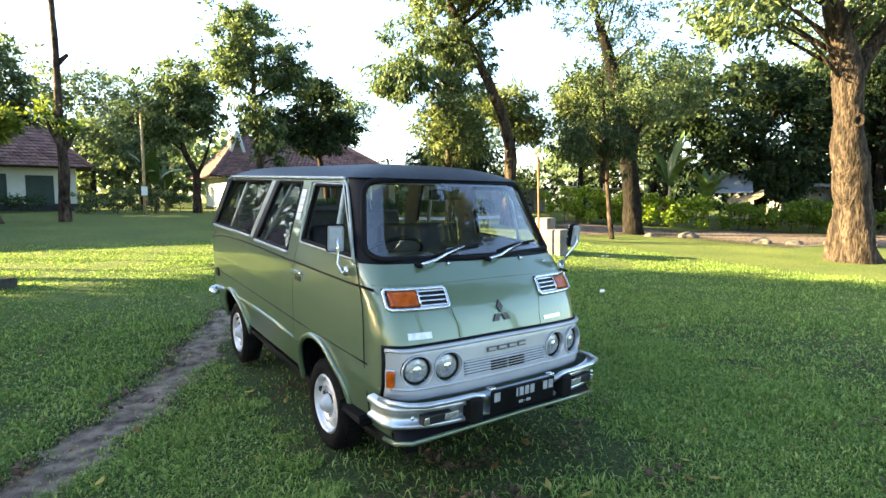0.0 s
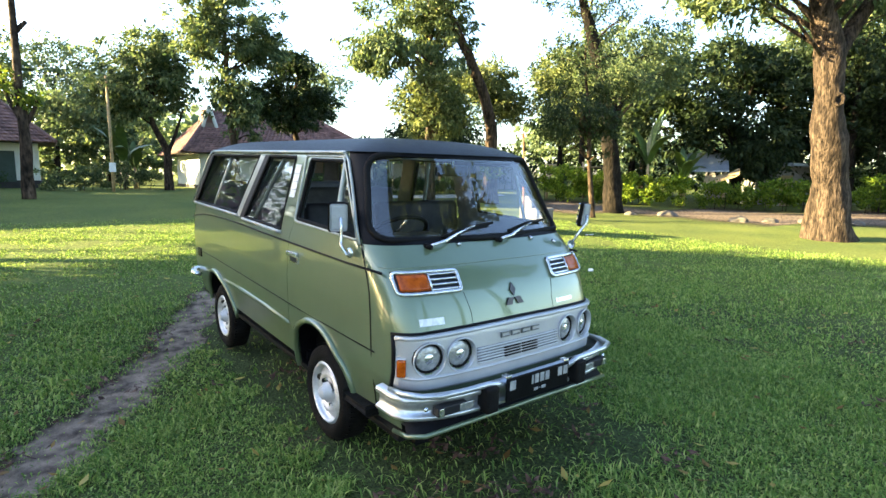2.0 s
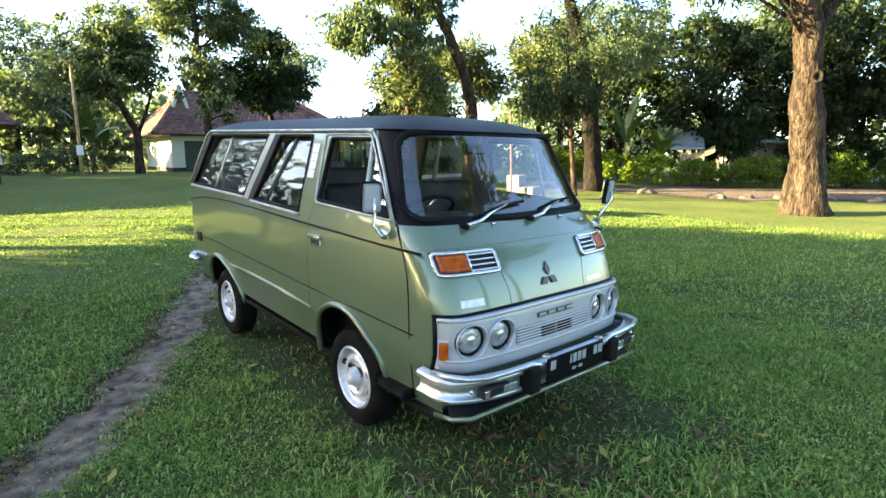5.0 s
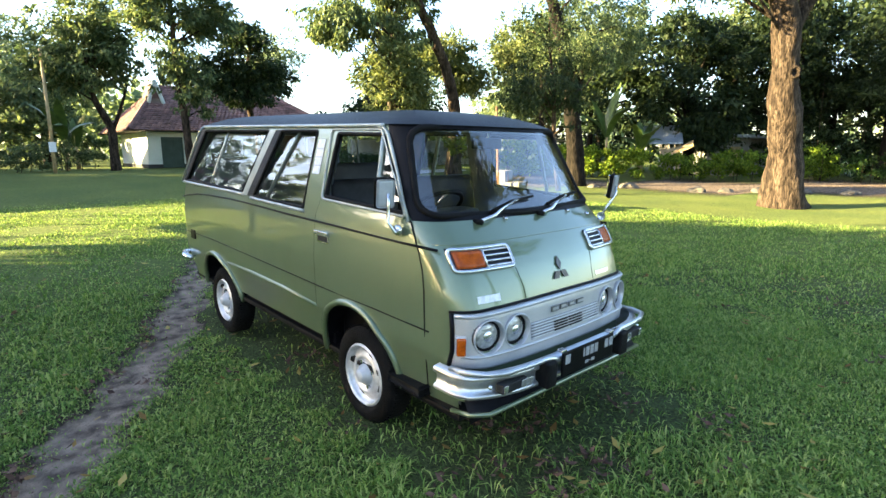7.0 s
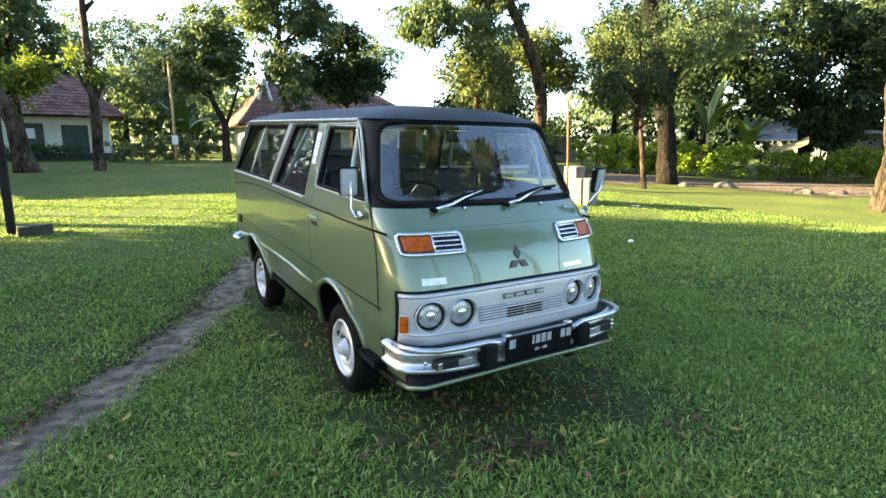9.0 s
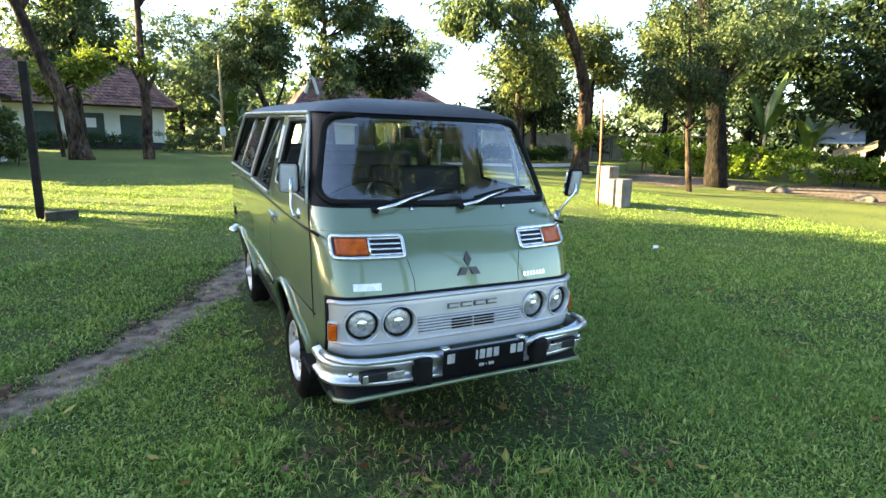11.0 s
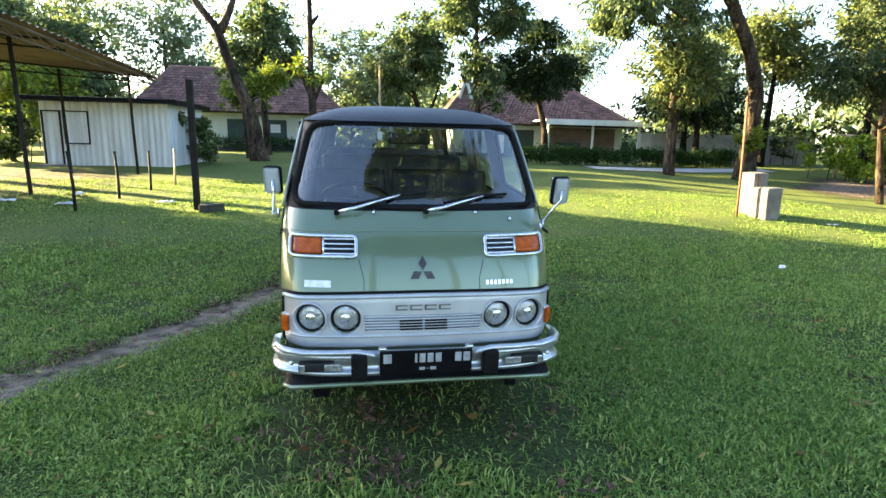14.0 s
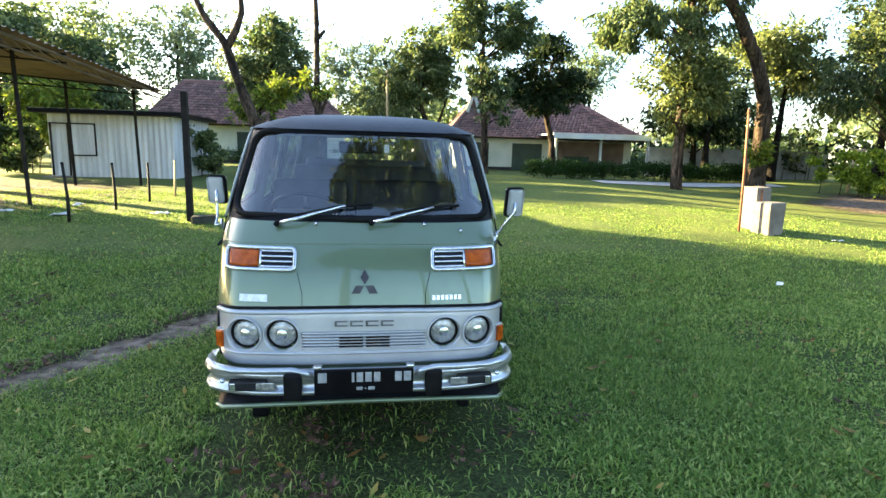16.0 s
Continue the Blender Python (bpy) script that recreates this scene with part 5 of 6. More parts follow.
doors = {s: part("front_door", mesh("front_door", *outer["door", s], PAINT, True), None, van) for s in (-1, 1)}


def roof_sheet(drop, grow=0.0):
    base = [(x + grow, y - grow if z0 < 2 else y, z0) for x, y, z0 in ring(1.585)]
    vs, fs, n, rows = [], [], len(base), 14
    full = [(-x, y) for x, y, _ in base] + [(x, y) for x, y, _ in base[::-1][1:-1]]
    m = len(full)
    for r in range(rows + 1):
        t = (r / rows) ** 1.3
        for x, y in full:
            sy = min(max(y, 1.25), 2.9)
            vs.append((x * (1 - t), y + (sy - y) * t, 1.585 - drop + 0.100 * (1 - (1 - t) ** 3.4)))
    for r in range(rows):
        for k in range(m):
            fs.append((r * m + k, r * m + (k + 1) % m, (r + 1) * m + (k + 1) % m, (r + 1) * m + k))
    return vs, fs


part("roof", mesh("roof", *roof_sheet(0.0, 0.012), VINYL, True), None, van, "dark blue-black vinyl roof")
part("roof_lining", mesh("roof_lining", *roof_sheet(0.035), TRIM_IN, True), None, van)
gutter = [(-x - 0.010, y, 1.578) for x, y, z0 in ring(1.578) if z0 in (2, 3)]
for s in (-1, 1):
    part("rain_gutter", mesh("rain_gutter", *tube([(-s * p[0], p[1] - 0.0, p[2]) for p in gutter], 0.012, 6), GUTTER, True), None, van, "pale satin gutter strip")

# glass, with bright and rubber frames
def pane(points_of, poly_bounds, nu=10, nv=6):
    """A bent pane between four corners, facing out of the cabin."""
    (a, b, c, d) = poly_bounds
    vs, fs = [], []
    for j in range(nv + 1):
        for i in range(nu + 1):
            u, v = i / nu, j / nv
            p = (np.array(a) * (1 - u) + np.array(b) * u) * (1 - v) + (np.array(d) * (1 - u) + np.array(c) * u) * v
            vs.append(points_of(*p))
    fs = [(j * (nu + 1) + i, j * (nu + 1) + i + 1, (j + 1) * (nu + 1) + i + 1, (j + 1) * (nu + 1) + i) for j in range(nv) for i in range(nu)]
    q = [vs[i] for i in fs[len(fs) // 2]]
    if (q[1] - q[0]).cross(q[3] - q[0]).dot(q[0] - Vector((0, 1.8, q[0].z))) < 0:
        fs = [f[::-1] for f in fs]
    return vs, fs


for s in (-1, 1):
    for key, poly in HOLES.items():
        host = doors[s] if key == "door" else van
        if key == "door":
            # the pane is wound down but for its front quarter light
            quarter = [(0.720, 1.527), (0.706, 1.527), (0.447, 1.153), (0.680, 1.164)]
            gl = part("quarter_light", mesh("quarter_light", *pane(lambda y, z: side_at(y, z, s, -0.012), quarter), GLASS, True), None, host)
            part("divider_bar", mesh("divider_bar", *tube([side_at(0.722 - 0.042 * t, 1.527 - 0.363 * t, s, -0.004) for t in (0, 0.25, 0.5, 0.75, 1)], 0.012, 6), GUTTER, True), None, host)
            outer_line = rounded([(1.222, 1.556), (0.735, 1.556), (0.430, 1.138), (1.200, 1.158)], 0.03)
            part("window_trim", mesh("window_trim", *tube([side_at(y, z, s, 0.002) for y, z in outer_line], 0.0085, 6, True), GUTTER, True), None, host, "pale satin window frame")
            part("window_rubber", mesh("window_rubber", *tube([side_at(y, z, s, -0.004) for y, z in poly], 0.013, 6, True), RUBBER, True), None, host)
        else:
            gl = part("side_window", mesh("side_window", *pane(lambda y, z: side_at(y, z, s, -0.008 - 0.075 * max(0.0, z - 1.09)), CORNERS[key]), GLASS, True), None, host)
            ya, yb = (2.90, 3.03) if key == "rear" else (1.69, 1.94)
            part("sliding_bar", mesh("sliding_bar", *tube([side_at(ya + (yb - ya) * t, 1.535 - 0.43 * t, s, -0.036 + 0.028 * t) for t in (0, 0.25, 0.5, 0.75, 1)], 0.016, 6, False, 0.4), GUTTER, True), None, gl, "satin edge of the sliding pane")
            part("window_rubber", mesh("window_rubber", *tube([side_at(y, z, s, -0.004) for y, z in poly], 0.012, 6, True), RUBBER, True), None, host)
            (tl, tr, br, bl2) = CORNERS[key]
            part("window_sill", mesh("window_sill", *tube([side_at(br[0] + (bl2[0] - br[0]) * t, br[1] + (bl2[1] - br[1]) * t - 0.016, s, 0.004) for t in np.linspace(-0.02, 1.04, 12)], 0.013, 6), GUTTER, True), None, host, "pale satin sill strip")
        gl.visible_shadow = False
    part("pillar_trim", mesh("pillar_trim", *tube([side_at(y, z, s, 0.006) for y, z in ((0.80, 1.574), (0.72, 1.566), (0.675, 1.535), (0.60, 1.43), (0.53, 1.32), (0.47, 1.22), (0.405, 1.12))], 0.009, 6), GUTTER, True), None, van, "pale strip down the front pillar")
    part("rear_pillar_trim", mesh("rear_pillar_trim", *tube([side_at(3.40, 1.572, s, 0.006), side_at(3.46, 1.535, s, 0.006), side_at(3.57, 1.34, s, 0.006), side_at(3.70, 1.09, s, 0.006)], 0.010, 6), GUTTER, True), None, van)
    # dark rubber behind the rear pane, pale post and dark blade between the rear and middle panes
    part("rear_blade", mesh("rear_blade", *pane(lambda y, z: side_at(y, z, s, 0.003), [(3.43, 1.55), (3.315, 1.55), (3.59, 1.10), (3.67, 1.10)], 4, 8), VINYL, True), None, van)
    part("pillar_post", mesh("pillar_post", *pane(lambda y, z: side_at(y, z, s, 0.004), [(2.06, 1.55), (1.965, 1.55), (2.25, 1.085), (2.335, 1.085)], 4, 8), GUTTER, True), None, van, "pale satin window post")
    part("pillar_panel", mesh("pillar_panel", *pane(lambda y, z: side_at(y, z, s, 0.003), [(1.962, 1.555), (1.868, 1.555), (2.145, 1.085), (2.248, 1.085)], 4, 8), VINYL, True), None, van)
    label_ = part("pillar_label", mesh("pillar_label", *pane(lambda y, z: side_at(y, z, s, 0.004), [(1.355, 1.50), (1.272, 1.50), (1.280, 1.295), (1.362, 1.295)], 2, 6), WHITE_LABEL), None, van, "white paper labels")
    for zz in (1.345, 1.395, 1.445):
        part("label_line", mesh("label_line", *tube([side_at(1.358, zz, s, 0.005), side_at(1.278, zz, s, 0.005)], 0.003, 5), SATIN), None, label_)

screen = part("windscreen", mesh("windscreen", *pane(lambda x, z: front_at(x, z, -0.006), [(-0.575, 1.562), (0.575, 1.562), (0.672, 1.155), (-0.672, 1.155)], 28, 12), GLASS_FRONT, True), None, van)
screen.visible_shadow = False
part("windscreen_rubber", mesh("windscreen_rubber", *tube([front_at(x, z, 0.002) for x, z in rounded([(-0.585, 1.572), (0.585, 1.572), (0.685, 1.147), (0, 1.135), (-0.685, 1.147)], 0.09, 7)], 0.018, 8, True), RUBBER, True), None, van, "thick black windscreen rubber")
rw = part("rear_window", mesh("rear_window", *pane(lambda x, z: Vector((x, tail_y(z) - 0.01, z)), [(-0.50, 1.50), (0.50, 1.50), (0.55, 1.16), (-0.55, 1.16)], 8, 5), GLASS, True), None, van)
rw.visible_shadow = False


# creases, gaps and arches
def seam(points, r=0.0035, mat=None, host=None, name="seam"):
    return part(name, mesh(name, *tube(points, r, 6), mat or BLACK, True), None, host or van)


for s in (-1, 1):
    # belt and lower creases are black bars, their shade put into the colour
    belt = [(0.20, 1.008), (0.48, 1.011), (0.98, 1.021), (1.67, 1.023), (2.1, 1.029), (2.6, 1.029), (3.0, 1.020), (3.3, 1.004), (3.55, 0.975), (3.67, 0.955)]
    seam([side_at(y, z, s, 0.0005) for y, z in belt], 0.007, None, None, "belt_crease")
    lower = [(0.24, 0.605), (0.67, 0.624), (1.2, 0.630), (2.1, 0.641), (3.0, 0.650), (3.66, 0.640)]
    seam([side_at(y, z, s, 0.0) for y, z in lower], 0.0045, None, None, "lower_crease")
    rib = [(1.26, 0.498), (1.7, 0.513), (2.2, 0.515), (2.68, 0.508)]
    part("side_rib", mesh("side_rib", *tube([side_at(y, z, s, -0.004) for y, z in rib], [0.012, 0.018, 0.018, 0.012], 8), PAINT, True), None, van)
    gap = [(0.395, 1.125), (0.37, 1.08), (0.315, 0.975), (0.288, 0.90), (0.270, 0.80), (0.268, 0.61), (0.28, 0.42), (0.30, 0.24)]
    seam([side_at(y, z, s, 0.0005) for y, z in gap], 0.004, None, doors[s], "shut_line")
    seam([side_at(y, z, s, 0.0) for y, z in [(1.215, 1.15), (1.25, 1.06), (1.255, 0.95), (1.255, 0.8), (1.255, 0.63), (1.255, 0.5)]], 0.0012, None, doors[s], "shut_line")
    for a, b, ry, rz in ARCHES:
        arc = [(a + ry * math.cos(t), b + rz * math.sin(t)) for t in np.linspace(-0.02, math.pi + 0.02, 28)]
        part("wheel_arch", mesh("wheel_arch", *tube([side_at(y, max(z, 0.2), s, 0.004) for y, z in arc], 0.020, 8), PAINT, True), None, van, "rolled green wheel-arch lip")
        well = []
        for y, z in arc:
            well += [side_at(y, z, s, -0.02), Vector((s * 0.42, y, z))]
        k = len(arc)
        part("wheel_well", mesh("wheel_well", well, [(2 * i, 2 * i + 1, 2 * i + 3, 2 * i + 2) for i in range(k - 1)], BLACK, True), None, van)
    # door handle with its recessed plate
    h = part("door_handle", slab((-0.075, -0.012, -0.014), (0.075, 0.010, 0.014), 0.006, 2, Matrix.Translation(side_at(1.15, 0.962, s, 0.016)) @ pose(0, 0, 0, 0, 0, 90)), CHROME, doors[s], "chrome door handle")
    part("handle_plate", slab((-0.07, -0.006, -0.03), (0.06, 0.006, 0.03), 0.005, 2, Matrix.Translation(side_at(1.15, 0.935, s, 0.002)) @ pose(0, 0, 0, 0, 0, 90)), CHROME, h)
    part("handle_recess", slab((-0.055, -0.003, -0.02), (0.045, 0.003, 0.02), 0.002, 1, Matrix.Translation(side_at(1.15, 0.935, s, 0.008)) @ pose(0, 0, 0, 0, 0, 90)), DASH, h)
    part("entry_step", slab((s * 0.60, 0.29, 0.255), (s * 0.735, 0.54, 0.292), 0.014, 3), RUBBER, van, "black rubber entry step")
    part("underside_rail", slab((s * 0.50, 0.1, 0.13), (s * 0.56, 3.6, 0.21), 0.01), BLACK, van)
    part("inner_sill", slab((s * 0.64, 1.2, 0.20), (s * 0.66, 2.7, 0.30), 0.008), BLACK, van)
part("floor_pan", slab((-0.70, 0.05, 0.20), (0.70, 3.68, 0.235), 0.01), BLACK, van)

# fuel flap, tail lamp edge and rear bumper
part("fuel_flap", slab((-0.005, -0.05, -0.04), (0.005, 0.05, 0.04), 0.01, 2, Matrix.Translation(side_at(3.45, 0.63, -1, 0.004))), BLACK, van)
rb = [(-0.77, 3.55, 0.40), (-0.79, 3.68, 0.40), (-0.74, 3.84, 0.40), (-0.4, 3.88, 0.40), (0.4, 3.88, 0.40), (0.74, 3.84, 0.40), (0.79, 3.68, 0.40), (0.77, 3.55, 0.40)]
part("rear_bumper", mesh("rear_bumper", *tube(rb, 0.036, 10, False, 0.6), CHROME, True), None, van, "chrome rear bumper")

# ---- nose ----
# silver headlamp panel, pressed proud of the nose
def panel(x0, x1, z0, z1, off, nu, nv, thick=0.012, skew=None):
    vs, fs = [], []
    for j in range(nv + 1):
        for i in range(nu + 1):
            x, z = x0 + (x1 - x0) * i / nu, z0 + (z1 - z0) * j / nv
            if skew:
                z = skew(x, z)
            vs.append(front_at(x, z, off))
    n = len(vs)
    fs = [(j * (nu + 1) + i, j * (nu + 1) + i + 1, (j + 1) * (nu + 1) + i + 1, (j + 1) * (nu + 1) + i) for j in range(nv) for i in range(nu)]
    rim = [i for i in range(nu + 1)] + [(j * (nu + 1) + nu) for j in range(1, nv + 1)] + [nv * (nu + 1) + i for i in range(nu - 1, -1, -1)] + [j * (nu + 1) for j in range(nv - 1, 0, -1)]
    back = [vs[i] + Vector((0, thick, 0)) for i in rim]
    vs += back
    m = len(rim)
    fs += [(rim[k], n + k, n + (k + 1) % m, rim[(k + 1) % m]) for k in range(m)]
    return vs, fs


arch = lambda x, z: z + (0.012 * (1 - (x / 0.7) ** 2) if z > 0.6 else 0)
LAMPS = [(sx * x, LAMP_Z) for sx in (-1, 1) for x in LAMP_X]
vs, fs = panel(-0.705, 0.705, 0.465, 0.722, 0.018, 188, 34, 0.03, arch)
holed = []
for f in fs:
    c = sum((vs[i] for i in f), Vector()) / len(f)
    if not any(math.hypot(c.x - lx, c.z - lz) < LAMP_R for lx, lz in LAMPS):
        holed.append(f)
for i in {i for f in holed for i in f}:
    v = vs[i]
    for lx, lz in LAMPS:
        r = math.hypot(v.x - lx, v.z - lz)
        if 0 < r < LAMP_R + 0.003:
            x, z = lx + (v.x - lx) * LAMP_R / r, lz + (v.z - lz) * LAMP_R / r
            vs[i] = front_at(x, z, 0.018)
face = part("headlamp_panel", mesh("headlamp_panel", vs, holed, SILVER, True), None, van, "silver painted headlamp panel with sunken lamps")
part("grille_backing", mesh("grille_backing", *panel(-0.298, 0.298, 0.548, 0.628, 0.0205, 24, 4, 0.004), GRILLE, True), None, face)
part("lower_step", mesh("lower_step", *tube([front_at(x, 0.524, 0.022) for x in np.linspace(-0.69, 0.69, 40)], 0.008, 6), SILVER, True), None, face)
part("panel_ledge", mesh("panel_ledge", *tube([front_at(x, arch(x, 0.715), 0.024) for x in np.linspace(-0.705, 0.705, 40)], 0.012, 8), SILVER, True), None, face)
# black bar along the ledge stands in for shade in the gap
part("panel_shadow_gap", mesh("panel_shadow_gap", *tube([front_at(x, arch(x, 0.731), 0.006) for x in np.linspace(-0.71, 0.71, 40)], 0.007, 6), BLACK, True), None, face)
for s in (-1, 1):
    part("panel_end", mesh("panel_end", *tube([front_at(s * 0.706, z, 0.012) for z in (0.47, 0.55, 0.65, 0.725)], 0.013, 6), BLACK, True), None, face)
for k in range(6):
    z = 0.622 - k * 0.0145
    part("grille_rib", mesh("grille_rib", *tube([front_at(x, z, 0.022) for x in np.linspace(-0.30, 0.30, 24)], 0.0050, 6), SILVER, True), None, face)
for k in range(4):
    z = 0.6005 - k * 0.0145
    for a, b in ((-0.122, -0.006), (0.006, 0.122)):
        part("grille_slot", mesh("grille_slot", *tube([front_at(x, z, 0.0265) for x in np.linspace(a, b, 6)], 0.0048, 6), BLACK, True), None, face)
# bars in place of the raised badge letters
for k in range(4):
    x = -0.143 + k * 0.074
    bm = bmesh.new()
    p = front_at(x + 0.03, 0.668, 0.024)
    box(bm, (x, p.y - 0.004, 0.654), (x + 0.062, p.y + 0.004, 0.660), 0.002)
    box(bm, (x, p.y - 0.004, 0.676), (x + 0.062, p.y + 0.004, 0.682), 0.002)
    box(bm, (x, p.y - 0.004, 0.657), (x + 0.010, p.y + 0.004, 0.679), 0.002)
    part("badge_bar", bm, BADGE, face, "raised grey badge bar")
for s in (-1, 1):
    for x in LAMP_X:
        m = Matrix.Translation((s * x, front_at(s * x, LAMP_Z, 0.018).y, LAMP_Z)) @ pose(0, 0, 0, 90, 0, s * (13 if x > 0.5 else 5))
        r = LAMP_R
        lamp = part("headlamp", mesh("headlamp", *lathe([(r - 0.002, -0.016), (r + 0.007, 0.002), (r + 0.006, 0.007), (r + 0.001, 0.009), (r - 0.003, 0.004), (r - 0.006, -0.014), (r - 0.007, -0.030)], 40, m), SILVER, True), None, van, "round headlamp sunk in the silver panel")
        part("bezel", mesh("bezel", *lathe([(r - 0.006, -0.022), (r - 0.011, -0.019), (r - 0.016, -0.021), (r - 0.018, -0.032), (0.0, -0.036)], 40, m), RUBBER, True), None, lamp, "black rubber ring")
        dome = [((r - 0.017) * math.sin(a), -0.028 + 0.018 * math.cos(a)) for a in np.linspace(math.pi / 2, 0.0, 9)]
        part("lens", mesh("lens", *lathe(dome, 40, m), LENS, True), None, lamp, "ribbed glass headlamp lens")
        part("reflector", mesh("reflector", *lathe([(0.026, -0.0125), (0.024, -0.0105), (0.0, -0.0088)], 20, m), CHROME, True), None, lamp)
    # side marker lamp on the panel's corner
    p = front_at(s * 0.688, 0.575, 0.02)
    mk = part("side_marker", slab((-0.022, -0.02, -0.042), (0.022, 0.02, 0.042), 0.008, 2, Matrix.Translation(p + Vector((s * 0.002, -0.002, 0))) @ pose(0, 0, 0, 0, 0, s * 38)), AMBER, van, "orange side marker lamp")
    part("marker_frame", slab((-0.027, -0.012, -0.049), (0.027, 0.02, 0.049), 0.006, 2, Matrix.Translation(p + Vector((0, 0.004, 0))) @ pose(0, 0, 0, 0, 0, s * 38)), SILVER, mk)
    # turn signal with air slats, in a white-metal frame
    xo, xi = s * 0.672, s * 0.338
    lo, hi = min(xo, xi), max(xo, xi)
    sig = part("turn_signal", mesh("turn_signal", *panel(lo, hi, 0.913, 1.010, 0.006, 24, 5, 0.012), VINYL, True), None, van, "turn signal with air slats in a bright frame")
    rim = rounded([(lo, 1.007), (hi, 1.007), (hi, 0.912), (lo, 0.912)], 0.02, 4)
    ex = []
    for k in range(len(rim)):
        a, b = rim[k], rim[(k + 1) % len(rim)]
        d = math.hypot(b[0] - a[0], b[1] - a[1])
        ex += [(a[0] + (b[0] - a[0]) * t, a[1] + (b[1] - a[1]) * t) for t in np.linspace(0, 1, max(2, int(d / 0.03)))[:-1]]
    part("signal_frame", mesh("signal_frame", *tube([front_at(x, z, 0.012) for x, z in ex], 0.010, 8, True), CHROME, True), None, sig, "bright metal frame")
    a0, a1 = sorted((s * 0.655, s * 0.512))
    part("amber_lens", mesh("amber_lens", *panel(a0, a1, 0.926, 0.996, 0.017, 12, 5, 0.02), AMBER, True), None, sig, "orange turn-signal lens")
    b0, b1 = sorted((s * 0.500, s * 0.350))
    part("slat_bar", mesh("slat_bar", *tube([front_at(s * 0.503, z, 0.012) for z in (0.918, 0.96, 1.003)], 0.006, 6), CHROME, True), None, sig)
    for k in range(4):
        part("slat", mesh("slat", *tube([front_at(x, 0.926 + k * 0.0225, 0.011) for x in np.linspace(b0, b1, 10)], 0.0058, 6), CHROME, True), None, sig)
# emblem: three rhombs
for a in (90, 210, 330):
    u = Vector((math.cos(radians(a)), 0, math.sin(radians(a))))
    v = Vector((-u.z, 0, u.x))
    c = Vector((0.0, 0, 0.842))
    bm = bmesh.new()
    f4 = []
    for off in (0.004, 0.010):
        for q in (u * 0.004, u * 0.038 + v * 0.021, u * 0.074, u * 0.038 - v * 0.021):
            w = c + q
            f4.append(bm.verts.new(front_at(w.x, w.z, off)))
    bm.faces.new(f4[4:])
    for k in range(4):
        bm.faces.new((f4[k], f4[(k + 1) % 4], f4[4 + (k + 1) % 4], f4[4 + k]))
    part("emblem_piece", bm, EMBLEM, van, "dark rhomb of the nose emblem")
part("nose_sticker", mesh("nose_sticker", *panel(-0.597, -0.465, 0.764, 0.797, 0.003, 8, 2, 0.003), WHITE_LABEL), None, van, "white paper sticker")
for k in range(7):
    part("nose_badge_bar", mesh("nose_badge_bar", *panel(0.335 + k * 0.022, 0.350 + k * 0.022, 0.768, 0.790, 0.004, 2, 1, 0.004), CHROME), None, van)
for s in (-1, 1):
    seam([front_at(s * x, z, 0.0005) for x, z in ((0.30, 0.735), (0.30, 0.80), (0.315, 0.86), (0.325, 0.90))], 0.0015, None, None, "nose_seam")
seam([front_at(x, 1.024 + 0.004 * (1 - (x / 0.7) ** 2), 0.0) for x in np.linspace(-0.70, 0.70, 40)], 0.003, PAINT, None, "nose_crease")

# wipers with washers
for x0, z0, x1, z1 in ((-0.437, 1.116, -0.10, 1.205), (0.032, 1.126, 0.36, 1.200)):
    a, b = front_at(x0, z0, 0.030), front_at(x1, z1, 0.028)
    w = part("wiper", mesh("wiper", *tube([a, a.lerp(b, 0.3) + Vector((0, -0.022, 0)), a.lerp(b, 0.6), b], [0.011, 0.009, 0.007, 0.005], 8), CHROME, True), None, van, "steel windscreen wiper")
    part("pivot", mesh("pivot", *tube([front_at(x0, z0, -0.005), front_at(x0, z0, 0.045)], 0.014, 10), RUBBER, True), None, w)
    c, d = front_at(x0 + 0.10, z0 + 0.040, 0.022), front_at(x1 + 0.14, z1 + 0.008, 0.020)
    part("blade", mesh("blade", *tube([c, front_at((c.x + d.x) / 2, (c.z + d.z) / 2 + 0.012, 0.02), d], 0.008, 6), RUBBER, True), None, w)
for x, z in ((-0.245, 1.117), (0.305, 1.117), (0.50, 1.085)):
    part("washer_nozzle", mesh("washer_nozzle", *tube([front_at(x, z, 0.0), front_at(x, z, 0.022)], [0.012, 0.007], 8), CHROME, True), None, van)

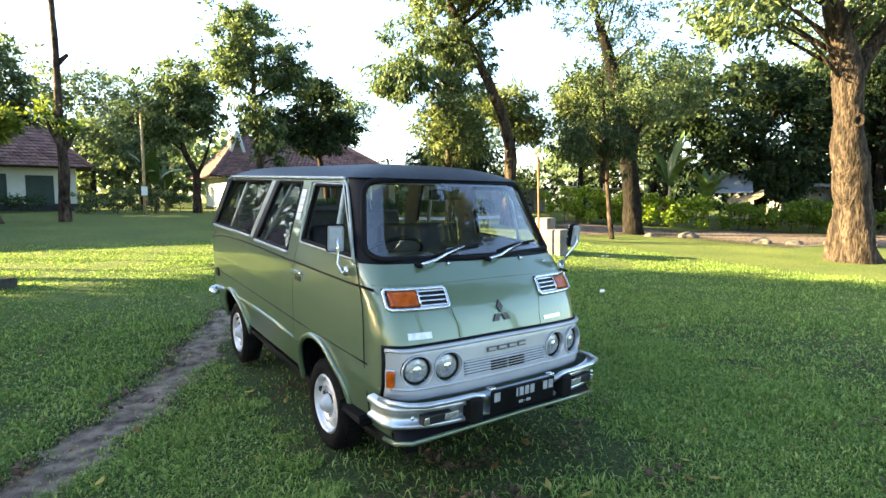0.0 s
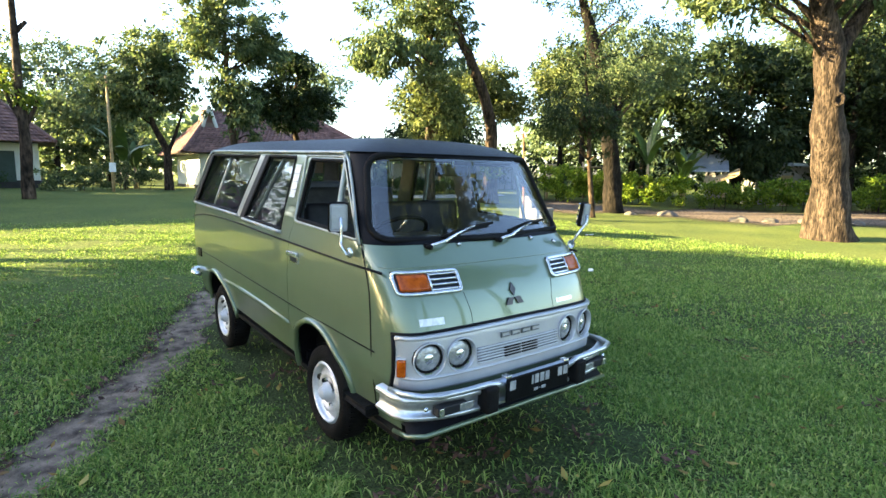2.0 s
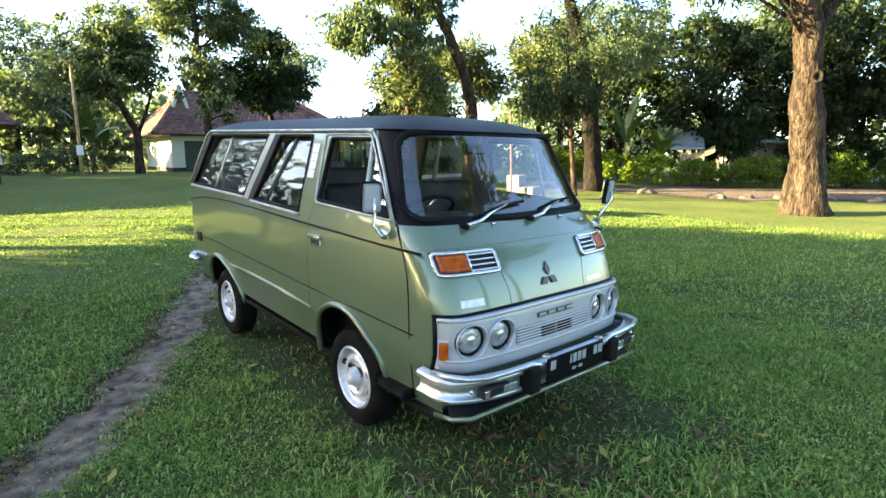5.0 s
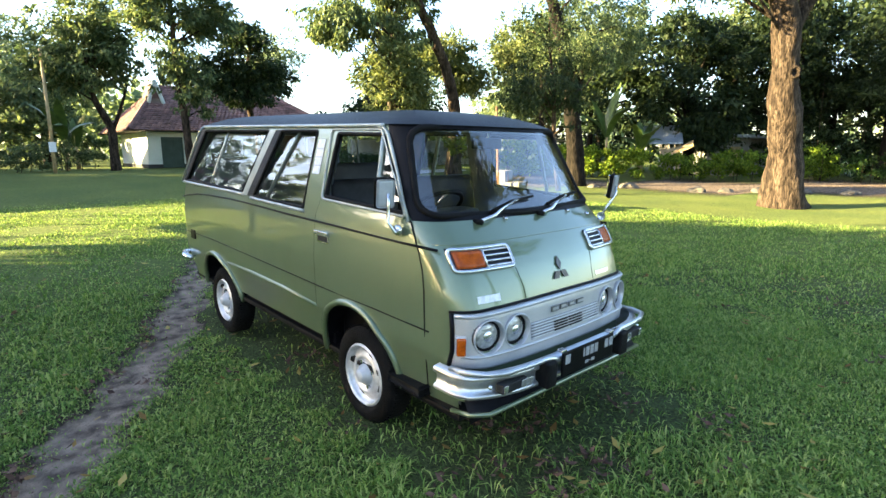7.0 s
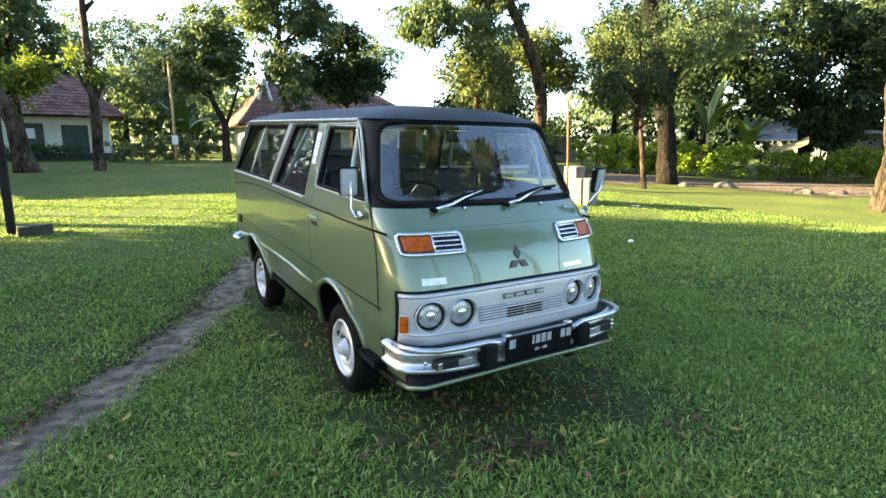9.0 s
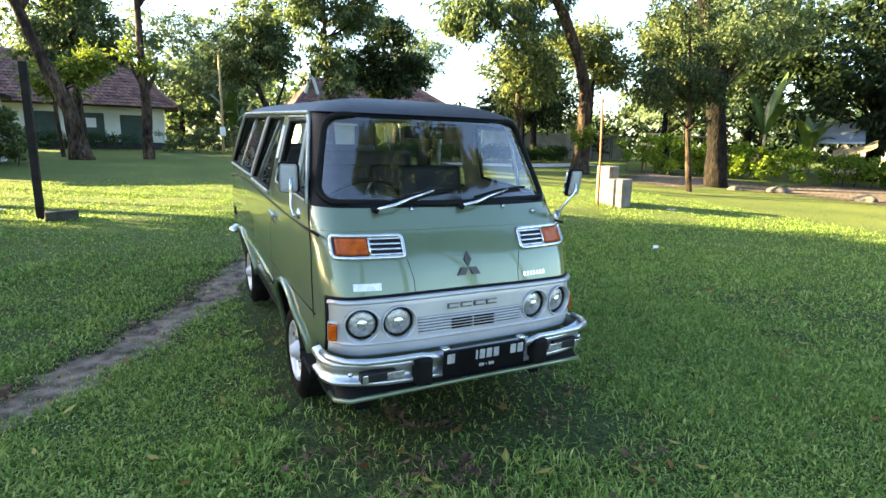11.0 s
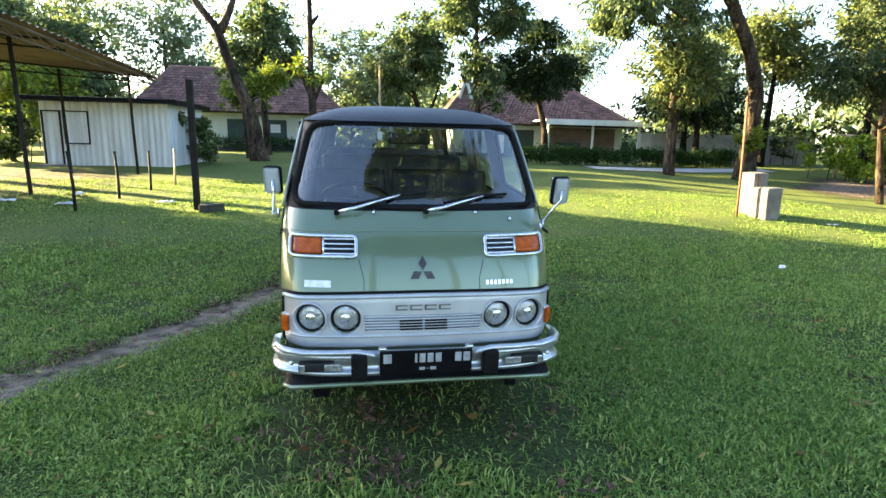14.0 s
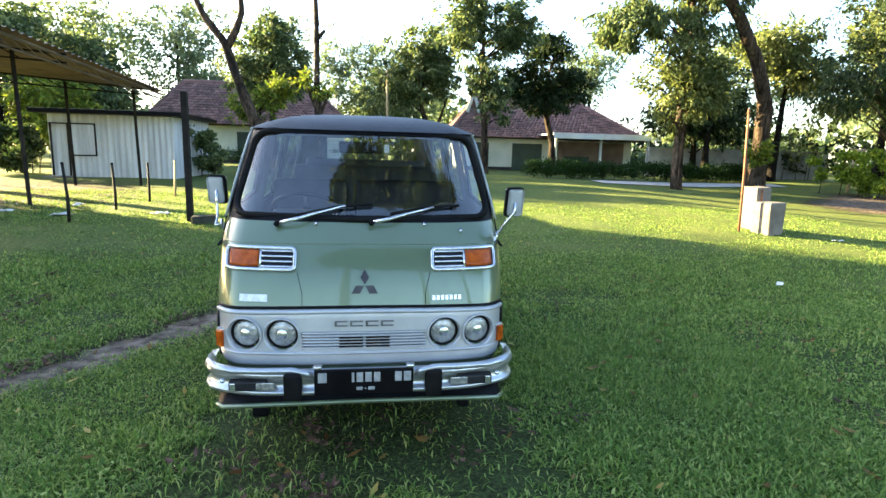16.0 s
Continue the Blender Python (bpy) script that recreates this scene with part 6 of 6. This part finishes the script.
# door mirrors on bent stalks
for s, top, foot in ((-1, (-0.791, 0.514, 1.251), (-0.757, 0.446, 1.074)), (1, (0.780, 0.218, 1.240), (0.690, 0.225, 1.052))):
    m = Matrix.Translation(top) @ pose(0, 0, 0, 6, 0, s * 18)
    mir = part("door_mirror", slab((-0.052, -0.016, -0.078), (0.052, 0.016, 0.078), 0.022, 4, m), RUBBER, van, "rounded black-rimmed door mirror", True)
    part("mirror_back", slab((-0.044, -0.024, -0.069), (0.044, -0.012, 0.069), 0.016, 4, m), SATIN, mir, "satin grey mirror shell", True)
    part("mirror_glass", slab((-0.044, 0.012, -0.069), (0.044, 0.020, 0.069), 0.010, 3, m), MIRROR, mir)
    t = Vector(top)
    stalk = [t + Vector((0, -0.03, 0.0)), t + Vector((0, -0.035, -0.06)), t + Vector((0.0, -0.03, -0.14)), Vector(foot) + Vector((s * 0.03, -0.02, -0.005)), Vector(foot)] if s < 0 else [t + Vector((0, -0.03, 0.0)), t + Vector((0, -0.035, -0.05)), t.lerp(Vector(foot), 0.6) + Vector((0.01, -0.02, 0)), Vector(foot)]
    part("stalk", mesh("stalk", *tube(stalk, 0.0085, 8), CHROME, True), None, mir, "chrome mirror stalk")
    part("mount", mesh("mount", *lathe([(0.028, 0), (0.026, 0.01), (0.0, 0.014)], 14, Matrix.Translation(foot) @ pose(0, 0, 0, 0, -s * -90 if s > 0 else -90, 0)), CHROME, True), None, mir)

# ---- bumper ----
def bumper_line(x, out):
    return Vector((x, -0.115 + 0.10 * (abs(x) / 0.705) ** 5 - out, 0))


xs = list(np.linspace(-0.705, 0.705, 61))
profile = [(0.000, 0.350), (0.030, 0.354), (0.040, 0.368), (0.034, 0.378), (0.018, 0.384), (0.016, 0.410), (0.018, 0.434), (0.036, 0.441), (0.043, 0.455), (0.034, 0.470), (0.0, 0.476)]
vs, fs = [], []
ends = [Vector((-0.730, 0.16, 0)), Vector((-0.728, 0.06, 0)), Vector((-0.722, 0.015, 0))]
spine = [(p, Vector((-1, 0, 0))) for p in ends] + [(bumper_line(x, 0), Vector((0.9 * (x / 0.705) ** 7, -1, 0)).normalized()) for x in xs] + [(Vector((-p.x, p.y, 0)), Vector((1, 0, 0))) for p in ends[::-1]]
for p, n in spine:
    for o, z in profile:
        vs.append((p.x + n.x * o, p.y + n.y * o, z))
k = len(profile)
fs = [(i * k + j, (i + 1) * k + j, (i + 1) * k + j + 1, i * k + j + 1) for i in range(len(spine) - 1) for j in range(k - 1)]
bumper = part("front_bumper", mesh("front_bumper", vs, fs, BUMPER, True), None, van, "chrome front bumper with two ridges")
bumper.data.polygons.foreach_set("use_smooth", [True] * len(bumper.data.polygons))
for s in (-1, 1):
    bar = [(s * 0.745, 0.07, 0.478), (s * 0.735, -0.02, 0.485), (s * 0.685, -0.110, 0.492), (s * 0.60, -0.140, 0.486), (s * 0.45, -0.155, 0.486), (s * 0.33, -0.165, 0.490), (s * 0.275, -0.170, 0.478), (s * 0.24, -0.165, 0.462)]
    part("bumper_bar", mesh("bumper_bar", *tube(bar, 0.015, 10), BUMPER, True), None, bumper, "raised chrome tube on the bumper")
    part("bumper_guard", slab((s * 0.328 - 0.039, -0.205, 0.352), (s * 0.328 + 0.039, -0.12, 0.484), 0.016, 3), RUBBER, bumper, "black rubber bumper guard", True)
    fl = part("bumper_lamp", slab((s * 0.535 - 0.085, -0.150, 0.386), (s * 0.535 + 0.085, -0.100, 0.432), 0.008), DASH, bumper)
    part("lamp_lens", slab((s * 0.555 - s * 0.1 - 0.042, -0.156, 0.391), (s * 0.555 - s * 0.1 + 0.042, -0.148, 0.427), 0.004), LENS, fl)
    part("lamp_bracket", slab((s * 0.60 - 0.015, -0.154, 0.39), (s * 0.60 + 0.012, -0.146, 0.428), 0.003), CHROME, fl)
    part("bumper_bolt", mesh("bumper_bolt", *lathe([(0.012, 0), (0.010, 0.006), (0.0, 0.009)], 12, Matrix.Translation((s * 0.655, -0.10, 0.42)) @ pose(0, 0, 0, 90, 0, 0)), CHROME, True), None, bumper)
lip = [(-0.70, 0.10, 0.245), (-0.705, -0.03, 0.270), (-0.66, -0.110, 0.293), (-0.4, -0.128, 0.305), (0, -0.132, 0.310), (0.4, -0.128, 0.305), (0.66, -0.110, 0.293), (0.705, -0.03, 0.270), (0.70, 0.10, 0.245)]
part("front_valance", mesh("front_valance", *tube(lip, 0.012, 8), PAINT, True), None, van, "green rolled lower lip")
# black sheet behind the lip stands in for the shade below the bumper
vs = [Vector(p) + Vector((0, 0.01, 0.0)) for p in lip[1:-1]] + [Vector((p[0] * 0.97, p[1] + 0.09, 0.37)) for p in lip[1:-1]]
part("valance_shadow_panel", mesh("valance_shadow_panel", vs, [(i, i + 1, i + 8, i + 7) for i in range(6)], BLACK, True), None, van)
plate = part("number_plate", slab((-0.230, -0.190, 0.374), (0.230, -0.178, 0.499), 0.006), BLACK, bumper, "black number plate with blanked pale bars")
for x0, x1, z0, z1 in ((-0.212, -0.172, 0.436, 0.484), (-0.058, -0.046, 0.436, 0.484), (-0.036, -0.006, 0.436, 0.484), (0.004, 0.034, 0.436, 0.484), (0.044, 0.074, 0.436, 0.484), (0.142, 0.174, 0.436, 0.484), (0.184, 0.218, 0.436, 0.484), (-0.036, -0.008, 0.396, 0.412), (0.000, 0.010, 0.402, 0.406), (0.018, 0.048, 0.396, 0.412)):
    part("plate_bar", slab((x0, -0.193, z0), (x1, -0.1895, z1), 0.002), PLATE_INK, plate)
for s in (-1, 1):
    part("plate_bracket", slab((s * 0.215 - 0.02, -0.186, 0.499), (s * 0.215 + 0.02, -0.15, 0.512), 0.004), CHROME, plate)

# ---- wheels ----
def wheel(name, x, y, z, s):
    m = Matrix.Translation((x, y, z)) @ pose(0, 0, 0, 0, 90 * s, 0)
    w = part(name, mesh("tyre", *lathe([(0.185, -0.165), (0.200, -0.168), (0.240, -0.170), (0.272, -0.155), (0.286, -0.13), (0.288, -0.085), (0.286, -0.04), (0.272, -0.010), (0.242, 0.008), (0.208, 0.006), (0.188, -0.004), (0.180, -0.02)], 48, m), TYRE, True), None, van, "black road wheel with silver painted rim")
    w.name = name
    part("rim", mesh("rim", *lathe([(0.187, -0.012), (0.180, -0.004), (0.176, 0.000), (0.168, -0.002), (0.163, -0.016), (0.157, -0.044), (0.152, -0.042), (0.138, -0.036), (0.120, -0.022), (0.104, -0.016), (0.095, -0.024), (0.082, -0.034), (0.062, -0.030), (0.055, -0.022)], 48, m), STEEL_W, True), None, w, "silver painted steel rim")
    part("hub_cap", mesh("hub_cap", *lathe([(0.062, -0.030), (0.058, -0.008), (0.040, 0.006), (0.038, 0.018), (0.028, 0.026), (0.0, 0.028)], 28, m), SATIN, True), None, w, "dull metal hub cap")
    for k in range(4):
        a = math.pi / 2 * k + 0.4
        part("wheel_nut", mesh("wheel_nut", *lathe([(0.012, -0.034), (0.012, -0.016), (0.0, -0.014)], 6, m @ Matrix.Translation((0.075 * math.cos(a), 0.075 * math.sin(a), 0))), CHROME), None, w)
        a += math.pi / 4
        part("rim_slot", slab((-0.024, -0.008, -0.004), (0.024, 0.008, 0.002), 0.004, 2, m @ Matrix.Translation((0.132 * math.cos(a), 0.132 * math.sin(a), -0.030)) @ pose(0, 0, 0, 0, 0, math.degrees(a) + 90)), BLACK, w)
    treads = []
    for k in range(56):
        a = 2 * math.pi * k / 56
        for h0, h1 in ((-0.15, -0.095), (-0.075, -0.02)):
            treads.append(tube([m @ Vector((0.282 * math.cos(a), 0.282 * math.sin(a), h0)), m @ Vector((0.284 * math.cos(a + 0.05), 0.284 * math.sin(a + 0.05), h1))], 0.006, 4))
    part("tread", mesh("tread", *join(*treads), TYRE), None, w)
    part("brake_drum", mesh("brake_drum", *lathe([(0.0, -0.05), (0.15, -0.05), (0.15, -0.14), (0.0, -0.14)], 24, m), BLACK, True), None, w)


for s in (-1, 1):
    wheel("front_wheel", s * 0.722, 0.83, 0.172, s)
    wheel("rear_wheel", s * 0.722, 2.94, 0.118, s)
for y, z in ((0.83, 0.172), (2.94, 0.118)):
    part("axle", mesh("axle", *tube([(-0.6, y, z), (0.6, y, z)], 0.045, 10), BLACK, True), None, van)

# ---- cabin ----
def seat(x0, x1, y, z, back_h, mat):
    st = part("seat", slab((x0, y, z), (x1, y + 0.48, z + 0.15), 0.05, 3), mat, van, "dark vinyl bench seat", True)
    part("backrest", slab((x0, -0.06, 0), (x1, 0.06, back_h), 0.045, 3, Matrix.Translation((0, y + 0.47, z + 0.08)) @ pose(0, 0, 0, -10, 0, 0)), mat, st, "", True)
    part("seat_base", slab((x0 + 0.03, y + 0.04, 0.235), (x1 - 0.03, y + 0.44, z + 0.01), 0.01), BLACK, st)


seat(-0.63, -0.12, 0.78, 0.62, 0.56, DASH)
seat(-0.08, 0.63, 0.80, 0.62, 0.56, DASH)
seat(-0.62, 0.62, 1.72, 0.60, 0.63, SEAT)
seat(-0.62, 0.62, 2.68, 0.60, 0.64, SEAT)
dash = part("dashboard", slab((-0.66, 0.36, 0.86), (0.66, 0.60, 1.09), 0.04, 3), DASH, van, "dark dashboard", True)
part("instrument_hood", slab((-0.52, 0.46, 1.06), (-0.16, 0.62, 1.14), 0.03, 3), DASH, dash, "", True)
m = Matrix.Translation((-0.34, 0.70, 1.105)) @ pose(0, 0, 0, -38, 0, 0)
circle = [m @ Vector((0.205 * math.cos(t), 0.205 * math.sin(t), 0)) for t in np.linspace(0, 2 * math.pi, 37)[:-1]]
sw = part("steering_wheel", mesh("steering_wheel", *tube(circle, 0.013, 8, True), BLACK, True), None, van, "thin black steering wheel")
part("steering_hub", mesh("steering_hub", *lathe([(0.0, 0.02), (0.045, 0.015), (0.05, -0.02), (0.02, -0.03), (0.02, -0.3)], 18, m), BLACK, True), None, sw)
for a in (0.2, math.pi - 0.2, -math.pi / 2):
    part("spoke", mesh("spoke", *tube([m @ Vector((0, 0, 0)), m @ Vector((0.2 * math.cos(a), 0.2 * math.sin(a), 0))], 0.009, 6), CHROME, True), None, sw)
mr = part("inside_mirror", slab((-0.145, 0.555, 1.460), (0.098, 0.577, 1.525), 0.012, 3), BLACK, van, "black inside mirror", True)
part("mirror_arm", mesh("mirror_arm", *tube([(-0.02, 0.566, 1.52), (-0.02, 0.55, 1.60)], 0.008, 6), CHROME), None, mr)
part("rear_shelf", slab((-0.60, 3.2, 1.02), (0.60, 3.6, 1.05), 0.008), TRIM_IN, van)


# ---- grass ----
def blades(count, x0, x1, y0, y1, hmin, hmax, width, seed, mat, lean_most=1.4):
    """Bent blades over a stretch of lawn, thin on the footpath."""
    rng = np.random.default_rng(seed)
    x, y = rng.uniform(x0, x1, count) + rng.normal(0, 0.25, count), rng.uniform(y0, y1, count) + rng.normal(0, 0.25, count)
    d = np.full(count, 9.0)
    for a, b in zip(TRACK, TRACK[1:]):
        e = np.subtract(b, a).astype(float)
        t = np.clip(((x - a[0]) * e[0] + (y - a[1]) * e[1]) / (e @ e), 0, 1)
        d = np.minimum(d, np.hypot(x - a[0] - e[0] * t, y - a[1] - e[1] * t))
    d += wobble(x, y)
    gone = np.interp(d, [0.08, 0.20, 0.36], [0.97, 0.58, 0.0]) * np.interp(y, [4.6, 7.0], [1.0, 0.0])
    tuft = np.sin(x * 3.1 + 2.0 * np.sin(y * 2.3)) * np.sin(y * 3.7 + 1.6 * np.sin(x * 2.9)) + 0.8 * np.sin(x * 11.3 + 2 * np.sin(y * 5.1)) * np.sin(y * 12.7 + 2 * np.sin(x * 6.3))
    gone = np.maximum(gone, np.interp(tuft, [-1.3, -0.5, 0.2], [0.62, 0.35, 0.0]))
    under = (np.abs(x) < 0.9 + 0.08 * np.sin(y * 17)) & (y > -0.42 + 0.12 * np.sin(x * 9)) & (y < 3.8)
    gone = np.maximum(gone, np.where(under, 0.94, 0.0))
    # thinned before the bumper so the dark ground deepens the van's shade
    gone = np.maximum(gone, np.where((np.abs(x) < 1.1) & (y > -0.90 + 0.15 * np.sin(x * 7)) & (y < 0), 0.62, 0.0))
    ok = rng.random(count) > gone
    x, y, d = x[ok], y[ok], d[ok]
    n = len(x)
    z = land(x, y) - 0.012
    wave = np.sin(x * 2.3 + 1.7 * np.sin(y * 1.9)) * np.sin(y * 2.7 + 1.3 * np.sin(x * 1.6)) + 0.6 * np.sin(x * 7.1 + y * 3.3) * np.sin(y * 8.3 - x * 2.2)
    h = rng.uniform(hmin, hmax, n) * (0.85 + 0.28 * wave) * np.interp(d, [0.15, 0.5], [0.6, 1.0])
    a, lean = rng.uniform(0, 2 * math.pi, n), rng.uniform(0.3, lean_most, n)
    zero = np.zeros(n)
    g = np.stack([np.cos(a), np.sin(a), zero], 1)
    s = np.stack([-np.sin(a), np.cos(a), zero], 1)
    base = np.stack([x, y, z], 1)
    w = (width * rng.uniform(0.6, 1.4, n))[:, None]
    tip = base + g * (h * np.sin(lean) * 1.1)[:, None] + np.stack([zero, zero, h * np.cos(lean)], 1)
    mid = base + g * (h * 0.40 * np.sin(lean))[:, None] + np.stack([zero, zero, h * 0.66 * np.cos(lean * 0.6)], 1)
    return quads("grass", np.stack([base - s * w * 0.4, mid - s * w * 0.5, tip, mid + s * w * 0.5], 1).reshape(-1, 3), mat)


for args in ((335000, -3.4, 3.4, -2.3, 1.8, 0.030, 0.085, 0.0085, 201), (150000, -5.0, 6.0, 1.8, 5.0, 0.03, 0.095, 0.012, 202), (70000, -3.5, 11.0, 5.0, 11.0, 0.025, 0.055, 0.016, 203), (75000, -9.0, 2.0, 6.0, 12.5, 0.025, 0.06, 0.014, 206), (80000, 3.4, 11.0, -2.3, 5.0, 0.03, 0.10, 0.013, 204), (30000, -6.0, -3.4, -2.0, 1.8, 0.03, 0.085, 0.010, 205)):
    tagged(new("grass", blades(*args, GRASS)), "short uneven green grass blades", "grass", kind="stuff")
rng = np.random.default_rng(77)
n = 900
p = np.stack([rng.uniform(-4.5, 5.5, n), rng.uniform(-2.2, 7.0, n), np.zeros(n)], 1)
p[:, 2] = [land(a, b) + 0.035 for a, b in p[:, :2]]
lv = []
for i in range(n):
    a, s = rng.uniform(0, 6.28), rng.uniform(0.014, 0.052)
    d, e = np.array((math.cos(a), math.sin(a), rng.uniform(-0.3, 0.3))), np.array((-math.sin(a), math.cos(a), rng.uniform(-0.3, 0.3)))
    lv += [p[i] - d * s, p[i] + e * s * 0.4, p[i] + d * s + (0, 0, 0.008), p[i] - e * s * 0.4]
tagged(new("fallen_leaves", quads("fallen_leaves", np.array(lv), DRY)), "scattered yellow and brown fallen leaves on the grass", "leaves", kind="stuff")

# small heaps of brown leaves, on the lawn and along the footpath
lv = []
spots = [(rng.uniform(-4.0, 5.0), rng.uniform(-2.0, 4.5)) for _ in range(70)] + [(rng.uniform(-0.7, 0.9), rng.uniform(-0.7, 0.3)) for _ in range(16)]
for (ax, ay), (bx, by) in zip(TRACK[1:], TRACK[2:7]):
    spots += [(ax + (bx - ax) * t - 0.12, ay + (by - ay) * t + 0.06) for t in rng.uniform(0, 1, 6)]
for hx, hy in spots:
    for _ in range(int(rng.integers(6, 20))):
        px, py = hx + rng.normal(0, 0.06), hy + rng.normal(0, 0.06)
        c = np.array((px, py, land(px, py) + rng.uniform(0.015, 0.06)))
        a, s = rng.uniform(0, 6.28), rng.uniform(0.010, 0.034)
        d, e = np.array((math.cos(a), math.sin(a), rng.uniform(-0.6, 0.6))), np.array((-math.sin(a), math.cos(a), rng.uniform(-0.6, 0.6)))
        lv += [c - d * s, c + e * s * 0.45, c + d * s + (0, 0, 0.01), c - e * s * 0.45]
tagged(new("leaf_litter", quads("leaf_litter", np.array(lv), BROWN)), "small heaps of dry brown leaf litter", "leaves", kind="stuff")

# broad low weeds among the blades
rng = np.random.default_rng(78)
n = 42000
x, y = rng.uniform(-4.5, 6.0, n), rng.uniform(-2.3, 5.5, n)
d = np.full(n, 9.0)
for a, b in zip(TRACK, TRACK[1:]):
    e = np.subtract(b, a).astype(float)
    t = np.clip(((x - a[0]) * e[0] + (y - a[1]) * e[1]) / (e @ e), 0, 1)
    d = np.minimum(d, np.hypot(x - a[0] - e[0] * t, y - a[1] - e[1] * t))
patch = np.sin(x * 1.7 + 2 * np.sin(y * 1.1)) * np.sin(y * 1.9 + np.sin(x * 2.3)) + rng.normal(0, 0.35, n)
keep = (d > 0.22) & (patch > 0.0) & ~((np.abs(x) < 1.05) & (y > -0.9) & (y < 3.9))
x, y = x[keep], y[keep]
n = len(x)
z = land(x, y) + rng.uniform(0.015, 0.055, n)
a, tilt = rng.uniform(0, 2 * math.pi, n), rng.normal(0, 0.35, n)
g = np.stack([np.cos(a), np.sin(a), tilt], 1)
s = np.stack([-np.sin(a), np.cos(a), rng.normal(0, 0.35, n)], 1)
ln = rng.uniform(0.006, 0.017, n)[:, None]
c = np.stack([x, y, z], 1)
weeds = np.stack([c - g * ln, c + s * ln * 0.6, c + g * ln, c - s * ln * 0.6], 1).reshape(-1, 3)
tagged(new("lawn_weeds", quads("lawn_weeds", weeds, GRASS)), "small broad-leaved weeds among the grass", "weeds", kind="stuff")
for i, (wx, wy, ws) in enumerate(((-5.7, 8.0, 0.16), (-4.1, 8.3, 0.15), (-6.1, 9.4, 0.12), (5.2, 3.6, 0.04), (8.4, 6.2, 0.09), (-6.9, 8.4, 0.14))):
    bm = bmesh.new()
    bmesh.ops.create_grid(bm, x_segments=5, y_segments=4, size=ws)
    for v in bm.verts:
        v.co.y *= 0.6
        v.co.z = 0.05 * noise.noise(v.co * 14 + Vector((i * 3, 0, 0))) + 0.04
    out = bmesh.ops.solidify(bm, geom=bm.faces[:], thickness=0.003)
    thing("litter", "crumpled pale paper litter on the grass", "litter", pose(wx, wy, land(wx, wy), 0, 0, 40 * i), "litter on the lawn", data=from_bm("litter", bm, LITTER, True))
